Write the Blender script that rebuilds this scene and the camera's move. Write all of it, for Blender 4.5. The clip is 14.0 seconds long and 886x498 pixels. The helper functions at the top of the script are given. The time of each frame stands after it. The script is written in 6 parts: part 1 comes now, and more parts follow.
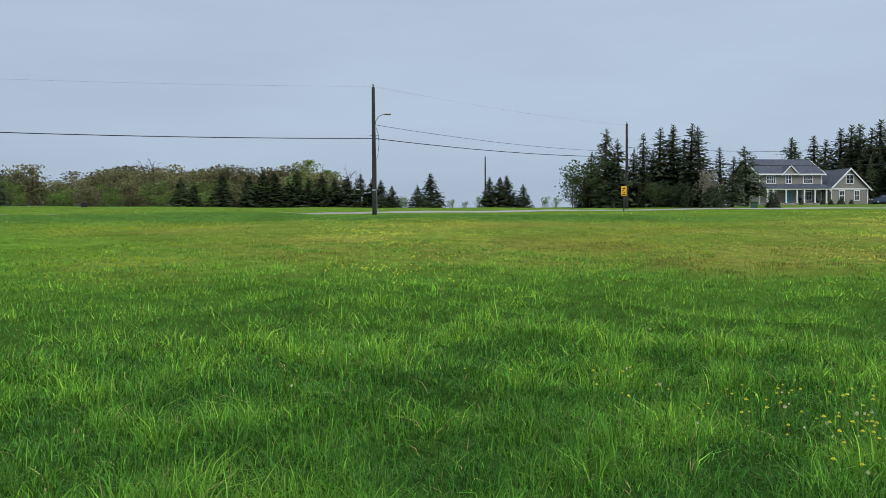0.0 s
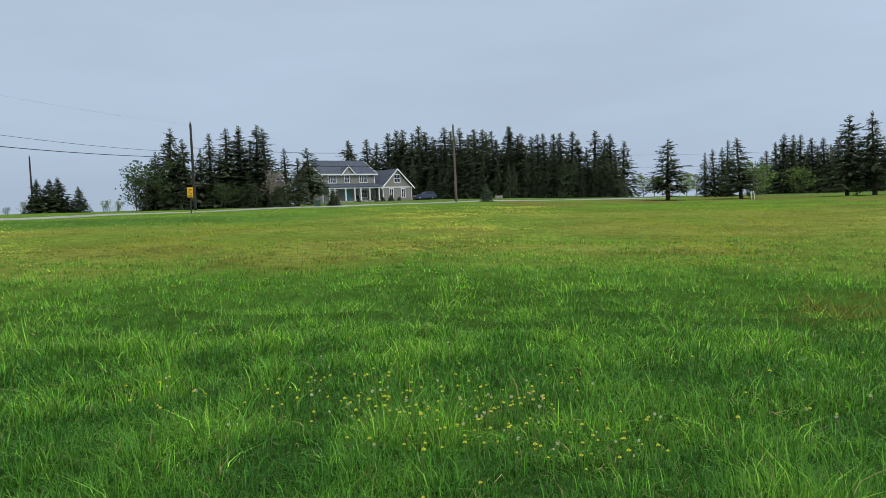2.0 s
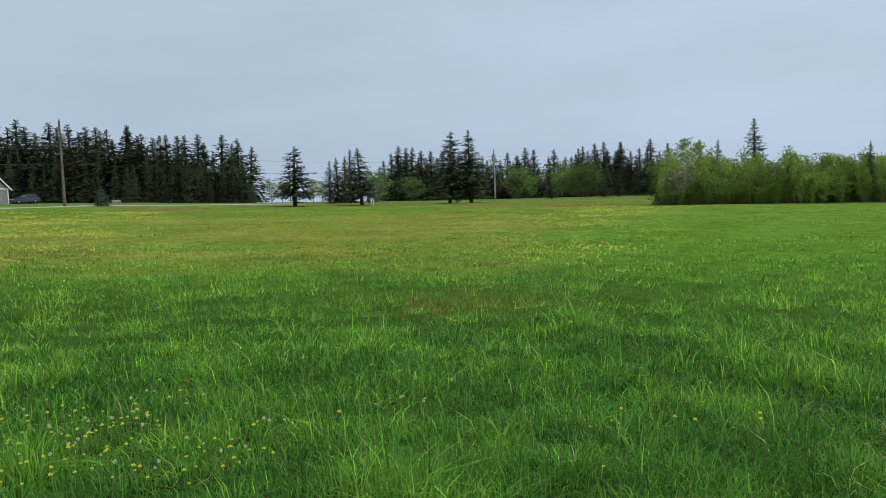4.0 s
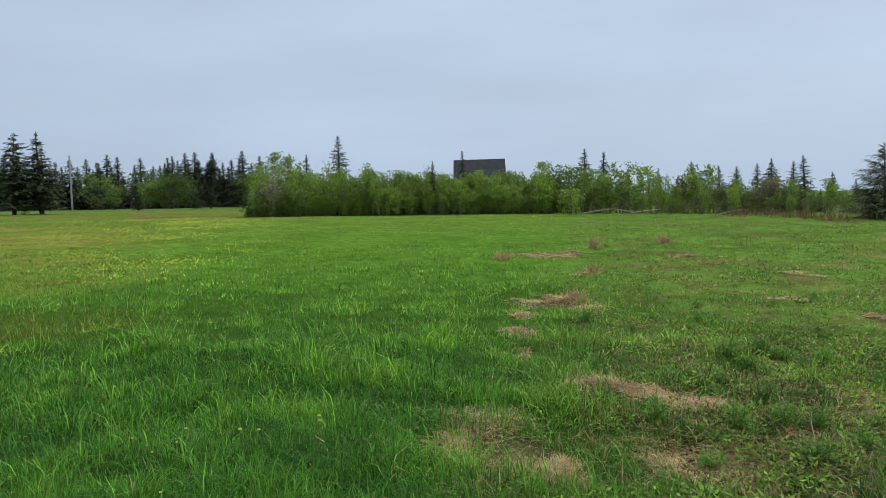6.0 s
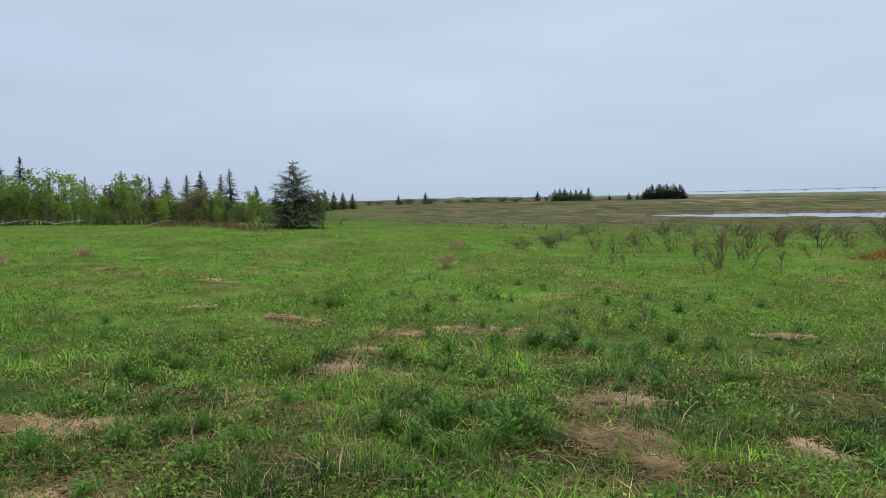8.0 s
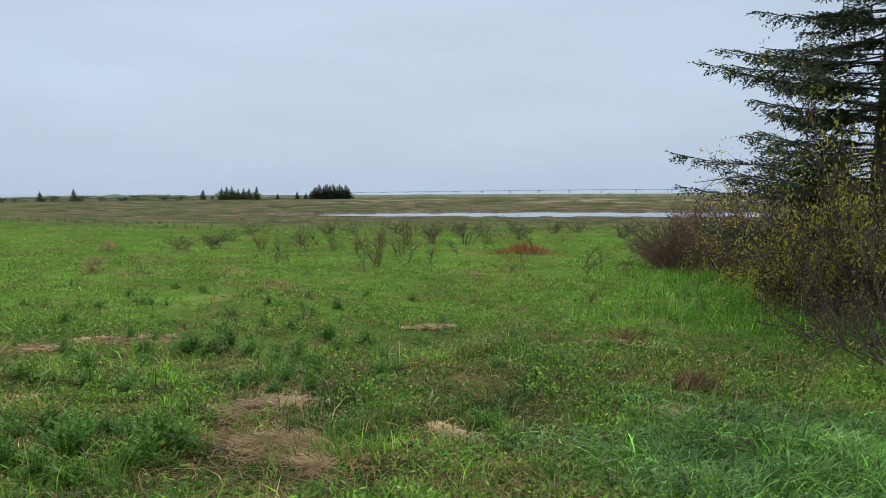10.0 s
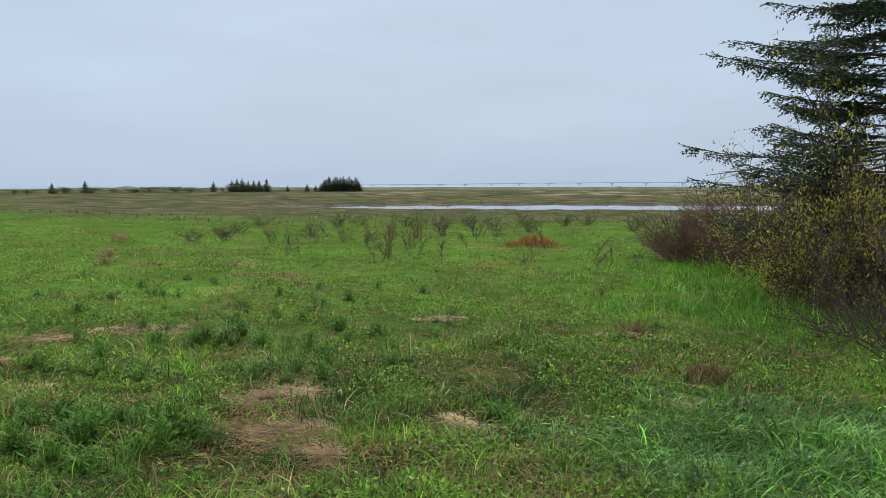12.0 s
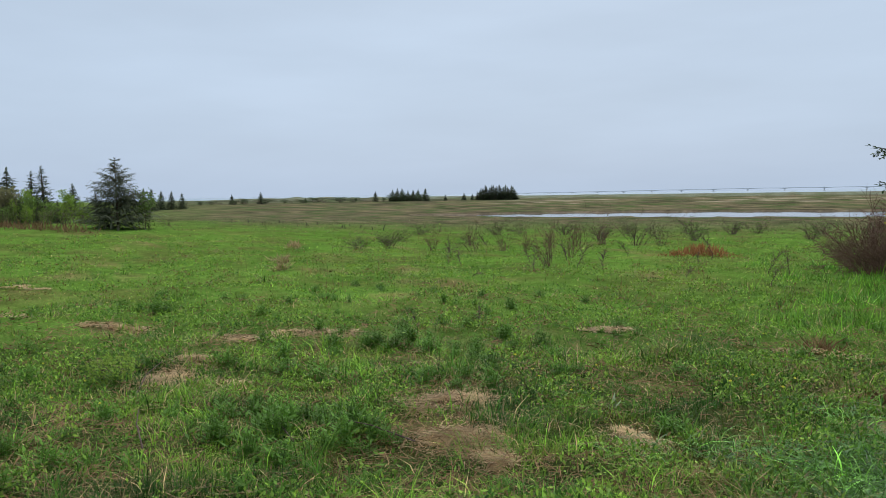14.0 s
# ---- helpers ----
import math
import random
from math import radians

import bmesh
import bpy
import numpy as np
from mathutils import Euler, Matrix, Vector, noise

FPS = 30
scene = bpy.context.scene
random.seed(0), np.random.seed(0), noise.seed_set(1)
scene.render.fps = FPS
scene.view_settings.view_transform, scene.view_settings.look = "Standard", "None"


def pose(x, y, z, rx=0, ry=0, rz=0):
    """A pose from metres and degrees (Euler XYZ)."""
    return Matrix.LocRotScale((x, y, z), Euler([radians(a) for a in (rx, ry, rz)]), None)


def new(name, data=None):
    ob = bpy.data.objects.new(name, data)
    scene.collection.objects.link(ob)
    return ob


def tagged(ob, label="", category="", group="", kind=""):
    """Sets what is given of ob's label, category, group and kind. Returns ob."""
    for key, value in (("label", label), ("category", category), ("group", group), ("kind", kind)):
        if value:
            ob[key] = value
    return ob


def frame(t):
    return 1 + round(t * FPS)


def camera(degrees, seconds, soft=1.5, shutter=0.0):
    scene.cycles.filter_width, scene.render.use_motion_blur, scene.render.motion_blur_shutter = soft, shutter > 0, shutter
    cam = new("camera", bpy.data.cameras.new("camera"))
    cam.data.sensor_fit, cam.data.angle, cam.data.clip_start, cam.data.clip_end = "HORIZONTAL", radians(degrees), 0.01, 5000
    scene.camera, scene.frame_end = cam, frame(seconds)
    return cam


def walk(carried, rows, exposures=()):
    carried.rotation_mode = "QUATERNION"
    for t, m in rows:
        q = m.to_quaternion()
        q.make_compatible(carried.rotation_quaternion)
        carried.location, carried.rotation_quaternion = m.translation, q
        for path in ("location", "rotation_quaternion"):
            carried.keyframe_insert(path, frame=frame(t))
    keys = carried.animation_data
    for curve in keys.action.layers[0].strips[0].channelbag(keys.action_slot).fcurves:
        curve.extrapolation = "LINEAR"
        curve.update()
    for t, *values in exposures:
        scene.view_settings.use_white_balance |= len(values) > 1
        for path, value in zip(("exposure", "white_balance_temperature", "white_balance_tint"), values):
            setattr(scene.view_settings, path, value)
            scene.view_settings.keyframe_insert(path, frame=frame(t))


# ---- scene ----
cam = camera(60.1, 14.0, soft=0.5)
ROWS = [
    (0.0, 0.000, 0.000, 1.500, 0.44, -1.97, 0.49),
    (0.5, 0.101, 0.017, 1.502, -5.53, -2.05, 0.78),
    (1.0, 0.201, 0.017, 1.500, -12.46, -2.25, 1.38),
    (1.5, 0.283, 0.006, 1.494, -20.57, -2.50, 1.92),
    (2.0, 0.317, -0.006, 1.497, -30.71, -2.77, 2.59),
    (2.2, 0.325, -0.019, 1.497, -34.76, -2.94, 2.60),
    (4.3, 0.412, -0.158, 1.501, -62.86, -3.56, 2.22),
    (4.5, 0.420, -0.172, 1.502, -66.68, -3.58, 2.14),
    (5.0, 0.431, -0.230, 1.512, -74.57, -3.69, 1.89),
    (5.5, 0.439, -0.287, 1.514, -81.82, -3.77, 1.76),
    (6.0, 0.428, -0.344, 1.519, -87.53, -3.76, 1.86),
    (6.5, 0.419, -0.409, 1.517, -93.72, -3.67, 1.91),
    (7.0, 0.441, -0.500, 1.510, -101.89, -3.74, 1.93),
    (7.5, 0.443, -0.632, 1.513, -115.70, -3.88, 1.64),
    (8.0, 0.423, -0.733, 1.503, -127.95, -4.05, 1.12),
    (8.5, 0.398, -0.803, 1.514, -136.86, -4.03, 0.79),
    (9.0, 0.380, -0.858, 1.512, -144.77, -4.01, 0.55),
    (9.2, 0.377, -0.872, 1.512, -147.57, -3.98, 0.49),
    (9.5, 0.374, -0.884, 1.508, -150.55, -4.10, 0.40),
    (10.0, 0.370, -0.896, 1.500, -152.30, -4.40, 0.26),
    (10.7, 0.368, -0.906, 1.490, -152.35, -4.72, 0.13),
    (11.3, 0.369, -0.908, 1.486, -151.98, -4.89, 0.09),
    (11.5, 0.370, -0.907, 1.486, -152.01, -4.94, 0.10),
    (12.0, 0.386, -0.887, 1.493, -151.58, -4.94, 0.14),
    (12.5, 0.399, -0.865, 1.496, -149.27, -4.78, 0.36),
    (13.0, 0.418, -0.837, 1.497, -145.41, -4.59, 0.64),
    (13.5, 0.448, -0.810, 1.498, -142.04, -4.39, 0.81),
    (14.0, 0.456, -0.793, 1.502, -140.00, -4.23, 0.81),
]
walk(cam, [(t, pose(x, y, z, 90 + pitch, roll, yaw)) for t, x, y, z, yaw, pitch, roll in ROWS])

# ---- world, sun and exposure ----
world = bpy.data.worlds.new("overcast_sky")
scene.world = world
world.use_nodes = True
wt = world.node_tree
wt.nodes.clear()
w_out = wt.nodes.new("ShaderNodeOutputWorld")
w_bg = wt.nodes.new("ShaderNodeBackground")
w_sky = wt.nodes.new("ShaderNodeTexSky")
w_sky.sky_type = "NISHITA"
w_sky.sun_disc = False
w_sky.sun_elevation, w_sky.sun_rotation = radians(48), radians(150)
w_sky.air_density, w_sky.dust_density = 1.0, 3.0
w_sky.ozone_density = 2.0
w_scale = wt.nodes.new("ShaderNodeMix")
w_scale.data_type = "RGBA"
w_scale.blend_type = "MULTIPLY"
w_scale.inputs["Factor"].default_value = 1.0
w_scale.inputs["B"].default_value = (0.06, 0.06, 0.06, 1)
w_co = wt.nodes.new("ShaderNodeTexCoord")
w_sep = wt.nodes.new("ShaderNodeSeparateXYZ")
w_ramp = wt.nodes.new("ShaderNodeValToRGB")
w_ramp.color_ramp.elements[0].position, w_ramp.color_ramp.elements[0].color = 0.0, (0.490, 0.605, 0.775, 1)
w_ramp.color_ramp.elements[1].position, w_ramp.color_ramp.elements[1].color = 0.32, (0.525, 0.640, 0.785, 1)
for pos_, col_ in ((0.05, (0.485, 0.600, 0.765, 1)), (0.12, (0.515, 0.632, 0.790, 1)), (0.55, (0.92, 1.02, 1.12, 1)), (1.0, (1.45, 1.50, 1.52, 1))):
    el_ = w_ramp.color_ramp.elements.new(pos_)
    el_.color = col_
w_map = wt.nodes.new("ShaderNodeMapping")
w_map.inputs["Scale"].default_value = (1.0, 1.0, 5.0)
w_noise = wt.nodes.new("ShaderNodeTexNoise")
w_noise.inputs["Scale"].default_value = 2.2
w_noise.inputs["Detail"].default_value = 4
w_noise.inputs["Roughness"].default_value = 0.5
w_cr = wt.nodes.new("ShaderNodeMapRange")
w_cr.inputs["From Min"].default_value, w_cr.inputs["From Max"].default_value = 0.3, 0.7
w_cr.inputs["To Min"].default_value, w_cr.inputs["To Max"].default_value = 0.93, 1.06
w_mul = wt.nodes.new("ShaderNodeMix")
w_mul.data_type, w_mul.blend_type = "RGBA", "MULTIPLY"
w_mul.inputs["Factor"].default_value = 1.0
w_mix = wt.nodes.new("ShaderNodeMix")
w_mix.data_type = "RGBA"
w_mix.inputs["Factor"].default_value = 0.85
L = wt.links.new
L(w_co.outputs["Generated"], w_sep.inputs[0])
L(w_sep.outputs["Z"], w_ramp.inputs[0])
L(w_co.outputs["Generated"], w_map.inputs[0])
L(w_map.outputs[0], w_noise.inputs["Vector"])
L(w_noise.outputs[0], w_cr.inputs[0])
# the cloud is a little brighter towards the hidden sun
w_dot = wt.nodes.new("ShaderNodeVectorMath")
w_dot.operation = "DOT_PRODUCT"
w_dot.inputs[1].default_value = (0.77, -0.64, 0.0)
L(w_co.outputs["Generated"], w_dot.inputs[0])
w_side = wt.nodes.new("ShaderNodeMapRange")
w_side.inputs["From Min"].default_value, w_side.inputs["From Max"].default_value = -1.0, 1.0
w_side.inputs["To Min"].default_value, w_side.inputs["To Max"].default_value = 0.93, 1.09
L(w_dot.outputs["Value"], w_side.inputs[0])
w_mul2 = wt.nodes.new("ShaderNodeMix")
w_mul2.data_type, w_mul2.blend_type = "RGBA", "MULTIPLY"
w_mul2.inputs["Factor"].default_value = 1.0
L(w_ramp.outputs[0], w_mul2.inputs["A"])
L(w_side.outputs[0], w_mul2.inputs["B"])
L(w_mul2.outputs["Result"], w_mul.inputs["A"])
L(w_cr.outputs[0], w_mul.inputs["B"])
L(w_sky.outputs[0], w_scale.inputs["A"])
L(w_scale.outputs["Result"], w_mix.inputs["A"])
L(w_mul.outputs["Result"], w_mix.inputs["B"])
L(w_mix.outputs["Result"], w_bg.inputs[0])
w_bg.inputs[1].default_value = 1.0
L(w_bg.outputs[0], w_out.inputs[0])

sun = new("sun", bpy.data.lights.new("sun", "SUN"))
sun.data.energy, sun.data.angle, sun.data.color = 1.3, radians(40), (1.0, 0.97, 0.92)
sun.matrix_world = pose(0, 0, 60, 42, 0, 30)
scene.view_settings.exposure = 0.0

# ---- materials ----


def material(name, base, rough=0.9, spread=0.25, scale=3.0, fine=40.0, bump=0.2, attr="", metal=0.0, spec=0.3, second=None, random_=0.0, trans=0.0):
    """A two-scale noise material; attr: a colour attribute that multiplies it; random_: object to object change in value."""
    m = bpy.data.materials.new(name)
    m.use_nodes = True
    nt = m.node_tree
    bs = nt.nodes["Principled BSDF"]
    link = nt.links.new
    bs.inputs["Roughness"].default_value = rough
    bs.inputs["Metallic"].default_value = metal
    bs.inputs["Specular IOR Level"].default_value = spec
    co = nt.nodes.new("ShaderNodeTexCoord")
    n1 = nt.nodes.new("ShaderNodeTexNoise")
    n1.inputs["Scale"].default_value = scale
    n1.inputs["Detail"].default_value = 5
    n2 = nt.nodes.new("ShaderNodeTexNoise")
    n2.inputs["Scale"].default_value = fine
    n2.inputs["Detail"].default_value = 3
    link(co.outputs["Object"], n1.inputs["Vector"])
    link(co.outputs["Object"], n2.inputs["Vector"])
    mix = nt.nodes.new("ShaderNodeMix")
    mix.data_type = "RGBA"
    a = tuple(max(0.0, c * (1 - spread)) for c in base)
    b = second or tuple(min(1.0, c * (1 + spread)) for c in base)
    mix.inputs["A"].default_value = (*a, 1)
    mix.inputs["B"].default_value = (*b, 1)
    mr = nt.nodes.new("ShaderNodeMapRange")
    mr.inputs["From Min"].default_value, mr.inputs["From Max"].default_value = 0.32, 0.68
    link(n1.outputs[0], mr.inputs[0])
    link(mr.outputs[0], mix.inputs["Factor"])
    out = mix.outputs["Result"]
    f2 = nt.nodes.new("ShaderNodeMapRange")
    f2.inputs["From Min"].default_value, f2.inputs["From Max"].default_value = 0.3, 0.7
    f2.inputs["To Min"].default_value, f2.inputs["To Max"].default_value = 1 - spread * 0.8, 1 + spread * 0.8
    link(n2.outputs[0], f2.inputs[0])
    mul = nt.nodes.new("ShaderNodeMix")
    mul.data_type, mul.blend_type = "RGBA", "MULTIPLY"
    mul.inputs["Factor"].default_value = 1
    link(out, mul.inputs["A"])
    link(f2.outputs[0], mul.inputs["B"])
    out = mul.outputs["Result"]
    if attr:
        at = nt.nodes.new("ShaderNodeAttribute")
        at.attribute_name = attr
        mu = nt.nodes.new("ShaderNodeMix")
        mu.data_type, mu.blend_type = "RGBA", "MULTIPLY"
        mu.inputs["Factor"].default_value = 1
        link(out, mu.inputs["A"])
        link(at.outputs["Color"], mu.inputs["B"])
        out = mu.outputs["Result"]
    if random_:
        oi = nt.nodes.new("ShaderNodeObjectInfo")
        r = nt.nodes.new("ShaderNodeMapRange")
        r.inputs["To Min"].default_value, r.inputs["To Max"].default_value = 1 - random_, 1 + random_
        link(oi.outputs["Random"], r.inputs[0])
        mu = nt.nodes.new("ShaderNodeMix")
        mu.data_type, mu.blend_type = "RGBA", "MULTIPLY"
        mu.inputs["Factor"].default_value = 1
        link(out, mu.inputs["A"])
        link(r.outputs[0], mu.inputs["B"])
        out = mu.outputs["Result"]
    link(out, bs.inputs["Base Color"])
    if bump:
        bp = nt.nodes.new("ShaderNodeBump")
        bp.inputs["Strength"].default_value = bump
        bp.inputs["Distance"].default_value = 0.02
        link(n2.outputs[0], bp.inputs["Height"])
        link(bp.outputs[0], bs.inputs["Normal"])
    if trans:
        tr = nt.nodes.new("ShaderNodeBsdfTranslucent")
        ad = nt.nodes.new("ShaderNodeMixShader")
        ad.inputs[0].default_value = trans
        link(out, tr.inputs[0])
        link(bs.outputs[0], ad.inputs[1])
        link(tr.outputs[0], ad.inputs[2])
        link(ad.outputs[0], nt.nodes["Material Output"].inputs[0])
    return m


WHITE = (1, 1, 1)
M_BLADE = material("grass_blades", WHITE, 0.5, 0.0, 1, 1, 0, "tint", spec=0.11, trans=0.30)
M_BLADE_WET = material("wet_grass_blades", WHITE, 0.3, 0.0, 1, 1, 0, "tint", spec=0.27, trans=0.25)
M_STRAW = material("dead_grass", (0.46, 0.345, 0.190), 0.85, 0.4, 9, 90, 0, spec=0.2, trans=0.15)
M_LITTER = material("brown_litter", (0.21, 0.130, 0.068), 0.9, 0.45, 7, 80, 0, spec=0.1)
M_LEAF_DULL = material("dark_dull_leaves", (0.075, 0.115, 0.048), 0.75, 0.35, 0.8, 7, 0, random_=0.25, spec=0.06, trans=0.25)
M_YELLOW = material("dandelion_yellow", (0.80, 0.76, 0.09), 0.7, 0.15, 60, 300, 0.2)
M_PUFF = material("seed_head_pale", (0.62, 0.61, 0.42), 0.95, 0.15, 60, 300, 0.2)
M_STEM = material("weed_stem", (0.16, 0.24, 0.06), 0.6, 0.2, 20, 120, 0)
M_LARCH = material("larch_needles", (0.115, 0.130, 0.085), 0.8, 0.35, 0.9, 9, 0, spec=0.08, trans=0.3)
M_NEEDLE_DARK = material("dark_spruce_needles", (0.066, 0.088, 0.046), 0.85, 0.3, 0.9, 9, 0, random_=0.25, spec=0.04, trans=0.4)
M_NEEDLE = material("spruce_needles", (0.092, 0.116, 0.066), 0.85, 0.3, 0.9, 9, 0, random_=0.25, spec=0.04, trans=0.45)
M_NEEDLE_LIGHT = material("young_spruce_needles", (0.095, 0.130, 0.080), 0.8, 0.35, 0.9, 9, 0, random_=0.3, spec=0.08, trans=0.12)
M_BARK = material("conifer_bark", (0.10, 0.075, 0.06), 0.95, 0.35, 4, 30, 0.6)
M_TWIG = material("bare_twigs", (0.11, 0.075, 0.065), 0.9, 0.3, 4, 30, 0.2)
M_REDTWIG = material("red_brown_twigs", (0.165, 0.095, 0.070), 0.9, 0.3, 4, 30, 0.2)
M_BIRCH = material("young_bark", (0.17, 0.15, 0.12), 0.9, 0.3, 5, 30, 0.3)
M_LEAF = material("spring_leaves", (0.235, 0.350, 0.060), 0.65, 0.35, 0.8, 7, 0, random_=0.2, spec=0.08, trans=0.35)
M_LEAF_DARK = material("dull_green_leaves", (0.150, 0.235, 0.058), 0.7, 0.35, 0.8, 7, 0, random_=0.25, spec=0.08, trans=0.3)
M_LEAF_OLIVE = material("olive_brown_buds", (0.175, 0.172, 0.080), 0.75, 0.3, 0.5, 6, 0, random_=0.25, spec=0.2, trans=0.2)
M_LEAF_YELLOW = material("yellow_willow_leaves", (0.42, 0.385, 0.06), 0.6, 0.35, 4, 30, 0, random_=0.2, spec=0.25, trans=0.35)
M_LEAF_PALE = material("pale_poplar_leaves", (0.230, 0.300, 0.085), 0.7, 0.3, 0.8, 7, 0, random_=0.2, spec=0.08, trans=0.3)
M_CONCRETE = material("grey_concrete", (0.60, 0.62, 0.64), 0.9, 0.08, 0.02, 0.3, 0)
M_BLOSSOM = material("pink_grey_blossom", (0.27, 0.235, 0.19), 0.8, 0.3, 2, 20, 0, random_=0.15, trans=0.2)
M_WEED = material("broad_weed_leaves", (0.115, 0.250, 0.034), 0.5, 0.35, 8, 60, 0.1, random_=0.25, spec=0.12, trans=0.3)
M_ROAD = material("worn_wet_asphalt", (0.24, 0.24, 0.23), 0.5, 0.15, 0.4, 25, 0.2, spec=0.5)
M_POLE = material("weathered_pole_wood", (0.042, 0.039, 0.037), 0.9, 0.3, 1.5, 40, 0.5)
M_POLE_BROWN = material("brown_pole_wood", (0.150, 0.120, 0.100), 0.9, 0.25, 1.5, 40, 0.5)
M_POLE_PALE = material("pale_grey_pole_wood", (0.30, 0.30, 0.29), 0.9, 0.25, 1.5, 40, 0.5)
M_WIRE = material("dark_cable", (0.02, 0.02, 0.022), 0.7, 0.1, 5, 50, 0)
M_GALV = material("galvanised_steel", (0.35, 0.36, 0.37), 0.45, 0.1, 8, 80, 0.1, metal=0.8)
M_SIGN = material("yellow_sign_paint", (0.85, 0.45, 0.02), 0.5, 0.06, 10, 80, 0.05)
M_BLACK = material("black_paint", (0.015, 0.015, 0.015), 0.6, 0.1, 10, 80, 0)
M_SIDING = material("taupe_siding", (0.27, 0.26, 0.235), 0.8, 0.06, 1.2, 30, 0.1)
M_SHINGLE = material("slate_blue_shingles", (0.065, 0.078, 0.105), 0.9, 0.2, 1.5, 12, 0.3)
M_DARKROOF = material("charcoal_roofing", (0.035, 0.038, 0.045), 0.85, 0.2, 1.5, 12, 0.2)
M_TRIM = material("white_trim_paint", (0.80, 0.81, 0.82), 0.6, 0.04, 3, 60, 0)
M_GLASS = material("window_glass", (0.03, 0.04, 0.05), 0.08, 0.2, 0.5, 5, 0, spec=0.8)
M_TEAL = material("teal_door_paint", (0.12, 0.38, 0.42), 0.5, 0.08, 3, 50, 0)
M_CARBLUE = material("dark_blue_car_paint", (0.03, 0.05, 0.10), 0.25, 0.1, 3, 50, 0, spec=0.6)
M_TYRE = material("tyre_rubber", (0.02, 0.02, 0.02), 0.9, 0.1, 10, 80, 0.1)
M_RUST = material("rust_brown_dead_fern", (0.36, 0.17, 0.07), 0.9, 0.3, 5, 40, 0, trans=0.2)
M_WOODGREY = material("grey_driftwood", (0.34, 0.31, 0.28), 0.9, 0.25, 4, 40, 0.4)
M_GREENBOX = material("green_painted_metal", (0.05, 0.09, 0.06), 0.6, 0.1, 5, 50, 0)


def water_material(name, tint, rough, scale):
    m = bpy.data.materials.new(name)
    m.use_nodes = True
    nt = m.node_tree
    bs = nt.nodes["Principled BSDF"]
    bs.inputs["Base Color"].default_value = (*tint, 1)
    bs.inputs["Roughness"].default_value = rough
    bs.inputs["IOR"].default_value = 1.33
    n = nt.nodes.new("ShaderNodeTexNoise")
    n.inputs["Scale"].default_value = scale
    n.inputs["Detail"].default_value = 4
    co = nt.nodes.new("ShaderNodeTexCoord")
    nt.links.new(co.outputs["Object"], n.inputs["Vector"])
    b = nt.nodes.new("ShaderNodeBump")
    b.inputs["Strength"].default_value = 0.06
    nt.links.new(n.outputs[0], b.inputs["Height"])
    nt.links.new(b.outputs[0], bs.inputs["Normal"])
    return m


M_WATER = water_material("still_creek_water", (0.10, 0.10, 0.10), 0.06, 3.0)
M_SEA = water_material("grey_sea_water", (0.26, 0.34, 0.42), 0.55, 0.4)

# ---- the lie of the land ----
# heights on rings round the standing place, by bearing clockwise from +y
BEARING = np.array([-90, -30, 0, 20, 32, 46, 60, 75, 92, 105, 117, 135, 150, 170, 215], float)
RING = np.array([0, 5, 20, 60, 100, 150, 330], float)
RING_Z = [
    [-0.04] * 15,
    [0.00, 0.12, 0.13, 0.11, 0.08, 0.04, -0.00, -0.05, -0.09, -0.11, -0.13, -0.14, -0.15, -0.15, -0.10],
    [0.10, 0.62, 0.66, 0.55, 0.45, 0.30, 0.12, -0.02, -0.14, -0.23, -0.32, -0.45, -0.55, -0.60, -0.30],
    [0.60, 2.39, 2.37, 2.06, 1.74, 1.19, 0.66, 0.53, 0.16, -0.11, -0.11, -1.10, -1.45, -1.50, -1.00],
    [1.00, 3.93, 3.48, 3.11, 2.78, 1.88, 1.16, 0.75, 0.26, -0.28, -1.15, -1.75, -1.95, -1.95, -1.50],
    [1.50, 3.91, 3.89, 4.27, 4.11, 2.61, 1.67, 1.12, 0.35, -0.38, -2.02, -2.00, -2.00, -2.00, -2.00],
    [1.50, 4.01, 3.99, 4.47, 4.41, 3.21, 2.27, 1.32, 0.35, -0.58, -2.52, -2.00, -2.00, -2.00, -2.00],
]


def lie_raw(az, r):
    zs = np.stack([np.interp(az, BEARING, row, period=360) for row in RING_Z])
    k = np.clip(np.searchsorted(RING, r, "right") - 1, 0, len(RING) - 2)
    f = np.clip((r - RING[k]) / (RING[k + 1] - RING[k]), 0, 1)
    i = np.arange(len(r))
    return zs[k, i] * (1 - f) + zs[k + 1, i] * f


def smooth(a, b, x):
    t = np.clip((x - a) / (b - a), 0, 1)
    return t * t * (3 - 2 * t)


CREEK_AZ = [136, 139, 143, 150, 158, 169, 180, 200]
CREEK_NEAR = [119, 114, 108, 102, 101, 101, 103, 112]
CREEK_FAR = [120, 124, 130, 133, 134, 135, 138, 150]


def creek(az, r):
    """1 in the creek's bed, 0 outside."""
    a = np.where(az < -100, az + 360, az)
    wob = 1.3 * np.sin(a * 1.9) + 0.9 * np.sin(a * 4.7 + 1)
    near = np.interp(a, CREEK_AZ, CREEK_NEAR) + wob
    far = np.interp(a, CREEK_AZ, CREEK_FAR) + 1.5 * np.sin(a * 1.3 + 2) + 0.8 * np.sin(a * 5.1)
    inside = smooth(-0.3, 2.0, r - near) * smooth(-0.3, 1.2, far - r)
    return inside * smooth(136, 139, a) * (a < 215)


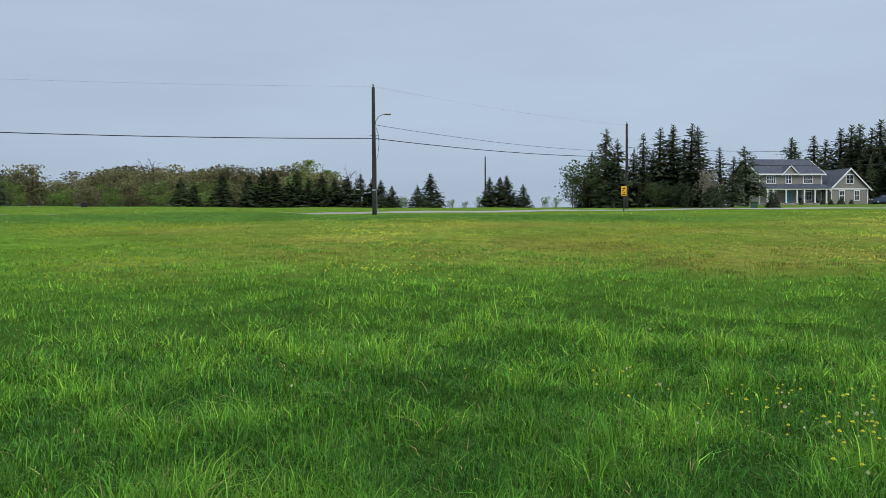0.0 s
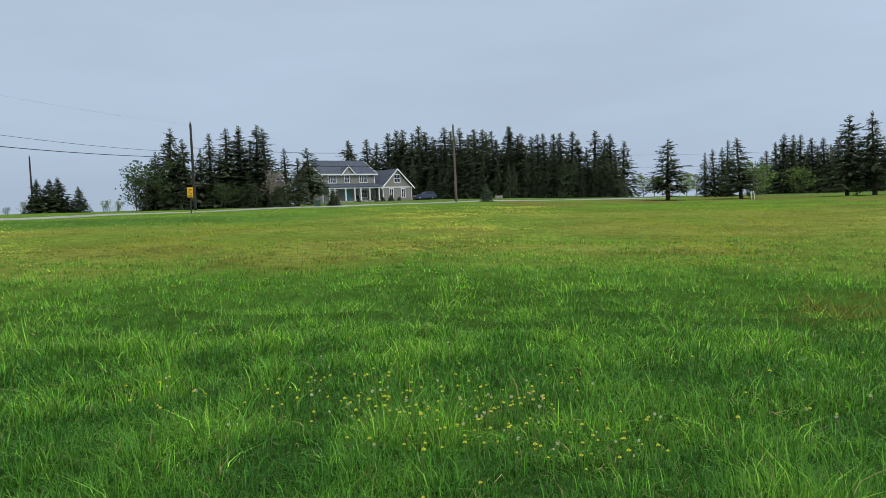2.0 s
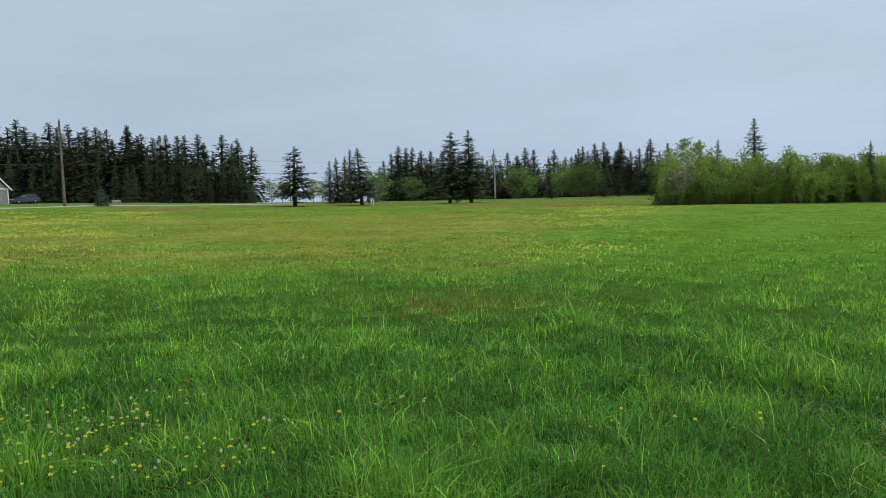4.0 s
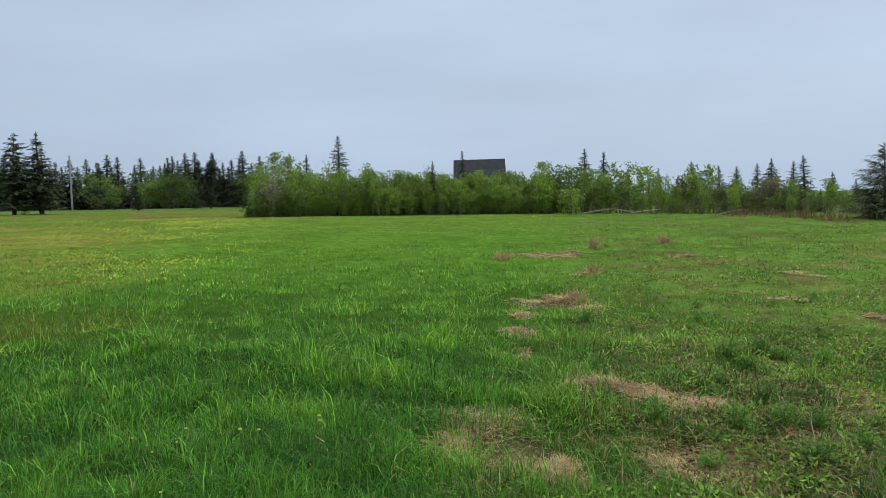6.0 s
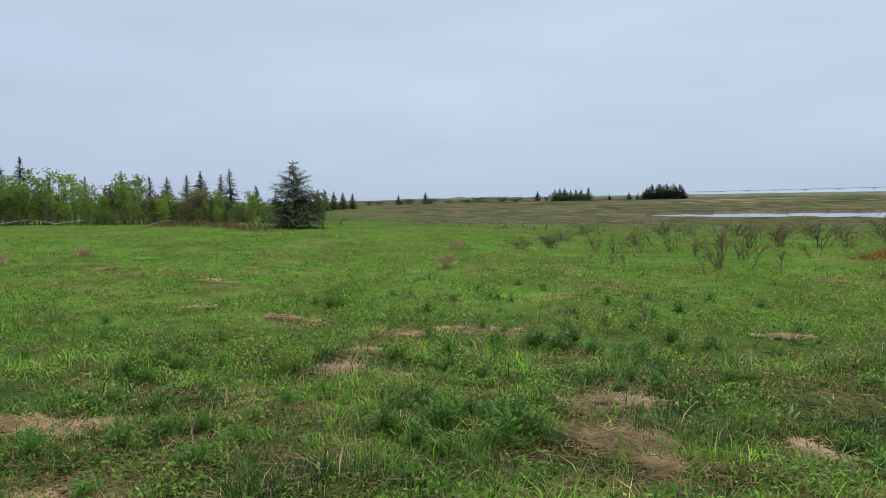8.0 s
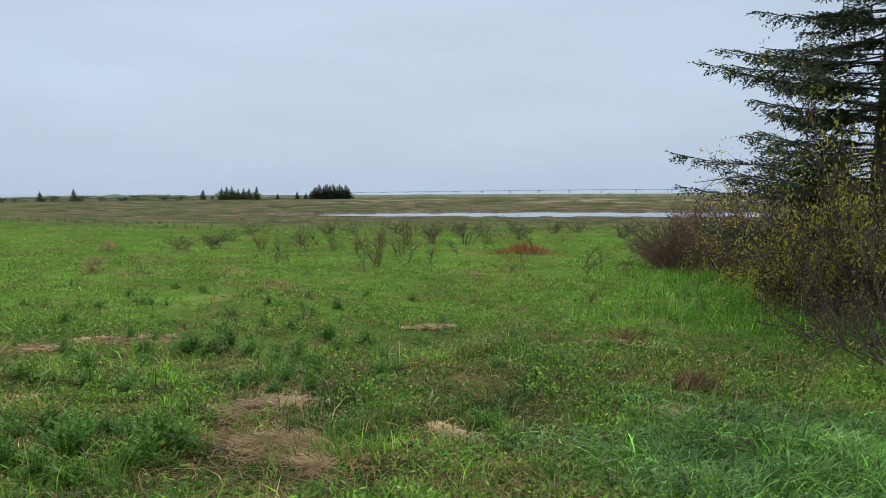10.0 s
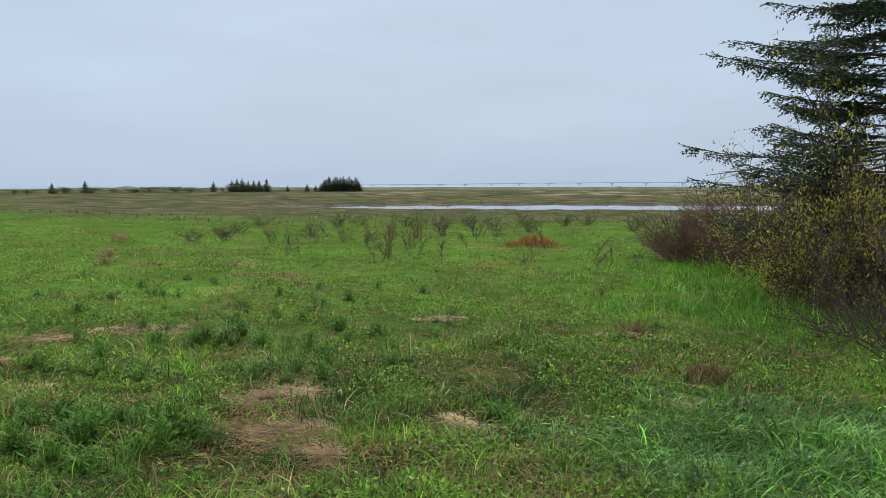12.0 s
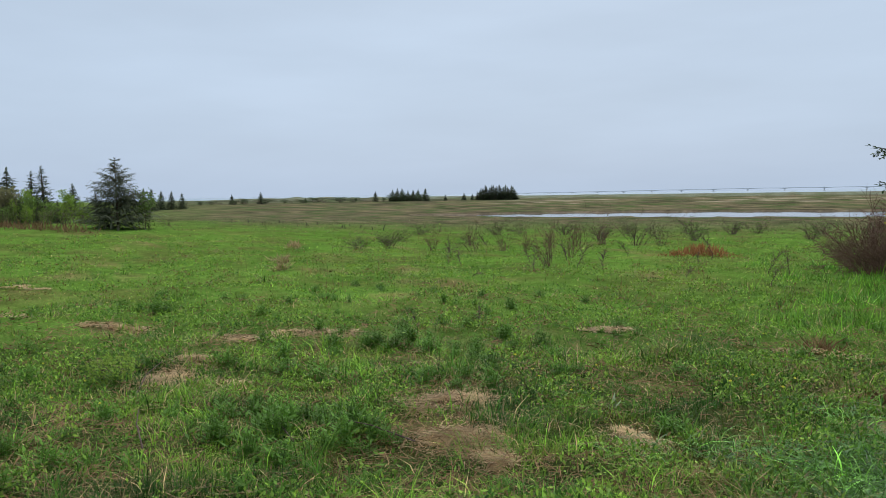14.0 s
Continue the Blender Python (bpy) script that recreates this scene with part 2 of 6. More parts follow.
def height(x, y):
    x, y = np.atleast_1d(np.asarray(x, float)), np.atleast_1d(np.asarray(y, float))
    r = np.hypot(x, y)
    az = np.degrees(np.arctan2(x, y))
    z = sum(lie_raw(az + da, r * k) for da, k in ((0, 1), (0, 0.88), (0, 1.13), (5, 1), (-5, 1))) / 5
    near = 1 - smooth(30, 70, r)
    bumps = 0.030 * np.sin(x * 1.7 + 0.4 * y) * np.sin(y * 1.3 - 0.5) + 0.018 * np.sin(x * 3.9 + 1) * np.sin(y * 4.3 + x)
    hummock = 0.022 * np.sin(x * 5.3 + 1.1 * np.sin(y * 2.1)) * np.sin(y * 4.9 + 0.9 * np.sin(x * 2.7)) * (1 - smooth(12, 22, r)) * smooth(2.0, 3.5, r)
    hummock = hummock + 0.045 * np.sin(x * 0.83 + 1.3 * np.sin(y * 0.41)) * np.sin(y * 0.95 + 1.1 * np.sin(x * 0.5)) * smooth(6, 12, r) * near
    z = z + hummock
    z = z + 0.24 * np.exp(-((r - 52) / 2.2) ** 2) * (1 - smooth(-13, -8, az)) * smooth(-75, -60, az)
    z = z + bumps * (0.35 + 0.65 * near) + 0.06 * smooth(15, 60, r) * np.sin(x * 0.31) * np.sin(y * 0.27 + 1)
    a = np.where(az < -100, az + 360, az)
    marsh = smooth(112, 128, a) * (1 - smooth(225, 245, a))
    dune = smooth(360, 430, r) * (1 - smooth(520, 640, r)) * marsh
    z = z + dune * (0.42 + 0.30 * np.sin(a * 0.9 + 0.7) * np.sin(a * 0.37) + 0.16 * np.sin(a * 2.3) + 0.12 * np.sin(a * 5.9 + r * 0.02))
    z = z + dune * (0.5 * (1 - smooth(130, 146, a)) - 0.40 * smooth(143, 149, a))
    z = z - creek(az, r) * (0.30 + 0.45 * smooth(137, 140, a))
    z = z + dune * (0.50 * np.sin(a * 5.3 + 1.0) * np.sin(a * 2.1) + 0.32 * np.sin(a * 10.7 + r * 0.05) + 0.18 * np.sin(a * 23.0 + r * 0.11))
    z = z - smooth(600, 1500, r) * smooth(92, 121, a) * (1 - smooth(228, 250, a)) * 17.0
    return z


def H(x, y):
    return float(height(x, y)[0])


def polar(az, r):
    return r * math.sin(radians(az)), r * math.cos(radians(az))


def rough_zone(x, y):
    """1 on the unmown meadow, 0 on the mown field."""
    line = -0.25 - 0.115 * x + 0.25 * np.sin(x * 0.9) + 0.35 * np.sin(x * 0.33 + 1)
    return smooth(-0.9 - 0.02 * x, 1.4 + 0.04 * x, line - y)


def lumps(x, y, s, seed):
    """Cheap smooth noise in 0..1 for many points."""
    rng = np.random.RandomState(seed)
    v = np.zeros_like(x)
    for k in range(5):
        a, ph, f = rng.uniform(0, math.pi), rng.uniform(0, 6.28, 2), s * (1.0 + 0.55 * k)
        u, w = x * math.cos(a) + y * math.sin(a), -x * math.sin(a) + y * math.cos(a)
        v += np.sin(u * f + ph[0] + 1.3 * np.sin(w * f * 0.6)) * np.sin(w * f * 1.1 + ph[1]) / (1 + 0.4 * k)
    return np.clip(0.5 + 0.28 * v, 0, 1)


STRAW_SPOTS = [(21.7, -2.4, 0.75), (22.6, -3.0, 0.5), (16.5, -2.65, 0.33), (12.2, -1.6, 0.52), (10.95, -0.98, 0.2), (9.7, -0.87, 0.24), (8.36, -0.87, 0.16), (6.83, -1.3, 0.32),
               (6.6, -1.72, 0.28), (6.4, -2.1, 0.25), (5.32, -0.42, 0.46), (4.85, -0.8, 0.22), (5.02, -1.65, 0.28), (16.3, -6.9, 0.33), (21.0, -5.9, 0.32), (12.4, -5.24, 0.33),
               (10.35, -5.63, 0.32), (8.05, -6.2, 0.25), (8.17, -6.85, 0.24), (7.72, -7.35, 0.30), (6.9, -4.48, 0.40), (7.4, -5.1, 0.22), (4.3, -5.34, 0.30), (3.62, -4.8, 0.26),
               (2.72, -5.54, 0.23), (3.2, -4.5, 0.16), (5.2, -9.4, 0.22), (2.63, -9.7, 0.26), (1.5, -7.8, 0.22), (1.5, -6.85, 0.2)]
SORREL_SPOTS = [(9.8, 5.3, 1.5), (6.4, 17.0, 2.6), (11.0, 21.0, 3.0), (15.0, 13.0, 1.5), (-3.0, 19.0, 2.0), (4.0, 24.0, 3.0), (20.0, 25.0, 4.0), (24.0, 15.0, 2.5), (5.5, 28.0, 3.0)]


def spots(x, y, lot, grow=1.0):
    v = np.zeros_like(x)
    wob = 1 + 0.35 * np.sin(x * 5.1 + y * 2.3) * np.sin(y * 4.7 - x)
    for cx, cy, r in lot:
        d = np.hypot((x - cx), (y - cy)) / (r * grow * wob)
        v = np.maximum(v, 1 - smooth(0.55, 1.15, d))
    return v


def raw_mesh(name, verts, faces, mat=None, smooth_shade=False):
    """verts (n, 3); faces: arrays of equal width, joined."""
    me = bpy.data.meshes.new(name)
    groups = [np.asarray(f, np.int32) for f in (faces if isinstance(faces, list) else [faces])]
    me.vertices.add(len(verts))
    me.vertices.foreach_set("co", np.asarray(verts, np.float32).ravel())
    total = np.concatenate([np.full(len(g), g.shape[1], np.int32) for g in groups])
    idx = np.concatenate([g.ravel() for g in groups])
    me.loops.add(len(idx))
    me.loops.foreach_set("vertex_index", idx)
    me.polygons.add(len(total))
    me.polygons.foreach_set("loop_start", np.concatenate([[0], np.cumsum(total)[:-1]]).astype(np.int32))
    me.polygons.foreach_set("loop_total", total)
    if smooth_shade:
        me.polygons.foreach_set("use_smooth", np.ones(len(total), bool))
    me.update(calc_edges=True)
    me.validate()
    if mat:
        me.materials.append(mat)
    return me


def paint(me, name, cols):
    at = me.color_attributes.new(name, "FLOAT_COLOR", "POINT")
    c = np.ones((len(me.vertices), 4), np.float32)
    c[:, :3] = cols
    at.data.foreach_set("color", c.ravel())


def ground_material():
    m = bpy.data.materials.new("field_ground")
    m.use_nodes = True
    nt = m.node_tree
    bs = nt.nodes["Principled BSDF"]
    link = nt.links.new
    bs.inputs["Roughness"].default_value = 0.95
    bs.inputs["Specular IOR Level"].default_value = 0.0
    co = nt.nodes.new("ShaderNodeTexCoord")
    at = nt.nodes.new("ShaderNodeAttribute")
    at.attribute_name = "zone"
    out = at.outputs["Color"]
    last = None
    for s, det, lo, hi in ((0.35, 4, 0.80, 1.20), (2.6, 5, 0.72, 1.28), (22.0, 3, 0.70, 1.30)):
        n = nt.nodes.new("ShaderNodeTexNoise")
        n.inputs["Scale"].default_value = s
        n.inputs["Detail"].default_value = det
        link(co.outputs["Object"], n.inputs["Vector"])
        r = nt.nodes.new("ShaderNodeMapRange")
        r.inputs["From Min"].default_value, r.inputs["From Max"].default_value = 0.3, 0.7
        r.inputs["To Min"].default_value, r.inputs["To Max"].default_value = lo, hi
        link(n.outputs[0], r.inputs[0])
        mu = nt.nodes.new("ShaderNodeMix")
        mu.data_type, mu.blend_type = "RGBA", "MULTIPLY"
        mu.inputs["Factor"].default_value = 1
        link(out, mu.inputs["A"])
        link(r.outputs[0], mu.inputs["B"])
        out = mu.outputs["Result"]
        last = n
    link(out, bs.inputs["Base Color"])
    bp = nt.nodes.new("ShaderNodeBump")
    bp.inputs["Strength"].default_value = 0.5
    bp.inputs["Distance"].default_value = 0.05
    link(last.outputs[0], bp.inputs["Height"])
    link(bp.outputs[0], bs.inputs["Normal"])
    return m


M_GROUND = ground_material()
LAWN, LAWN_FAR = np.array([0.085, 0.180, 0.022]), np.array([0.125, 0.195, 0.034])
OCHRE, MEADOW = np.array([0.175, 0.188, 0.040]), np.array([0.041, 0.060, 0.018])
# DUNE is grey-green dune grass, greyed further in place of distant haze
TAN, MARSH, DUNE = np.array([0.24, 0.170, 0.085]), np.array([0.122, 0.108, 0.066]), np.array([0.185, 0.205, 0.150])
FAR_GREEN = np.array([0.100, 0.150, 0.043])


def lerp(a, b, f):
    return a + (b - a) * f[:, None]


def zone_colour(x, y):
    r = np.hypot(x, y)
    az = np.degrees(np.arctan2(x, y))
    a = np.where(az < -100, az + 360, az)
    n1, n2, n3 = lumps(x, y, 0.35, 3), lumps(x, y, 1.6, 4), lumps(x, y, 0.09, 5)
    # near ground is darkened to give the shade between grass blades
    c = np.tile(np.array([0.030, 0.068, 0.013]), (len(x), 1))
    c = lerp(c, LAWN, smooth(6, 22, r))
    c = lerp(c, LAWN_FAR, smooth(20, 50, r) * 0.6)
    band = smooth(13, 20, r) * (1 - smooth(38, 44, r) * (1 - smooth(15, 28, a))) * (1 - smooth(46, 56, r)) * (1 - smooth(62, 74, a)) * smooth(-34, -20, a)
    c = lerp(c, OCHRE, band * (0.30 + 0.65 * smooth(0.25, 0.75, 0.6 * n1 + 0.4 * n3)))
    far_band = smooth(44, 60, r) * (1 - smooth(100, 120, r)) * smooth(25, 40, a) * (1 - smooth(74, 80, a))
    c = lerp(c, np.array([0.165, 0.120, 0.045]), far_band * smooth(0.42, 0.70, 0.6 * n3 + 0.4 * n1) * 0.85)
    c = lerp(c, np.array([0.060, 0.135, 0.028]), smooth(40, 46, r) * (1 - smooth(52, 55, r)) * (1 - smooth(15, 28, a)) * 0.8)
    c = lerp(c, FAR_GREEN, smooth(95, 130, r))
    c = lerp(c, np.array([0.075, 0.058, 0.028]), np.exp(-((r - 55.0) / 1.3) ** 2) * (1 - smooth(-22, -17, a)) * 0.8)
    rough = rough_zone(x, y)
    # MEADOW is dark the same way: shade among the blades put into its colour
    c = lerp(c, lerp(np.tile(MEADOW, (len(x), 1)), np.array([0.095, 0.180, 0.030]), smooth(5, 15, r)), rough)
    c = lerp(c, np.array([0.120, 0.092, 0.040]), rough * smooth(10, 18, r) * smooth(0.42, 0.75, 0.55 * lumps(x, y, 0.55, 44) + 0.45 * lumps(x, y, 1.5, 45)) * 0.52)
    c = lerp(c, TAN, rough * smooth(0.62, 0.9, 0.5 * n2 + 0.5 * n1) * (1 - smooth(30, 60, r)) * 0.6)
    c = lerp(c, np.array([0.115, 0.080, 0.048]), spots(x, y, STRAW_SPOTS, 0.95) * 0.85)
    wet = smooth(45, 90, r) * smooth(112, 128, a) * (1 - smooth(225, 245, a))
    c = lerp(c, MARSH, wet)
    streak = lumps(a * 1.3, np.log(np.maximum(r, 1)) * 30, 1.0, 9)
    c = lerp(c, np.array([0.070, 0.105, 0.036]), wet * smooth(0.38, 0.60, streak) * 0.9)
    c = lerp(c, np.array([0.052, 0.046, 0.030]), wet * smooth(0.60, 0.75, lumps(a * 1.1, np.log(np.maximum(r, 1)) * 70, 1.0, 57)) * 0.75)
    c = lerp(c, np.array([0.20, 0.155, 0.095]), wet * smooth(0.55, 0.8, lumps(a * 2.1, np.log(np.maximum(r, 1)) * 45, 1.0, 19)) * 0.85)
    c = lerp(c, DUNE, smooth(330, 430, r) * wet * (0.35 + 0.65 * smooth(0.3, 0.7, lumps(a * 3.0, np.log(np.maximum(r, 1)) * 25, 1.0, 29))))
    scrub = smooth(0.42, 0.60, lumps(a * 2.3, np.log(np.maximum(r, 1)) * 35, 1.0, 47)) * smooth(290, 320, r) * (1 - smooth(430, 480, r)) * (1 - smooth(140, 150, a))
    c = lerp(c, np.array([0.050, 0.058, 0.034]), wet * scrub * 0.8)
    bar = smooth(0.69, 0.80, lumps(a * 0.9, np.log(np.maximum(r, 1)) * 60, 1.0, 37)) * smooth(190, 215, r) * (1 - smooth(300, 330, r))
    c = lerp(c, np.array([0.36, 0.30, 0.22]), wet * bar * smooth(140, 148, a))
    bed = creek(az, r)
    near_bank = np.clip(creek(az, r + 2.5) + creek(az, r - 2.0) - bed, 0, 1)
    # eroded banks are dark; the far bank's shadow is also in this colour
    c = lerp(c, np.array([0.055, 0.048, 0.030]), near_bank * 0.8)
    c = lerp(c, np.array([0.27, 0.205, 0.160]), np.clip(bed * 1.5, 0, 1))
    return c


def build_ground():
    radii = [0.0]
    r = 0.6
    while r < 4950:
        radii.append(r)
        step = 0.030 if r < 14 else 0.05 if r < 80 else (0.012 if r < 145 else (0.045 if r < 650 else 0.12))
        r *= 1 + step
    radii.append(4950)
    radii = np.array(radii[1:])
    n = 440
    ang = np.linspace(0, 2 * math.pi, n, endpoint=False)
    X = np.outer(radii, np.sin(ang)).ravel()
    Y = np.outer(radii, np.cos(ang)).ravel()
    X, Y = np.append(X, 0), np.append(Y, 0)
    V = np.stack([X, Y, height(X, Y)], 1)
    m = len(radii)
    i, j = np.meshgrid(np.arange(m - 1), np.arange(n), indexing="ij")
    k = (j + 1) % n
    quads = np.stack([i * n + j, (i + 1) * n + j, (i + 1) * n + k, i * n + k], -1).reshape(-1, 4)[:, ::-1]
    jj = np.arange(n)
    tris = np.stack([np.full(n, m * n), jj, (jj + 1) % n], 1)[:, ::-1]
    me = raw_mesh("ground", V, [quads, tris], M_GROUND, True)
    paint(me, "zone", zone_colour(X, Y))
    return tagged(new("ground", me), "gently sloping green field falling to a brown salt marsh", "ground", kind="structure")


ground = build_ground()


def disc_sector(name, az0, az1, r0, r1, z, mat, n=80, rings=6):
    az = np.radians(np.linspace(az0, az1, n))
    rr = np.linspace(r0, r1, rings)
    V = np.stack([np.outer(rr, np.sin(az)).ravel(), np.outer(rr, np.cos(az)).ravel(), np.full(n * rings, z)], 1)
    i, j = np.meshgrid(np.arange(rings - 1), np.arange(n - 1), indexing="ij")
    q = np.stack([i * n + j, i * n + j + 1, (i + 1) * n + j + 1, (i + 1) * n + j], -1).reshape(-1, 4)
    return new(name, raw_mesh(name, V, q, mat))


tagged(disc_sector("water", 134, 222, 92, 165, -2.25, M_WATER), "still pale grey tidal creek winding through the marsh", "creek", kind="structure")
tagged(disc_sector("sea", 100, 250, 720, 4900, -14.0, M_SEA), "pale grey sea beyond the low dunes", "sea", kind="structure")

# ---- building blocks ----


def unit(v):
    return v / np.maximum(np.linalg.norm(v, axis=-1, keepdims=True), 1e-9)


def diamonds(A, B, W, N, k=0.45):
    """Leaf-shaped quads from A to B, W wide, lying square to N."""
    A, B, N = np.asarray(A, float), np.asarray(B, float), np.asarray(N, float)
    side = unit(np.cross(B - A, N)) * (np.asarray(W, float) / 2).reshape(-1, 1)
    mid = A + (B - A) * k
    V = np.stack([A, mid + side, B, mid - side], 1).reshape(-1, 3)
    return V, np.arange(len(V)).reshape(-1, 4)


def tubes(A, B, ra, rb, n=3):
    """Open tapered tubes of n sides from A to B."""
    A, B = np.asarray(A, float).reshape(-1, 3), np.asarray(B, float).reshape(-1, 3)
    ra, rb = np.broadcast_to(np.asarray(ra, float), len(A)), np.broadcast_to(np.asarray(rb, float), len(A))
    d = unit(B - A)
    ref = np.where(np.abs(d[:, 2:3]) > 0.9, np.array([[1.0, 0, 0]]), np.array([[0, 0, 1.0]]))
    u = unit(np.cross(d, ref))
    w = np.cross(d, u)
    ang = np.linspace(0, 2 * math.pi, n, endpoint=False)
    ring = u[:, None] * np.cos(ang)[None, :, None] + w[:, None] * np.sin(ang)[None, :, None]
    V = np.concatenate([A[:, None] + ring * ra[:, None, None], B[:, None] + ring * rb[:, None, None]], 1)
    base = np.arange(len(A))[:, None] * 2 * n
    i = np.arange(n)
    j = (i + 1) % n
    q = np.stack([base + i, base + j, base + n + j, base + n + i], -1).reshape(-1, 4)
    return V.reshape(-1, 3), q


def join(*lots):
    V, Q, k = [], [], 0
    for v, q in lots:
        V.append(v)
        Q.append(q + k)
        k += len(v)
    return np.concatenate(V), np.concatenate(Q)


def part(name, data, mat, parent, label=""):
    """One mesh object under a thing or a part; data: a bmesh or a mesh."""
    if isinstance(data, bmesh.types.BMesh):
        me = bpy.data.meshes.new(name)
        data.to_mesh(me)
        data.free()
    else:
        me = data
    if mat and not me.materials:
        me.materials.append(mat)
    ob = new(name, me)
    ob.parent = parent
    if label:
        ob["label"] = label
    return ob


def box(bm, x0, y0, z0, x1, y1, z1, bevel=0.0):
    """A box, with an edge bevel, added to bm."""
    geo = bmesh.ops.create_cube(bm, size=1.0)
    vs = geo["verts"]
    for v in vs:
        v.co = Vector(((x0 + x1) / 2 + v.co.x * (x1 - x0), (y0 + y1) / 2 + v.co.y * (y1 - y0), (z0 + z1) / 2 + v.co.z * (z1 - z0)))
    if bevel:
        es = list({e for v in vs for e in v.link_edges})
        bmesh.ops.bevel(bm, geom=es, offset=bevel, segments=1, affect="EDGES")
    return bm


def boxed(*a):
    return box(bmesh.new(), *a)


def thing(name, x, y, z, rz=0.0, s=(1, 1, 1)):
    ob = new(name)
    ob.matrix_basis = pose(x, y, z, 0, 0, rz) @ Matrix.Diagonal((*s, 1))
    return ob


# ---- trees: each kind in a few grown forms, 1 m high, shared by its copies ----
def grow_spruce(seed, whorls=24, per=7, rad=0.22, low=0.04, droop=0.25, power=0.8, gap=0.1, twigs=5, width=0.030, up_tip=0.3, core=260):
    """A conifer 1 m high: trunk, and a crown of drooping fronds of twigs."""
    g = np.random.RandomState(seed)
    lean = g.uniform(-0.012, 0.012, 2)
    A, B, W, N, bA, bB, bR = [], [], [], [], [], [], []
    for i in range(whorls):
        f = (i + g.uniform(0, 0.6)) / whorls
        z0 = low + (0.97 - low) * f
        reach = rad * (1 - f) ** power * g.uniform(0.80, 1.10) + 0.012
        for k in range(max(4, int(per * (1 - 0.35 * f)))):
            if g.rand() < gap:
                continue
            a = g.uniform(0, 2 * math.pi)
            z = min(0.965, z0 + g.uniform(-1.3, 1.3) / whorls)
            ln = reach * g.uniform(0.6, 1.15)
            out = np.array([math.cos(a), math.sin(a), 0])
            dip = droop * (1 - 0.8 * f) * g.uniform(0.6, 1.3) - 0.30 * f
            root = np.array([lean[0] * z * 3, lean[1] * z * 3, z])
            bend = root + out * ln * 0.6 + np.array([0, 0, -dip * ln * 0.6])
            tip = root + out * ln + np.array([0, 0, -dip * ln * 0.75 + up_tip * ln * 0.12])
            bA += [root, bend]
            bB += [bend, tip]
            bR += [0.0035 * (1 - f) + 0.001, 0.0018 * (1 - f) + 0.0007]
            side = np.array([-out[1], out[0], 0])
            for s in np.linspace(0.15, 1.0, twigs):
                p = root + (bend - root) * (s / 0.6) if s < 0.6 else bend + (tip - bend) * ((s - 0.6) / 0.4)
                for sg in (-1, 1):
                    tw = ln * (0.48 - 0.26 * s) * g.uniform(0.6, 1.3) + 0.006
                    d = out * g.uniform(0.5, 0.9) + side * sg * g.uniform(0.5, 0.9) + np.array([0, 0, g.uniform(-0.55, 0.08)])
                    A.append(p)
                    B.append(p + d * tw)
                    W.append(width * g.uniform(0.6, 1.2) * (1 - 0.45 * f))
                    N.append(np.array([g.uniform(-0.5, 0.5), g.uniform(-0.5, 0.5), 1.0]))
            A.append(bend)
            B.append(tip + (tip - bend) * 0.12)
            W.append(width * 0.8)
            N.append(np.array([0.2, 0.1, 1.0]))
    for _ in range(core):
        f = g.rand() * 0.96
        z = low + (0.97 - low) * f
        q = rad * (1 - f) ** power * 0.85 * g.rand() ** 0.4
        a = g.uniform(0, 6.28)
        p = np.array([math.cos(a) * q + lean[0] * z * 3, math.sin(a) * q + lean[1] * z * 3, z])
        A.append(p)
        B.append(p + np.array([math.cos(a) * 0.6, math.sin(a) * 0.6, g.uniform(-0.9, -0.1)]) * rad * 0.38 * (1.05 - 0.9 * f))
        W.append(width * 1.3 * (1.1 - 0.75 * f))
        N.append(np.array([math.cos(a), math.sin(a), g.uniform(0, 1)]))
    for k in range(12):
        a = k * 2.4
        A.append(np.array([lean[0] * 3, lean[1] * 3, 0.90 + 0.0075 * k]))
        B.append(A[-1] + np.array([math.cos(a), math.sin(a), 0.9 + 0.12 * k]) * (0.030 - 0.0012 * k))
        W.append(0.011)
        N.append(np.array([math.sin(a), 0.3, 0.4]))
    crown = diamonds(A, B, W, N)
    zs = np.linspace(0, 1, 6)
    C = np.stack([lean[0] * zs * 3, lean[1] * zs * 3, zs], 1)
    rr = 0.020 * (1 - zs) ** 0.8 + 0.0015
    stem = tubes(C[:-1], C[1:], rr[:-1], rr[1:], 6)
    limbs = diamonds(bA, bB, np.array(bR) * 2.4, np.random.RandomState(seed).normal(size=(len(bA), 3)), 0.3)
    return join(stem, limbs), crown


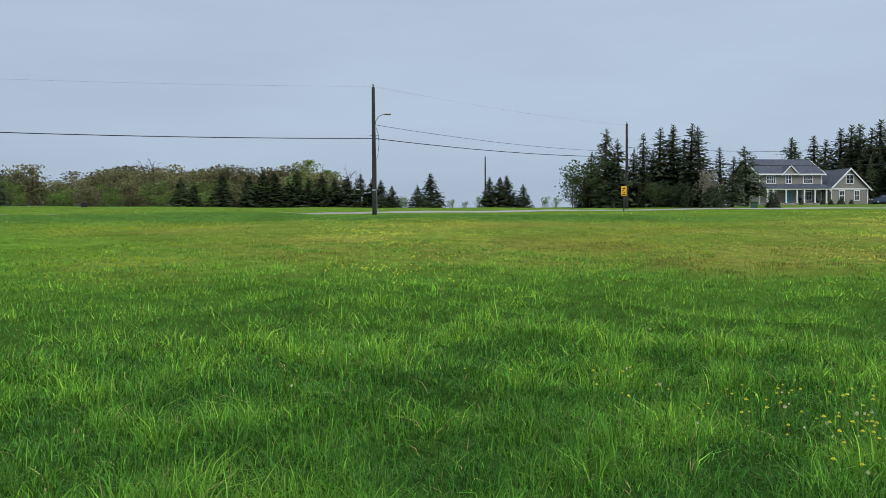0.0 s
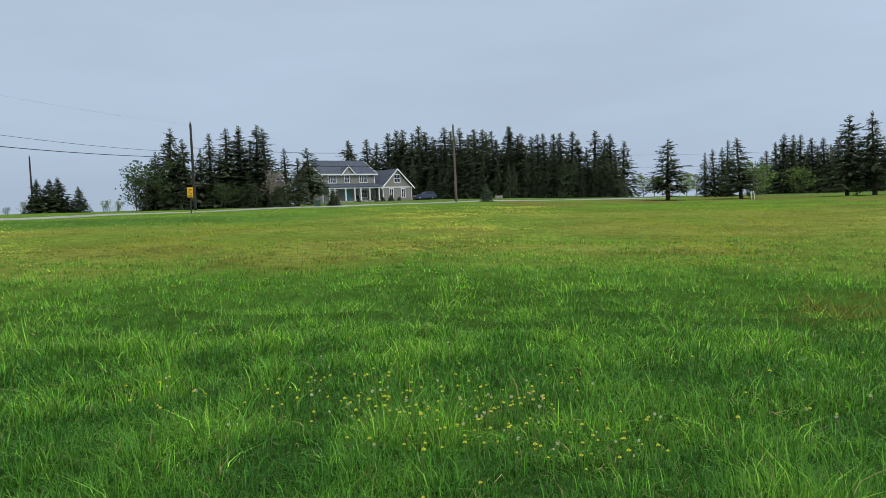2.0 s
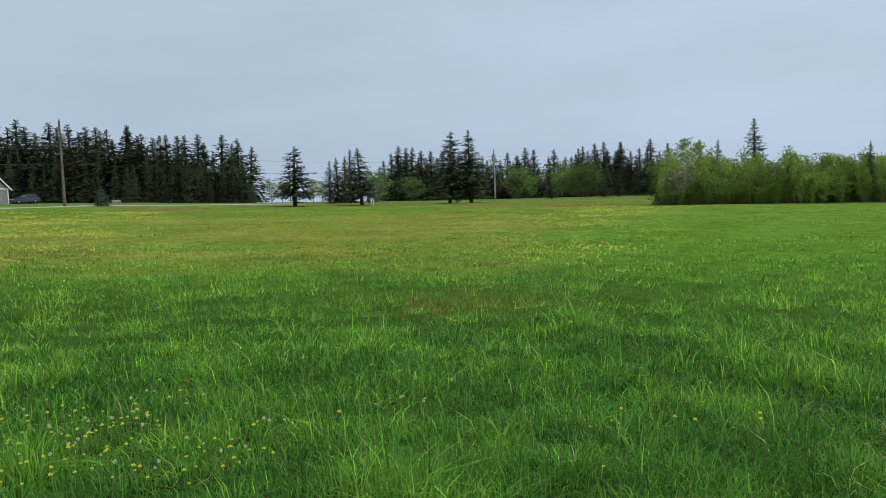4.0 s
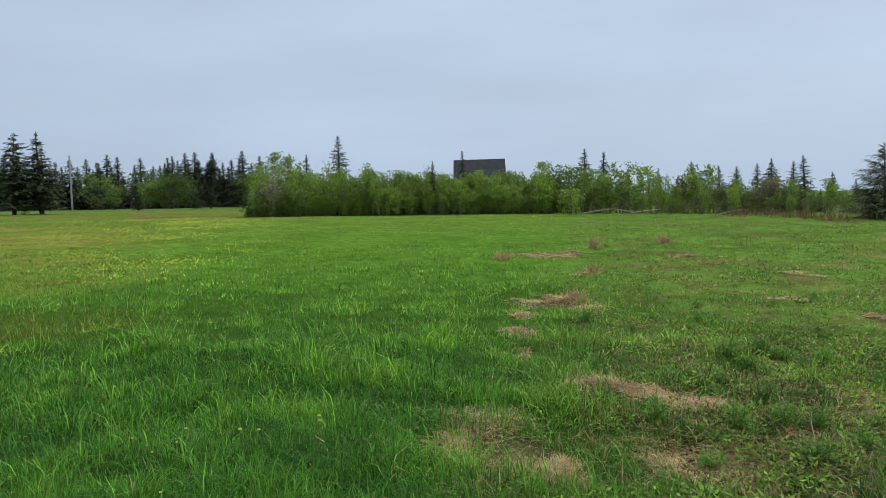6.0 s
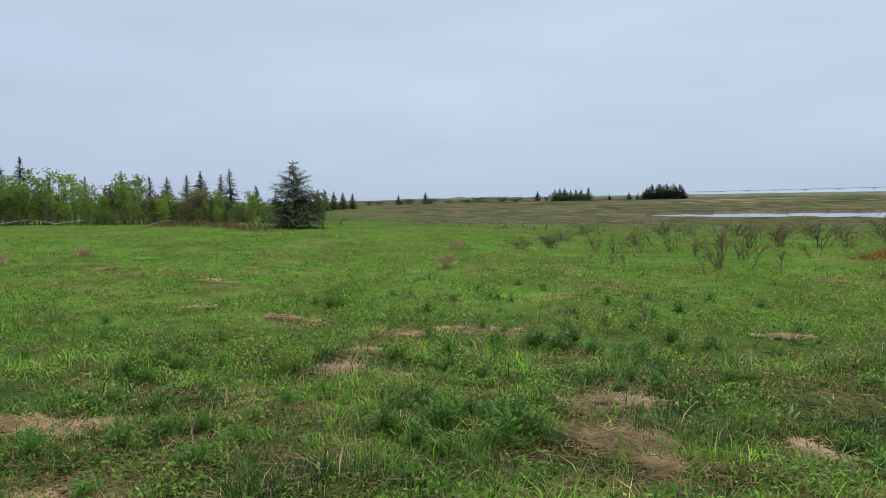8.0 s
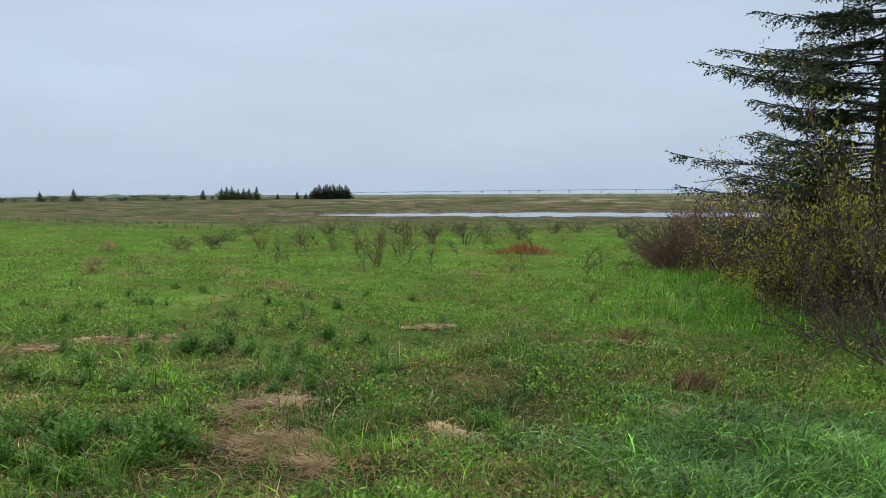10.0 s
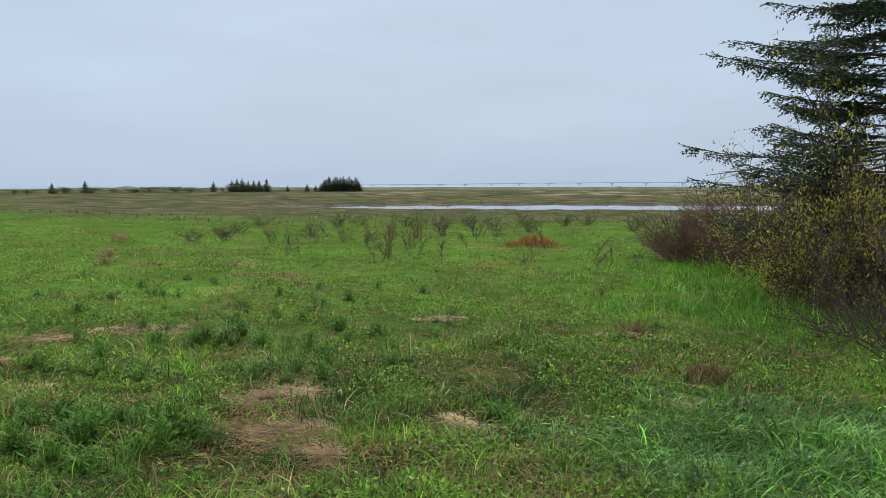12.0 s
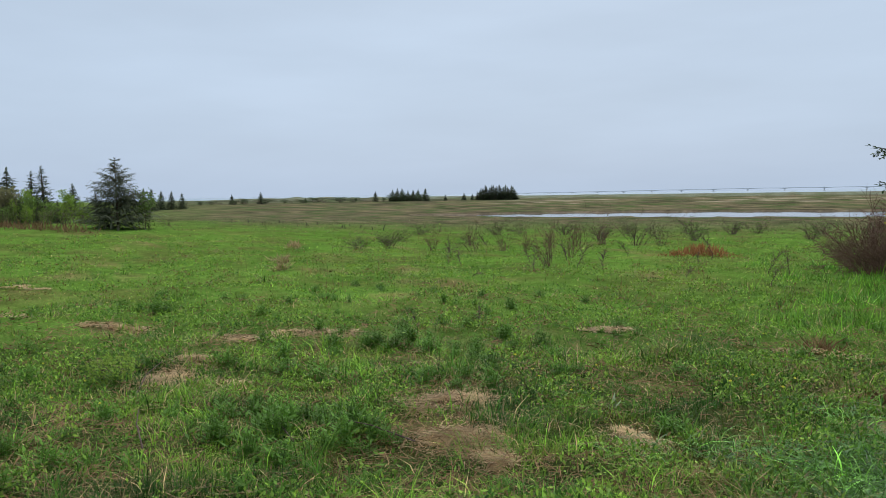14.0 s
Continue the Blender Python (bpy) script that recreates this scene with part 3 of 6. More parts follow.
def grow_leafy(seed, stems=3, limbs=9, leaves=1300, wide=0.30, leaf=0.045, low=0.10, spread=0.055, upright=0.75, taper=0.6):
    """A leafy tree or tall shrub 1 m high: bent stems and limbs, leaves in loose clumps along the twigs."""
    g = np.random.RandomState(seed)
    tA, tB, ra, rb, spots = [], [], [], [], []
    for s in range(stems):
        a = g.uniform(0, 6.28)
        foot = np.array([math.cos(a), math.sin(a), 0]) * 0.03 * stems * g.uniform(0.3, 1)
        top = foot * 2.6 + np.array([g.uniform(-0.05, 0.05), g.uniform(-0.05, 0.05), g.uniform(0.75, 0.98) if s else 0.97])
        mid = (foot + top) / 2 + g.uniform(-0.035, 0.035, 3)
        pts = [foot, (foot + mid) / 2, mid, (mid + top) / 2, top]
        rad = 0.016 if stems < 3 else 0.011
        for k in range(4):
            tA.append(pts[k])
            tB.append(pts[k + 1])
            ra.append(rad * (1 - k * 0.23))
            rb.append(rad * (1 - (k + 1) * 0.23))
        for q in range(limbs):
            f = low + (1 - low) * (q + g.uniform(0, 0.9)) / limbs * 0.95
            k = min(3, int(f * 4))
            p = pts[k] + (pts[k + 1] - pts[k]) * (f * 4 - k)
            b = g.uniform(0, 6.28)
            ln = wide * (0.45 + 0.75 * math.sin(math.pi * min(0.95, f ** taper * 0.9 + 0.05))) * g.uniform(0.55, 1.15)
            d = np.array([math.cos(b), math.sin(b), upright * g.uniform(0.4, 1.5)])
            d = d / np.linalg.norm(d)
            e = p + d * ln * 0.55
            t2 = e + (d + g.uniform(-0.4, 0.4, 3) + np.array([0, 0, 0.25])) * ln * 0.4
            tA += [p, e]
            tB += [e, t2]
            ra += [0.006, 0.0035]
            rb += [0.0035, 0.0012]
            spots += [p + (e - p) * 0.6, e, (e + t2) / 2, t2, t2]
            for _ in range(2):
                c = e + (t2 - e) * g.uniform(0, 1)
                t3 = c + unit(g.normal(size=3) + np.array([0, 0, 0.5])) * ln * g.uniform(0.2, 0.42)
                tA.append(c)
                tB.append(t3)
                ra.append(0.0025)
                rb.append(0.0008)
                spots += [(c + t3) / 2, t3]
    spots = np.array(spots)
    spots = spots[spots[:, 2] > low * 0.7]
    c = spots[g.randint(0, len(spots), leaves)] + g.normal(size=(leaves, 3)) * spread * np.array([1, 1, 0.8])
    c = c[(c[:, 2] > low * 0.5) & (c[:, 2] < 1.02)]
    d = unit(g.normal(size=c.shape))
    ln = leaf * g.uniform(0.6, 1.3, (len(c), 1))
    crown = diamonds(c - d * ln / 2, c + d * ln / 2, ln[:, 0] * 0.62, g.normal(size=c.shape))
    return tubes(tA, tB, np.array(ra), np.array(rb), 3), crown


def grow_twiggy(seed, stems=26, wide=0.7, forks=5, thick=0.006, leaves=0, leaf=0.03, arch=0.5):
    """A bare or thinly leaved shrub 1 m high: arching stems that fork twice."""
    g = np.random.RandomState(seed)
    A, B, ra, rb, tips = [], [], [], [], []
    for s in range(stems):
        a = g.uniform(0, 6.28)
        out = np.array([math.cos(a), math.sin(a), 0])
        foot = out * g.uniform(0, 0.16)
        ln, e = g.uniform(0.5, 1.1), g.uniform(0.15, 1.0) * wide
        p = foot
        d = unit(out * e + np.array([0, 0, 1.0]) + g.normal(size=3) * 0.1)
        pts = [p]
        for k in range(4):
            q = p + d * ln / 4 * g.uniform(0.8, 1.2)
            A.append(p)
            B.append(q)
            ra.append(thick * (1 - k * 0.22))
            rb.append(thick * (1 - (k + 1) * 0.22))
            d = unit(d + g.normal(size=3) * 0.22 + out * 0.12 * arch - np.array([0, 0, 0.10 * arch * k]))
            p = q
            pts.append(p)
        for k in range(forks):
            f = g.uniform(0.25, 1.0) * 4
            i = min(3, int(f))
            c = pts[i] + (pts[i + 1] - pts[i]) * (f - i)
            dd = unit(unit(pts[i + 1] - pts[i]) + g.normal(size=3) * 0.55)
            t2 = c + dd * ln * g.uniform(0.15, 0.35)
            A.append(c)
            B.append(t2)
            ra.append(thick * 0.45)
            rb.append(thick * 0.16)
            tips.append(t2)
            for _ in range(3):
                c3 = c + (t2 - c) * g.uniform(0.3, 1.0)
                t3 = c3 + unit(dd + g.normal(size=3) * 0.7) * ln * g.uniform(0.07, 0.18)
                A.append(c3)
                B.append(t3)
                ra.append(thick * 0.25)
                rb.append(thick * 0.10)
                tips.append(t3)
    A, B = np.array(A), np.array(B)
    A[:, 2], B[:, 2] = np.maximum(A[:, 2], 0), np.maximum(B[:, 2], 0.01)
    wood = tubes(A, B, np.array(ra), np.array(rb), 3)
    if not leaves:
        return wood, None
    tips = np.array(tips)
    c = tips[g.randint(0, len(tips), leaves)] + g.normal(size=(leaves, 3)) * 0.025
    c[:, 2] = np.maximum(c[:, 2], 0.05)
    d = unit(g.normal(size=c.shape) + np.array([0, 0, 0.4]))
    l2 = leaf * g.uniform(0.6, 1.3, (leaves, 1))
    return wood, diamonds(c, c + d * l2, l2[:, 0] * 0.45, g.normal(size=c.shape))


FORMS = {}


def form(kind, maker, count, wood, leafmat, **k):
    FORMS[kind] = []
    for i in range(count):
        w, c = maker(seed=len(FORMS) * 31 + i * 7 + 5, **k)
        wm = raw_mesh("trunk", w[0], w[1], wood)
        cm = raw_mesh("crown", c[0], c[1], leafmat) if c is not None else None
        FORMS[kind].append((wm, cm))


form("dense", grow_spruce, 4, M_BARK, M_NEEDLE, whorls=24, per=7, rad=0.25, low=0.03, gap=0.08, core=620, twigs=3, width=0.046, droop=0.32)
form("cone", grow_spruce, 3, M_BARK, M_NEEDLE_DARK, whorls=19, per=6, rad=0.25, low=0.02, gap=0.04, core=620, twigs=3, width=0.070, power=0.85)
form("slim", grow_spruce, 4, M_BARK, M_NEEDLE, whorls=30, per=8, rad=0.19, low=0.06, gap=0.14, core=420, twigs=5, width=0.026, power=0.8, droop=0.40)
form("forest", grow_spruce, 5, M_BARK, M_NEEDLE, whorls=30, per=7, rad=0.20, low=0.05, gap=0.10, core=420, twigs=3, width=0.040, power=0.78, droop=0.38)
form("young", grow_spruce, 3, M_BARK, M_NEEDLE_LIGHT, whorls=16, per=8, rad=0.38, low=0.02, gap=0.05, core=500, width=0.06, power=0.6, droop=0.1)
form("lawn", grow_spruce, 3, M_BARK, M_NEEDLE, whorls=20, per=8, rad=0.23, low=0.16, gap=0.08, core=420, twigs=8, width=0.030, power=0.7)
form("larch", grow_spruce, 1, M_TWIG, M_LARCH, whorls=26, per=12, rad=0.55, low=0.05, gap=0.15, width=0.024, power=0.62, droop=-0.22, twigs=10, core=300)
form("birch", grow_leafy, 5, M_BIRCH, M_LEAF, stems=3, limbs=12, leaves=1400, wide=0.20, leaf=0.044, low=0.04, upright=1.5, spread=0.045)
form("sprout", grow_leafy, 5, M_BIRCH, M_LEAF, stems=2, limbs=12, leaves=480, wide=0.15, leaf=0.036, low=0.05, upright=2.2, spread=0.032, taper=0.45)
form("alder", grow_leafy, 4, M_TWIG, M_LEAF_DARK, stems=4, limbs=8, leaves=950, wide=0.30, leaf=0.050, low=0.04, upright=1.0)
form("olive", grow_leafy, 4, M_TWIG, M_LEAF_OLIVE, stems=3, limbs=12, leaves=2100, wide=0.32, leaf=0.050, low=0.06, spread=0.06)
form("thorn", grow_leafy, 3, M_TWIG, M_LEAF_DULL, stems=4, limbs=8, leaves=1000, wide=0.34, leaf=0.05)
form("poplar", grow_leafy, 3, M_BIRCH, M_LEAF_PALE, stems=1, limbs=18, leaves=1500, wide=0.26, leaf=0.036, low=0.15, spread=0.04)
form("ball", grow_spruce, 1, M_BARK, M_NEEDLE, whorls=14, per=9, rad=0.5, low=0.02, gap=0.02, core=900, twigs=3, width=0.09, power=0.4)
form("blossom", grow_leafy, 2, M_TWIG, M_BLOSSOM, stems=4, limbs=9, leaves=1300, wide=0.36, leaf=0.05)
form("bush", grow_leafy, 4, M_TWIG, M_LEAF, stems=5, limbs=7, leaves=900, wide=0.5, leaf=0.075, low=0.03, spread=0.08)
form("brush", grow_twiggy, 3, M_TWIG, M_LEAF_OLIVE, stems=14, forks=4, leaves=260, leaf=0.05)
form("snag", grow_twiggy, 2, M_TWIG, None, stems=2, wide=0.12, forks=14, thick=0.016)

NAMES = {
    "dense": ("spruce_tree", "dark green conical spruce, branches reaching the grass", "tree"),
    "cone": ("spruce_tree", "small dark cone-shaped spruce beyond the road", "tree"),
    "slim": ("spruce_tree", "tall thin dark spruce with gaps between its branches", "tree"),
    "forest": ("spruce_tree", "tall dark spruce in a close stand", "tree"),
    "young": ("young_spruce", "small bluish green spruce standing on the grass", "tree"),
    "lawn": ("spruce_tree", "spruce with layered branches over a bare lower trunk", "tree"),
    "larch": ("larch_tree", "broad wispy grey-green larch at the meadow's edge", "tree"),
    "birch": ("birch_tree", "young birch in fresh light green leaf", "tree"),
    "sprout": ("birch_tree", "slender upright birch in fresh light green leaf", "tree"),
    "ball": ("evergreen_bush", "dark rounded evergreen bush on the house's lawn", "bush"),
    "alder": ("alder_tree", "alder in dull green leaf with many stems", "tree"),
    "olive": ("hardwood_tree", "hardwood tree in olive-brown spring bud", "tree"),
    "thorn": ("hawthorn_tree", "dark dull-green hardwood bush at the clump's edge", "tree"),
    "poplar": ("poplar_tree", "slender poplar in thin pale green leaf", "tree"),
    "blossom": ("blossoming_tree", "small tree with pinkish grey blossom", "tree"),
    "bush": ("bush", "low rounded bush in bright green leaf", "bush"),
    "brush": ("shrub", "brown shrub with few olive leaves", "bush"),
    "snag": ("dead_tree", "bare grey dead tree", "tree"),
}
tree_rng = random.Random(11)


def tree(kind, az, r, h, wide=1.0, group="", label=""):
    x, y = polar(az, r)
    name, text, cat = NAMES[kind]
    wood, crown = tree_rng.choice(FORMS[kind])
    top = thing(name, x, y, H(x, y) - 0.05, tree_rng.uniform(0, 360), (h * wide, h * wide, h))
    part("trunk", wood, None, top)
    if crown:
        part("crown", crown, None, top)
    return tagged(top, label or text, cat, group)


# hardwoods beyond the field's edge
for a_, r_, h_ in ((-29.1, 140, 7.4), (-26.1, 130, 4.9), (-23.5, 140, 6.9), (-20.6, 140, 7.7), (-17.6, 142, 7.7), (-15.8, 140, 8.1), (-13.2, 138, 7.5), (-10.6, 135, 8.6), (-8.8, 135, 7)):
    tree("poplar" if a_ > -11 else "olive", a_, r_, h_, 1.3, "far hardwoods")
    tree("olive", a_ - 1.2, r_ + 6, h_ * 0.93, 1.5, "far hardwoods")
    tree("alder", a_ - 0.6, r_ - 8, h_ * 0.62, 1.5, "far hardwoods")
    tree("olive", a_ + 0.8, r_ - 4, h_ * 0.72, 1.4, "far hardwoods")
for i_ in range(22):
    tree("olive", -31.5 + i_ * 1.05, 152, tree_rng.uniform(7.0, 8.4) * (0.72 if i_ < 6 else 1), 1.6, "far hardwoods")
    tree("alder" if i_ % 3 else "brush", -31.5 + i_ * 1.05 + tree_rng.uniform(-0.3, 0.3), 122 + tree_rng.uniform(-4, 4), tree_rng.uniform(1.8, 2.9), 1.5, "far hardwoods")
tree("dense", -30.7, 112, 6.6, 1.1, label="large dark spruce at the field's far edge")
tree("dense", -32.6, 113, 7.0, 1.1, label="large dark spruce at the field's far edge")
tree("snag", -7.4, 118, 6.0, 0.6)
tree("snag", -21.4, 138, 8.4, 0.9)
# row of small spruces along the far side of the road
for a_, r_, h_ in ((-19.3, 108, 3.4), (-18.5, 110, 2.8), (-16.5, 108, 3.8), (-14.6, 110, 3.9), (-13.7, 111, 4.3), (-12.7, 110, 4.1), (-11.9, 110, 3.1), (-11.1, 110, 4.5), (-10.3, 112, 3.6), (-9.3, 110, 4), (-8.4, 112, 4.2), (-7.6, 111, 4.4), (-6.6, 110, 4.6), (-5.8, 110, 4), (-5.0, 110, 3.8), (-4.2, 110, 3), (-2.4, 112, 3.2), (-1.3, 108, 4.6), (3.0, 112, 4.3), (3.7, 110, 4.2), (4.4, 112, 4.4), (5.6, 110, 3.2)):
    tree("cone", a_, r_, h_ * (1.25 if a_ < -9 else 1.08), tree_rng.uniform(1.7, 2.1), "row of small spruces")
for a_, r_, h_ in ((-3.3, 135, 2.4), (0.2, 125, 1.6), (1.2, 128, 1.4), (2.2, 120, 1.9), (7.1, 130, 2.0), (7.9, 130, 1.8), (-3.6, 122, 1.8)):
    tree("alder", a_, r_, h_, 1.2, "low far bushes")
# clump of tall spruces by the road
for a_, r_, h_ in ((11.4, 97, 9.8), (12.6, 96, 8.4), (13.5, 97, 7.2), (10.5, 98, 7), (12.0, 100, 6.5)):
    tree("dense", a_, r_, h_, 1.45, "spruce clump by the road")
for a_, r_, h_ in ((14.2, 98, 9.1), (15.2, 98, 9.8), (16.3, 99, 10.1), (16.0, 101, 9.9), (17.3, 98, 10.1), (18.2, 97, 9.7), (16.9, 102, 8.6), (14.7, 103, 7.4), (19.5, 100, 7.4), (20.2, 103, 6.4)):
    tree("slim", a_, r_, h_, 1.75, "spruce clump by the road")
for a_, r_, h_ in ((9.3, 96, 5.2), (10.0, 95, 5.9), (9.7, 98, 4.2)):
    tree("thorn", a_, r_, h_, 1.1, "spruce clump by the road")
for a_, r_, h_ in ((10.9, 95, 3), (12.2, 94, 3.4), (13.8, 95, 3.2), (14.9, 95, 3), (16.2, 95, 2.8), (17.2, 94, 3.2), (18.4, 95, 3), (19.3, 95, 2.6), (14.4, 96, 4.4), (16.8, 96, 4.6), (15.5, 97, 4.8), (17.9, 97, 4.8)):
    tree("thorn" if h_ < 3.1 else "dense", a_, r_, h_, 1.25, "spruce clump by the road")
tree("blossom", 18.8, 92, 4.3, 0.85)
tree("ball", 18.85, 90.5, 2.6, 1.15, label="dark rounded evergreen at the clump's foot")
# around the house
tree("lawn", 21.2, 118, 8.6, 1.75, label="full dark spruce standing before the house")
for a_, h_ in ((25.9, 0.9), (26.4, 1.0), (27.0, 1.3), (27.6, 0.9), (24.6, 0.8)):
    tree("ball", a_, 145.5, h_, 1.2, "bushes by the house", "small dark foundation bush before the house")
tree("ball", 22.85, 88, 1.75, 1.05, label="round clipped evergreen on the house's lawn")
for a_, r_, h_ in ((24.0, 185, 15.1), (25.5, 185, 15.3), (26.8, 180, 16), (27.3, 182, 16.8), (27.9, 180, 16.8), (28.5, 178, 15.8), (29.1, 180, 17.4), (29.9, 176, 15.8), (30.5, 174, 14.5), (31.3, 172, 16.4), (31.9, 170, 15), (32.4, 166, 15.2), (33.1, 162, 14.8), (33.8, 160, 14.4), (34.9, 158, 13.7), (35.6, 156, 14.5), (36.1, 156, 14)):
    tree("forest", a_, r_, h_, 1.95, "spruce wood behind the house")
    tree("forest", a_ + 0.35, r_ - 7, h_ * tree_rng.uniform(0.72, 0.92), 1.8, "spruce wood behind the house")
    tree("dense", a_ + 0.15, r_ - 11, h_ * tree_rng.uniform(0.4, 0.62), 0.95, "spruce wood behind the house")
for a_, r_, h_ in ((37.0, 155, 13), (37.6, 154, 12.3), (38.0, 154, 12.6), (38.6, 152, 12.6), (39.3, 152, 12.5), (39.8, 150, 12.4), (40.4, 150, 12.7), (41.1, 148, 11), (42.0, 148, 12.4), (42.7, 147, 10.8), (43.2, 146, 11.6), (44.0, 144, 10.1)):
    tree("forest", a_, r_, h_, 1.9, "spruce wood behind the house")
    tree("forest", a_ - 0.3, r_ - 6, h_ * tree_rng.uniform(0.68, 0.8), 1.3, "spruce wood behind the house")
    tree("dense", a_ + 0.15, r_ - 9, h_ * tree_rng.uniform(0.4, 0.62), 1.0, "spruce wood behind the house")
tree("young", 34.2, 96, 2.3, 1.15, label="small broad spruce beside the drive")
for a_, r_, h_ in ((45.5, 175, 5), (46.2, 170, 4), (48.5, 160, 4.5), (49.2, 150, 4), (46.8, 168, 4.4)):
    tree("poplar", a_, r_, h_, 1.5, "pale trees far off")
# single lawn spruces and the wood beyond them
tree("lawn", 47.2, 92, 7.0, 1.8, label="gaunt dark spruce with uneven spreading branches")
tree("lawn", 52.1, 92, 6.8, 1.65)
for a_, r_, h_ in ((49.7, 112, 6.1), (50.4, 112, 6.6), (51.2, 113, 7.8), (50.8, 116, 7)):
    tree("slim", a_, r_, h_, 1.4, "lawn spruces")
tree("lawn", 58.6, 99, 9.2, 1.35)
tree("lawn", 60.2, 99, 9.3, 1.35)
for a_, r_, h_ in ((53.8, 180, 9.5), (54.7, 150, 10.7), (55.2, 150, 10.4), (55.7, 151, 10.5), (56.6, 152, 9.9), (57.3, 152, 9.9), (58.1, 155, 10), (59.0, 156, 9.6), (59.7, 156, 9.2), (60.4, 158, 9), (61.0, 160, 8.9), (61.8, 160, 9.5), (62.8, 160, 9.5), (63.6, 163, 9), (64.1, 165, 10.6), (64.9, 165, 10.2)):
    tree("forest", a_, r_, h_, 1.8, "far spruce wood")
    tree("dense", a_ + 0.3, r_ - 5, h_ * 0.62, 1.4, "far spruce wood")
    tree("forest", a_ - 0.35, r_ + 8, h_ * 0.9, 1.5, "far spruce wood")
for a_, r_, h_ in ((66.3, 170, 10.4), (67.2, 168, 8.6), (67.9, 165, 10.1), (68.2, 166, 10.5), (69.2, 165, 11), (69.8, 165, 11.2), (70.3, 166, 9.8), (70.9, 165, 10.9), (71.3, 165, 11.2), (71.9, 162, 9), (72.5, 160, 9.4), (73.3, 150, 10.5), (74.2, 150, 9.6)):
    tree("forest", a_, r_, h_, 1.8, "far spruce wood")
    tree("dense", a_ + 0.3, r_ - 5, h_ * 0.6, 1.4, "far spruce wood")
    tree("forest", a_ - 0.35, r_ + 8, h_ * 0.9, 1.5, "far spruce wood")
for a_, r_, h_ in ((53.3, 140, 6), (55.8, 142, 4.5), (63.5, 150, 6.5), (64.4, 150, 4.5), (66.8, 150, 5.6), (68.1, 148, 6.5), (68.8, 147, 6.1), (67.5, 149, 5), (66.2, 160, 7.6), (52.7, 118, 4.6)):
    tree("alder", a_, r_, h_, 1.4, "far green hardwoods")
for a_, r_, h_ in ((66.1, 118, 2.9), (69.9, 125, 2.9), (70.9, 130, 3.6)):
    tree("lawn", a_, r_, h_, 1.4, "small lawn spruces")
tree("bush", 59.1, 98, 1.4, 0.9)
# thicket of young birches along the field's end
hedge_rng = random.Random(5)
tree("poplar", 75.1, 105, 7.6, 1.2)
tree("poplar", 76.2, 100, 6.8, 1.2)
tree("slim", 76.6, 130, 8.8, 1.2)
tree("slim", 77.7, 130, 8.6, 1.2)
for i_ in range(62):
    a_ = 74.1 + i_ * 0.37
    h_ = (3.5 + 0.35 * math.sin(i_ * 0.9) + 0.3 * math.sin(i_ * 2.3 + 1)) * hedge_rng.uniform(0.88, 1.08) * (1 - 0.1 * smooth(88, 97, a_))
    k_ = hedge_rng.choice(("birch", "birch", "alder"))
    tree(k_, a_ + hedge_rng.uniform(-0.2, 0.2), 64.5 + hedge_rng.uniform(-1.2, 1.5), h_ * 0.95, 1.0, "birch thicket")
    for _ in range(2):
        tree("sprout", a_ + hedge_rng.uniform(-0.25, 0.25), 62.3 + hedge_rng.uniform(-0.9, 1.6), h_ * hedge_rng.uniform(0.72, 1.08), 1.15, "birch thicket")
    tree(hedge_rng.choice(("sprout", "birch", "birch")), a_ + hedge_rng.uniform(-0.2, 0.2), 61.2 + hedge_rng.uniform(-0.5, 0.6), h_ * hedge_rng.uniform(0.35, 0.7), 1.35, "birch thicket")
    if i_ % 3 == 0:
        tree("dense", a_, 63.6, h_ * hedge_rng.uniform(0.6, 0.8), 1.5, "birch thicket", "dark young spruce hidden among the birches")
    if i_ % 4 == 1:
        tree(hedge_rng.choice(("dense", "alder")), a_, 61.3 + hedge_rng.uniform(-0.6, 0.8), h_ * hedge_rng.uniform(0.35, 0.65), 1.2, "birch thicket")
tree("blossom", 75.2, 61.0, 2.9, 1.1)
tree("birch", 74.0, 61.5, 2.9, 1.3, "birch thicket")
tree("slim", 80.1, 100, 9.3, 1.5, label="tall spruce rising behind the thicket")
tree("slim", 89.3, 95, 7.0, 1.1, label="thin spruce before the dark roof")
tree("slim", 98.1, 100, 7.3, 1.4, "spruces behind the thicket")
tree("slim", 99.5, 100, 6.8, 1.5, "spruces behind the thicket")
tree("poplar", 95.2, 75, 4.6, 1.0)
tree("dense", 87.2, 62, 4.3, 0.8, "birch thicket")
tree("bush", 97.4, 56, 1.9, 1.1, label="rounded bush in light green leaf at the thicket's foot")
for i_ in range(34):
    a_ = 97.3 + i_ * 0.55
    h_ = (3.5 - 0.045 * i_ + 0.45 * math.sin(i_ * 1.3)) * hedge_rng.uniform(0.8, 1.15)
    k_ = hedge_rng.choice(("birch", "alder", "birch", "olive", "sprout", "birch", "dense"))
    tree(k_, a_, 63 - 0.2 * i_ + hedge_rng.uniform(-1.5, 3), h_ * (0.75 if k_ == "dense" else 1), 1.3, "mixed thicket")
    tree(hedge_rng.choice(("sprout", "birch", "alder")), a_ + 0.25, 61.5 - 0.2 * i_ + hedge_rng.uniform(-1.5, 1.5), h_ * hedge_rng.uniform(0.45, 0.85), 1.3, "mixed thicket")
    if i_ % 2 == 0:
        tree("brush", a_ + 0.3, 58 - 0.2 * i_ + hedge_rng.uniform(-1, 1), 1.1 * hedge_rng.uniform(0.7, 1.2), 1.2, "mixed thicket")
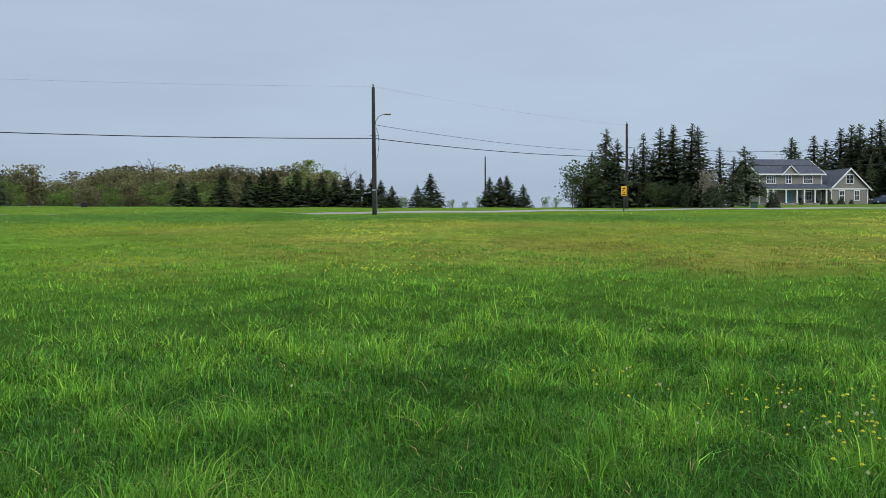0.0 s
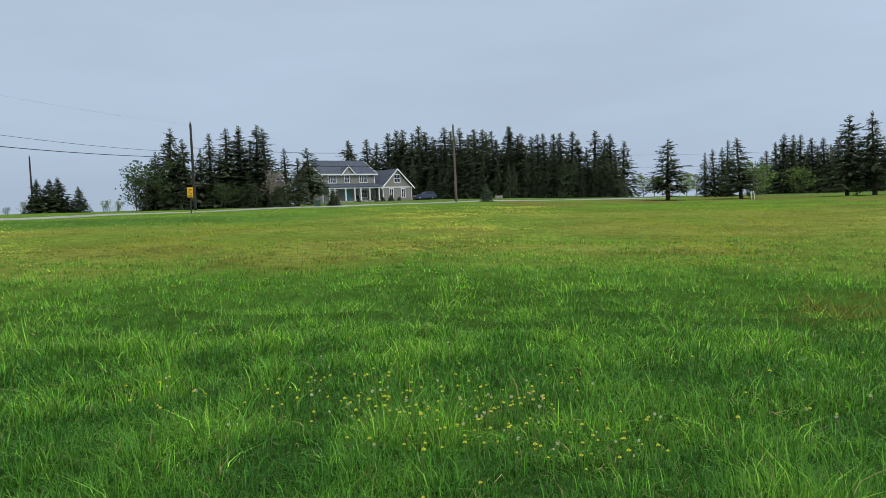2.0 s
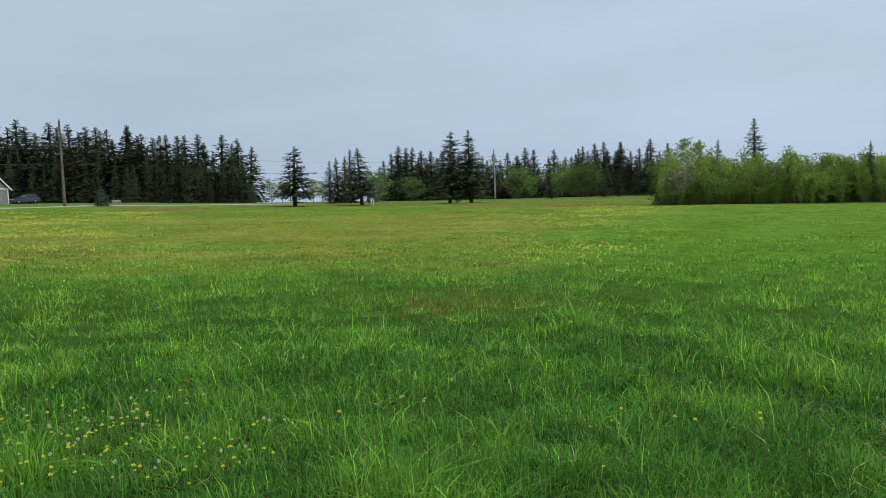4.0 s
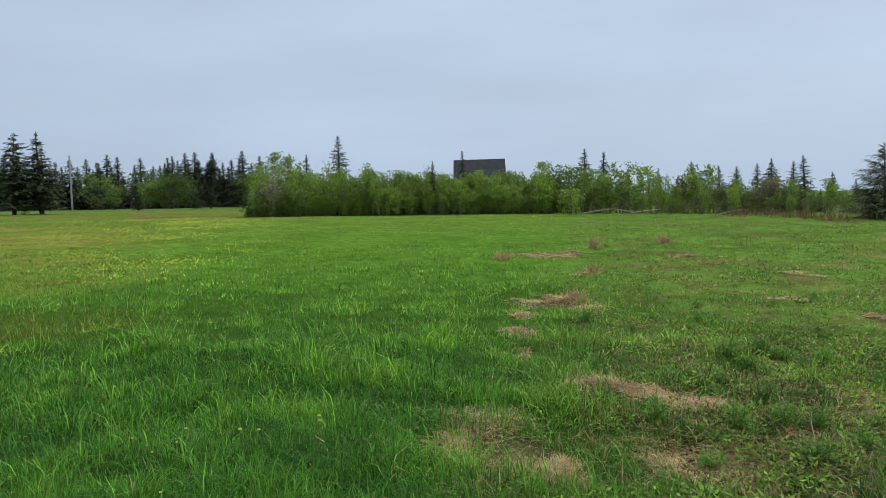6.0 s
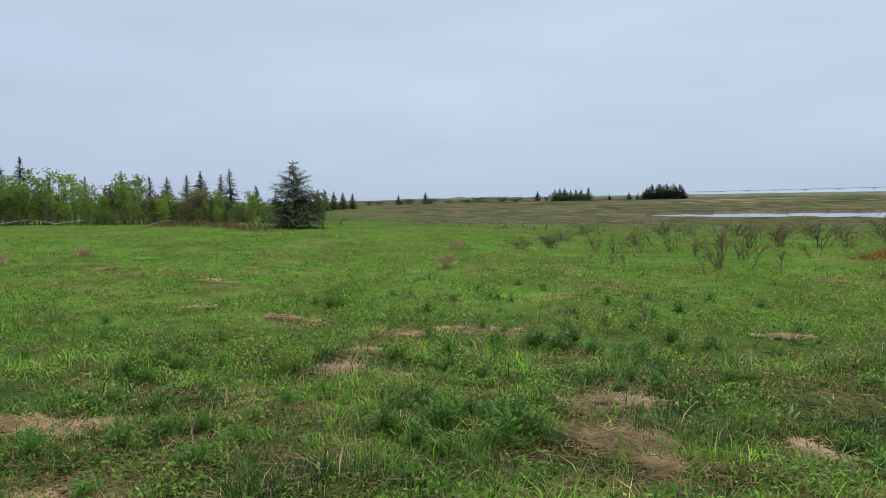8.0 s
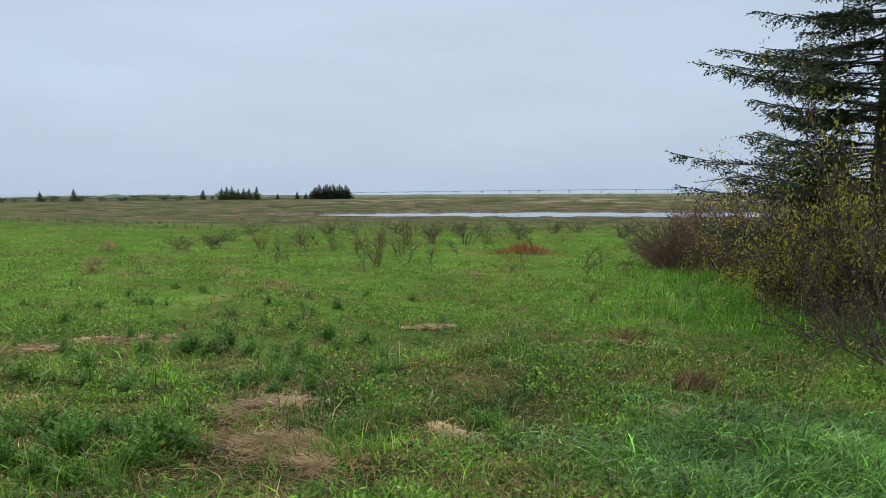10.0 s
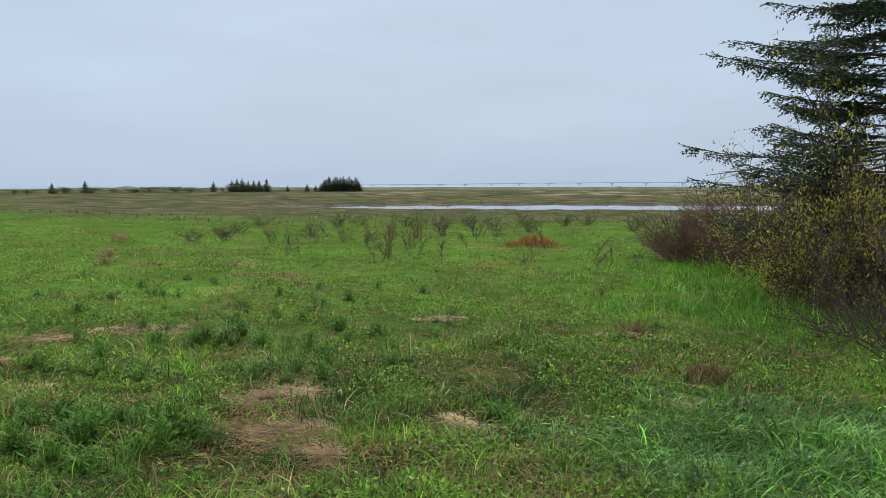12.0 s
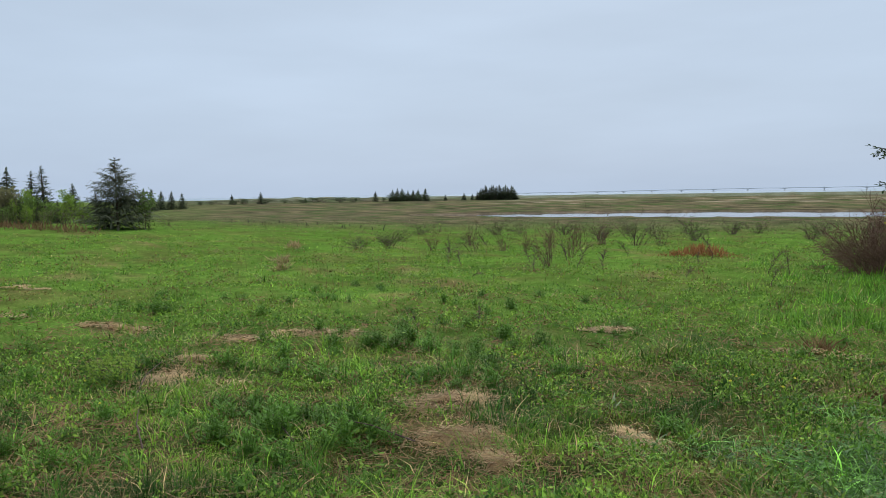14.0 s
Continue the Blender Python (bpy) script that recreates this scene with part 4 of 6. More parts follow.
for a_, r_, h_ in ((105.7, 95, 5.3), (107.5, 95, 4.8), (108.6, 80, 4.1), (109.9, 80, 4.3), (110.8, 90, 5.3), (112.1, 95, 5.2), (112.9, 95, 5.8), (103.3, 95, 4.6), (101.3, 90, 4.2), (114.6, 130, 5), (115.9, 130, 4)):
    tree("slim" if int(a_ * 10) % 2 else "dense", a_, r_, h_, 1.5, "spruces behind the thicket")
tree("larch", 117.6, 46, 3.9, 0.88)
tree("alder", 119.3, 47, 2.3, 1.1)
tree("brush", 120.7, 52, 0.9, 1.3)
for a_, r_, h_ in ((119.3, 200, 5.5), (119.9, 215, 5.2), (120.6, 220, 5.0), (121.3, 225, 4.6), (118.8, 190, 5.4)):
    tree("dense", a_, r_, h_, 1.5, "trees at the marsh's edge")
# trees and brush on the low dunes
for a_, r_, h_ in ((124.7, 330, 4.2), (126.7, 330, 5.0), (129.9, 340, 2.2), (135.0, 330, 4.4), (136.3, 325, 5.0), (136.6, 328, 5.6), (137.0, 325, 5.6), (137.4, 327, 4.6), (137.8, 325, 4.8), (138.2, 328, 5.0), (138.7, 325, 5.4), (140.2, 330, 2.6), (141.6, 330, 3.4), (142.2, 328, 2.8)):
    tree("dense", a_, r_, h_, 1.7, "dune spruces")
for a_, r_, h_ in ((136.1, 324, 3.4), (136.5, 322, 4.2), (136.9, 323, 4.4), (137.3, 322, 3.8), (137.8, 323, 3.6), (138.3, 322, 3.8), (138.8, 323, 3.2), (135.6, 324, 2.2)):
    tree("thorn", a_, r_, h_ * 0.85, 1.6, "dune brush", "dark brush filling a spruce group on the dunes")
for i_ in range(20):
    tree("forest", 142.6 + i_ * 0.145, 322 + (i_ % 3) * 4, 5.3 + 0.7 * math.sin(i_ * 1.9) + 0.6 * math.sin(i_ * 0.165) - (1.6 if i_ < 2 else 0), 2.3, "spruce island in the marsh")
for i_ in range(16):
    tree("thorn" if i_ % 3 else "brush", 121.5 + i_ * 0.85 + tree_rng.uniform(-0.3, 0.3), 318 + tree_rng.uniform(-6, 6), tree_rng.uniform(1.5, 2.6), 3.6, "dune brush", "low dark brush along the foot of the dunes")

# ---- road ----
def road_line(a):
    """The distance of the road's middle line at a bearing."""
    return np.interp(a, [-60, -30, -12, -5, 0, 9, 18.6, 30, 43, 47.0], [57, 56, 55.5, 56.5, 59, 69, 77, 94, 106, 116.0])


def build_road():
    a = np.linspace(-60, 47, 220)
    r = road_line(a)
    r = np.convolve(np.pad(r, 8, "edge"), np.ones(17) / 17, "valid")
    P = np.stack([r * np.sin(np.radians(a)), r * np.cos(np.radians(a))], 1)
    T = unit(np.gradient(P, axis=0))
    S = np.stack([-T[:, 1], T[:, 0]], 1)
    offs = np.array([-1.15, -1.0, -0.6, 0, 0.6, 1.0, 1.15])
    lift = np.array([-0.05, 0.05, 0.08, 0.09, 0.08, 0.05, -0.05])
    V = []
    for o, l in zip(offs, lift):
        Q = P + S * (o * (0.45 + 0.55 * smooth(-9, 2, a)))[:, None]
        V.append(np.column_stack([Q, height(Q[:, 0], Q[:, 1]) + l]))
    V = np.stack(V, 1).reshape(-1, 3)
    n = len(offs)
    i, j = np.meshgrid(np.arange(len(a) - 1), np.arange(n - 1), indexing="ij")
    q = np.stack([i * n + j, (i + 1) * n + j, (i + 1) * n + j + 1, i * n + j + 1], -1).reshape(-1, 4)
    return tagged(new("road", raw_mesh("road", V, q, M_ROAD, True)), "narrow wet grey asphalt road beyond the field", "road", kind="structure")


build_road()


# ---- poles and wires ----
def turned(bm, profile, n=14, z_axis=True):
    """A lathe: profile of (radius, z) pairs."""
    rings = []
    for r, z in profile:
        rings.append([bm.verts.new((r * math.cos(2 * math.pi * k / n), r * math.sin(2 * math.pi * k / n), z)) for k in range(n)])
    for a, b in zip(rings, rings[1:]):
        for k in range(n):
            bm.faces.new((a[k], a[(k + 1) % n], b[(k + 1) % n], b[k]))
    bm.faces.new(rings[-1])
    bm.faces.new(rings[0][::-1])
    for f in bm.faces:
        f.smooth = len(f.verts) == 4
    return bm


def pipe(points, r, n=6):
    """A tube along points as a bmesh."""
    P = np.array(points, float)
    V, q = tubes(P[:-1], P[1:], r, r, n)
    bm = bmesh.new()
    vs = [bm.verts.new(v) for v in V]
    for f in q:
        bm.faces.new([vs[i] for i in f])
    bmesh.ops.remove_doubles(bm, verts=bm.verts, dist=r * 0.2)
    return bm


def utility_pole(az, r, h, mat=None, lamp=False, box_=False, lean=(0, 0), label="weathered dark wooden utility pole"):
    x, y = polar(az, r)
    p = thing("utility_pole", x, y, H(x, y) - 0.1, -az)
    p.matrix_basis = p.matrix_basis @ pose(0, 0, 0, lean[0], lean[1], 0)
    part("shaft", turned(bmesh.new(), ((0.17, 0), (0.165, 0.5), (0.14, h * 0.5), (0.11, h - 0.05), (0.09, h))), mat or M_POLE, p)
    part("insulator", turned(bmesh.new(), ((0.03, h), (0.03, h + 0.08), (0.07, h + 0.1), (0.05, h + 0.2), (0.02, h + 0.24)), 8), M_GALV, p)
    part("crossbolt", boxed(-0.28, -0.02, h * 0.62, 0.28, 0.02, h * 0.62 + 0.06, 0.008), M_GALV, p)
    if lamp:
        arm = part("lamp_arm", pipe([(0.1, 0, 6.3), (0.16, 0, 6.65), (0.35, 0, 6.95), (0.62, 0, 7.08), (0.85, 0, 7.12)], 0.035), M_GALV, p)
        bm = bmesh.new()
        box(bm, 0.75, -0.13, 7.05, 1.22, 0.13, 7.17, 0.05)
        part("lamp_head", bm, M_GALV, arm, "grey cobra-head street lamp")
        part("cable_loop", pipe([(0.15, -0.05, 6.2), (0.32, -0.05, 5.7), (0.36, -0.05, 5.0), (0.26, -0.05, 4.2), (0.15, -0.05, 3.9)], 0.018), M_WIRE, p)
        part("conduit", pipe([(0.17, -0.06, 0.1), (0.16, -0.06, 2.6), (0.15, -0.05, 4.0)], 0.03), M_GALV, p, "grey conduit strapped to the pole")
        part("band", turned(bmesh.new(), ((0.172, 1.75), (0.175, 1.76), (0.175, 1.84), (0.172, 1.85))), M_GALV, p)
    if box_:
        part("transformer", turned(bmesh.new(), ((0.18, h - 2.3), (0.22, h - 2.25), (0.22, h - 1.5), (0.16, h - 1.4))), M_GALV, p).location = (0.34, -0.05, 0)
    return tagged(p, label, "utility pole", "utility poles")


utility_pole(-5.53, 54, 9.0, lamp=True, label="weathered wooden utility pole carrying a street lamp")
utility_pole(2.74, 137, 9.4)
utility_pole(13.05, 86, 9.3)
utility_pole(31.9, 95, 9.6, M_POLE_BROWN, box_=True, label="brown wooden utility pole beside the drive")
utility_pole(61.92, 150, 9.6, M_POLE_PALE, label="pale grey utility pole at the wood's edge")
utility_pole(-50, 58, 9.0)


def at(az, r, z):
    x, y = polar(az, r)
    return np.array([x, y, z])


def wire(a, b, sag, r, n=26, label="dark sagging overhead cable"):
    t = np.linspace(0, 1, n)[:, None]
    P = a + (b - a) * t - np.array([0, 0, 1.0]) * sag * 4 * t * (1 - t)
    ob = part("overhead_wire", pipe(P, r, 5), M_WIRE, None)
    return tagged(ob, label, "wire", "overhead wires")


EL = lambda r, deg: 1.5 + r * math.tan(radians(deg))
poleA, poleD, poleC, poleE, poleL = (-5.53, 54), (13.05, 86), (31.9, 95), (61.92, 150), (-50, 58)
wire(at(*poleL, 7.3), at(*poleA, EL(54, 6.27)), 0.35, 0.028)
wire(at(*poleA, EL(54, 6.27)), at(*poleD, EL(86, 4.66)), 0.35, 0.028)
wire(at(*poleA, EL(54, 7.27)), at(*poleD, EL(86, 5.02)), 0.4, 0.014, label="thin dark overhead wire between poles")
wire(at(*poleL, 9.9), at(*poleA, EL(54, 10.02)), 0.3, 0.003, label="thin dark overhead wire between poles")
wire(at(*poleA, EL(54, 10.02)), at(*poleD, EL(86, 6.92)), 0.3, 0.003, label="thin dark overhead wire between poles")
wire(at(*poleD, EL(86, 4.47)), at(*poleC, EL(95, 3.52)), 0.5, 0.028)
wire(at(*poleD, EL(86, 5.32)), at(*poleC, EL(95, 4.57)), 0.5, 0.022)
wire(at(*poleC, EL(95, 3.52)), at(*poleE, EL(150, 2.42)), 1.2, 0.016)
wire(at(*poleC, EL(95, 4.57)), at(*poleE, EL(150, 3.22)), 1.4, 0.010)


# ---- long bridge far out over the sea ----
def sea_bridge(az0, dist, span, first, count):
    """A straight bridge of haunched spans; az0, dist: the nearest point of its line; first: where it begins along the line."""
    x, y = polar(az0, dist)
    top = thing("bridge", x, y, -14.0, -az0)
    rise = lambda u: 15.5 - 10.5 * float(smooth(-1400, -3400, -abs(u))) * (u < 0)
    for k in range(count):
        u = first + k * span
        bm = bmesh.new()
        rows = []
        for i in range(9):
            f = i / 8
            v = u + f * span
            deep = 2.0 + 3.4 * (2 * f - 1) ** 4
            z = rise(v)
            rows.append([bm.verts.new(q) for q in ((v, -4, z - deep), (v, -5.5, z), (v, 5.5, z), (v, 4, z - deep))])
        for a, b in zip(rows, rows[1:]):
            for j in range(4):
                bm.faces.new((a[j], b[j], b[(j + 1) % 4], a[(j + 1) % 4]))
        bm.faces.new(rows[0])
        bm.faces.new(rows[-1][::-1])
        part("girder", bm, M_CONCRETE, top)
        z = rise(u) - 5.0
        part("pier", turned(bmesh.new(), ((7.0, -1.0), (7.0, 1.2), (3.6, 2.6), (2.8, max(3.0, z * 0.6)), (3.6, max(3.4, z + 0.6))), 10), M_CONCRETE, top).location = (u, 0, 0)
    return tagged(top, "long grey concrete bridge on piers far out at sea", "bridge")


sea_bridge(188.0, 3500, 174, -3300, 22)


# ---- road sign ----
def road_sign(az, r):
    x, y = polar(az, r)
    s = thing("road_sign", x, y, H(x, y), -az)
    part("post", boxed(-0.05, -0.05, -0.1, 0.05, 0.05, 1.4, 0.01), M_POLE, s)
    b = part("sign_board", boxed(-0.21, -0.075, 1.22, 0.21, -0.055, 1.98, 0.006), M_SIGN, s, "yellow rectangular board")
    for x0, z0, x1, z1 in ((-0.1, 1.76, 0.12, 1.83), (-0.12, 1.6, 0.02, 1.66), (-0.02, 1.46, 0.1, 1.52), (-0.14, 1.3, 0.14, 1.36)):
        part("bar", boxed(x0, -0.083, z0, x1, -0.077, z1), M_BLACK, b)
    return tagged(s, "yellow road sign with dark bars on a wooden post", "sign")


road_sign(12.84, 62)


# ---- houses ----
def slab(bm, a, b, c, d, thick):
    """A roof slab between four corners, thick downwards."""
    top = [bm.verts.new(p) for p in (a, b, c, d)]
    low = [bm.verts.new((p[0], p[1], p[2] - thick)) for p in (a, b, c, d)]
    bm.faces.new(top)
    bm.faces.new(low[::-1])
    for k in range(4):
        bm.faces.new((top[k], low[k], low[(k + 1) % 4], top[(k + 1) % 4]))
    return bm


def prism(bm, x0, x1, y0, y1, z, ridge, along_x):
    """A gable prism from the eave height z up to ridge."""
    if along_x:
        m = (y0 + y1) / 2
        P = [(x0, y0, z), (x0, y1, z), (x0, m, ridge), (x1, y0, z), (x1, y1, z), (x1, m, ridge)]
    else:
        m = (x0 + x1) / 2
        P = [(x0, y0, z), (x1, y0, z), (m, y0, ridge), (x0, y1, z), (x1, y1, z), (m, y1, ridge)]
    v = [bm.verts.new(p) for p in P]
    for f in ((0, 1, 2), (5, 4, 3), (0, 3, 4, 1), (1, 4, 5, 2), (2, 5, 3, 0)):
        bm.faces.new([v[i] for i in f])
    return bm


def window(parent, xc, y, zc, w, h, cols=2, rows=2):
    """A trimmed window in a wall that faces -y at the given y."""
    bm = bmesh.new()
    t = 0.13
    for a in ((xc - w / 2 - t, zc + h / 2, xc + w / 2 + t, zc + h / 2 + t + 0.05), (xc - w / 2 - t, zc - h / 2 - t, xc + w / 2 + t, zc - h / 2),
              (xc - w / 2 - t, zc - h / 2, xc - w / 2, zc + h / 2), (xc + w / 2, zc - h / 2, xc + w / 2 + t, zc + h / 2)):
        box(bm, a[0], y - 0.07, a[1], a[2], y + 0.02, a[3])
    f = part("window", bm, M_TRIM, parent, "white-trimmed window")
    part("pane", boxed(xc - w / 2, y - 0.02, zc - h / 2, xc + w / 2, y + 0.01, zc + h / 2), M_GLASS, f)
    bm = bmesh.new()
    for k in range(1, cols):
        xx = xc - w / 2 + w * k / cols
        box(bm, xx - 0.045, y - 0.05, zc - h / 2, xx + 0.045, y - 0.021, zc + h / 2)
    for k in range(1, rows):
        zz = zc - h / 2 + h * k / rows
        box(bm, xc - w / 2, y - 0.046, zz - 0.035, xc + w / 2, y - 0.0215, zz + 0.035)
    part("muntin", bm, M_TRIM, f)
    return f


def grey_house(az, r, turn):
    x, y = polar(az, r)
    h = thing("house", x, y, H(x, y), -az + turn)
    z0 = -0.8
    bm = boxed(-6.0, 0, z0, 6.0, 9, 5.6)
    prism(bm, -6.0, 6.0, 0, 9, 5.6, 8.2, True)
    part("main_wall", bm, M_SIDING, h, "taupe clapboard walls")
    bm = slab(bmesh.new(), (-6.5, -0.5, 5.48), (6.5, -0.5, 5.48), (6.5, 4.5, 8.45), (-6.5, 4.5, 8.45), 0.18)
    slab(bm, (-6.5, 4.5, 8.45), (6.5, 4.5, 8.45), (6.5, 9.5, 5.48), (-6.5, 9.5, 5.48), 0.18)
    part("main_roof", bm, M_SHINGLE, h, "slate-blue shingle roof")
    bm = boxed(-6.55, -0.56, 5.26, 6.55, -0.5, 5.52)
    for xs in (-6.56, 6.5):
        slab(bm, (xs, -0.55, 5.47), (xs + 0.06, -0.55, 5.47), (xs + 0.06, 4.5, 8.46), (xs, 4.5, 8.46), 0.26)
    for xs in (-6.06, 5.86):
        box(bm, xs, -0.06, 0, xs + 0.2, 0.02, 5.4)
    part("trim", bm, M_TRIM, h)
    # small gable over the front
    bm = prism(bmesh.new(), -1.75, 1.05, -0.42, 3.0, 5.45, 6.85, False)
    part("dormer", bm, M_SIDING, h)
    bm = slab(bmesh.new(), (-2.05, -0.6, 5.35), (-0.35, -0.6, 7.05), (-0.35, 3.6, 7.05), (-2.05, 3.6, 5.35), 0.1)
    slab(bm, (-0.35, -0.6, 7.05), (1.35, -0.6, 5.35), (1.35, 3.6, 5.35), (-0.35, 3.6, 7.05), 0.1)
    part("dormer_roof", bm, M_SHINGLE, h)
    bm = slab(bmesh.new(), (-2.07, -0.68, 5.36), (-0.35, -0.68, 7.08), (-0.35, -0.6, 7.08), (-2.07, -0.6, 5.36), 0.24)
    slab(bm, (-0.35, -0.68, 7.08), (1.37, -0.68, 5.36), (1.37, -0.6, 5.36), (-0.35, -0.6, 7.08), 0.24)
    part("dormer_trim", bm, M_TRIM, h)
    for xc, w in ((-3.8, 1.6), (-0.45, 0.95), (3.3, 1.6)):
        window(h, xc, -0.03, 4.55, w, 1.35, 2 if w < 1.5 else 4)
    # porch
    part("porch_floor", boxed(-6.0, -2.3, z0, 6.2, -0.02, 0.28, 0.02), M_WOODGREY, h)
    bm = slab(bmesh.new(), (-6.3, -2.6, 2.95), (6.3, -2.6, 2.95), (6.3, -0.04, 3.65), (-6.3, -0.04, 3.65), 0.14)
    part("porch_roof", bm, M_SHINGLE, h)
    part("porch_beam", boxed(-6.2, -2.5, 2.58, 6.25, -2.3, 2.86, 0.02), M_TRIM, h)
    for xc in (-5.9, -4.8, -2.4, -0.35, 1.05, 3.1, 5.3):
        bm = boxed(xc - 0.12, -2.49, 0.28, xc + 0.12, -2.27, 2.58, 0.02)
        box(bm, xc - 0.17, -2.53, 0.28, xc + 0.17, -2.23, 0.45)
        part("porch_post", bm, M_TRIM, h)
    d = part("front_door", boxed(-1.2, -0.09, 0.28, -0.25, -0.03, 2.4, 0.01), M_TEAL, h, "teal front door")
    part("door_handle", boxed(-0.4, -0.15, 1.25, -0.34, -0.09, 1.4, 0.01), M_GALV, d)
    part("side_light", boxed(-0.18, -0.08, 0.28, 0.2, -0.035, 2.4), M_TEAL, h)
    window(h, 3.1, -0.03, 1.6, 1.7, 1.4, 4)
    window(h, -3.6, -0.03, 1.6, 1.7, 1.4, 4)
    for xc in (1.6, 4.6):
        bm = boxed(xc - 0.28, -0.95, 0.28, xc + 0.28, -0.45, 0.72, 0.03)
        box(bm, xc - 0.28, -0.5, 0.72, xc + 0.28, -0.42, 1.25, 0.02)
        part("porch_seat", bm, M_BLACK, h)
    # garage wing
    gx0, gx1, gy = 6.3, 13.5, -2.2
    bm = boxed(gx0, gy, z0, gx1, 6.5, 2.75)
    prism(bm, gx0, gx1, gy, 6.5, 2.75, 6.1, False)
    part("garage_wall", bm, M_SIDING, h, "taupe clapboard garage wall")
    gm = (gx0 + gx1) / 2
    bm = slab(bmesh.new(), (gx0 - 0.5, gy - 0.35, 2.55), (gm, gy - 0.35, 6.4), (gm, 6.9, 6.4), (gx0 - 0.5, 6.9, 2.55), 0.16)
    slab(bm, (gm, gy - 0.35, 6.4), (gx1 + 0.5, gy - 0.35, 2.55), (gx1 + 0.5, 6.9, 2.55), (gm, 6.9, 6.4), 0.16)
    part("garage_roof", bm, M_SHINGLE, h, "slate-blue shingle roof")
    bm = slab(bmesh.new(), (gx0 - 0.52, gy - 0.44, 2.58), (gm, gy - 0.44, 6.44), (gm, gy - 0.35, 6.44), (gx0 - 0.52, gy - 0.35, 2.58), 0.30)
    slab(bm, (gm, gy - 0.44, 6.44), (gx1 + 0.52, gy - 0.44, 2.58), (gx1 + 0.52, gy - 0.35, 2.58), (gm, gy - 0.35, 6.44), 0.30)
    box(bm, gx0 - 0.3, gy - 0.12, 2.6, gx1 + 0.3, gy - 0.02, 2.84)
    box(bm, gx0 - 0.02, gy - 0.07, 0, gx0 + 0.16, gy - 0.005, 2.6)
    box(bm, gx1 - 0.16, gy - 0.07, 0, gx1 + 0.02, gy - 0.005, 2.6)
    part("garage_trim", bm, M_TRIM, h)
    window(h, gm, gy - 0.03, 4.45, 1.35, 1.4, 2, 2)
    window(h, 8.4, gy - 0.03, 1.55, 0.8, 1.6, 2, 2)
    window(h, 11.3, gy - 0.03, 1.55, 0.8, 1.6, 2, 2)
    return tagged(h, "two-storey taupe house with slate-blue roof and white porch", "house")


HOUSE = (23.95, 150, 33)
grey_house(*HOUSE)


def dark_roofed_house(az, r):
    x, y = polar(az, r)
    h = thing("house", x, y, H(x, y), -az)
    part("wall", boxed(-4.7, -4, -0.6, 4.7, 4, 4.2), M_SIDING, h)
    top = EL(r, 2.82) - H(x, y)
    bm = slab(bmesh.new(), (-5, -4.8, 3.6), (5, -4.8, 3.6), (5, 0, top), (-5, 0, top), 0.15)
    slab(bm, (-5, 0, top), (5, 0, top), (5, 4.8, 3.6), (-5, 4.8, 3.6), 0.15)
    prism(bm, -4.7, 4.7, -4, 4, 4.0, top - 0.4, True)
    part("roof", bm, M_DARKROOF, h, "charcoal pitched roof")
    bm = slab(bmesh.new(), (5.0, -4.85, 3.62), (5.1, -4.85, 3.62), (5.1, 0, top + 0.03), (5.0, 0, top + 0.03), 0.22)
    part("rake_trim", bm, M_TRIM, h)
    part("roof_vent", turned(bmesh.new(), ((0.06, top - 0.6), (0.06, top + 0.25)), 8), M_GALV, h).location = (-1.5, 0.3, 0)
    return tagged(h, "house with a steep charcoal roof behind the thicket", "house")


dark_roofed_house(90.45, 150)


# ---- parked car ----
def car(az, r, turn):
    x, y = polar(az, r)
    c = thing("car", x, y, H(x, y) + 0.05, -az + turn)
    prof = [(-2.2, 0.35), (-2.25, 0.75), (-2.1, 0.95), (-1.1, 1.08), (-0.5, 1.55), (1.5, 1.6), (2.0, 1.1), (2.25, 0.95), (2.25, 0.4), (1.9, 0.3), (-1.9, 0.3)]
    bm = bmesh.new()
    a = [bm.verts.new((p, -0.9 + (0.14 if z > 1.1 else 0), z)) for p, z in prof]
    b = [bm.verts.new((p, 0.9 - (0.14 if z > 1.1 else 0), z)) for p, z in prof]
    bm.faces.new(a)
    bm.faces.new(b[::-1])
    for k in range(len(prof)):
        bm.faces.new((a[k], b[k], b[(k + 1) % len(prof)], a[(k + 1) % len(prof)]))
    bmesh.ops.bevel(bm, geom=list(bm.edges), offset=0.05, segments=2, affect="EDGES")
    body = part("body", bm, M_CARBLUE, c)
    for y0 in (-0.83, 0.77):
        part("side_window", boxed(-0.7, y0, 1.1, 1.45, y0 + 0.05, 1.48, 0.02), M_GLASS, body)
    part("windscreen", slab(bmesh.new(), (-1.06, -0.68, 1.13), (-1.06, 0.68, 1.13), (-0.55, 0.62, 1.56), (-0.55, -0.62, 1.56), 0.04), M_GLASS, body)
    for xc in (-1.35, 1.35):
        for yc in (-0.8, 0.8):
            w = part("wheel", turned(bmesh.new(), ((0.2, -0.1), (0.34, -0.1), (0.35, 0), (0.34, 0.1), (0.2, 0.1)), 16), M_TYRE, c)
            w.matrix_basis = pose(xc, yc, 0.34, 90)
            part("rim", turned(bmesh.new(), ((0.05, -0.11), (0.2, -0.105), (0.2, 0.105), (0.05, 0.11)), 12), M_GALV, w)
    for yc in (-0.6, 0.6):
        part("headlight", boxed(-2.27, yc - 0.2, 0.72, -2.15, yc + 0.2, 0.88, 0.02), M_TRIM, body)
    return tagged(c, "dark blue car parked beside the garage wall", "car")


car(29.5, 154, 20)

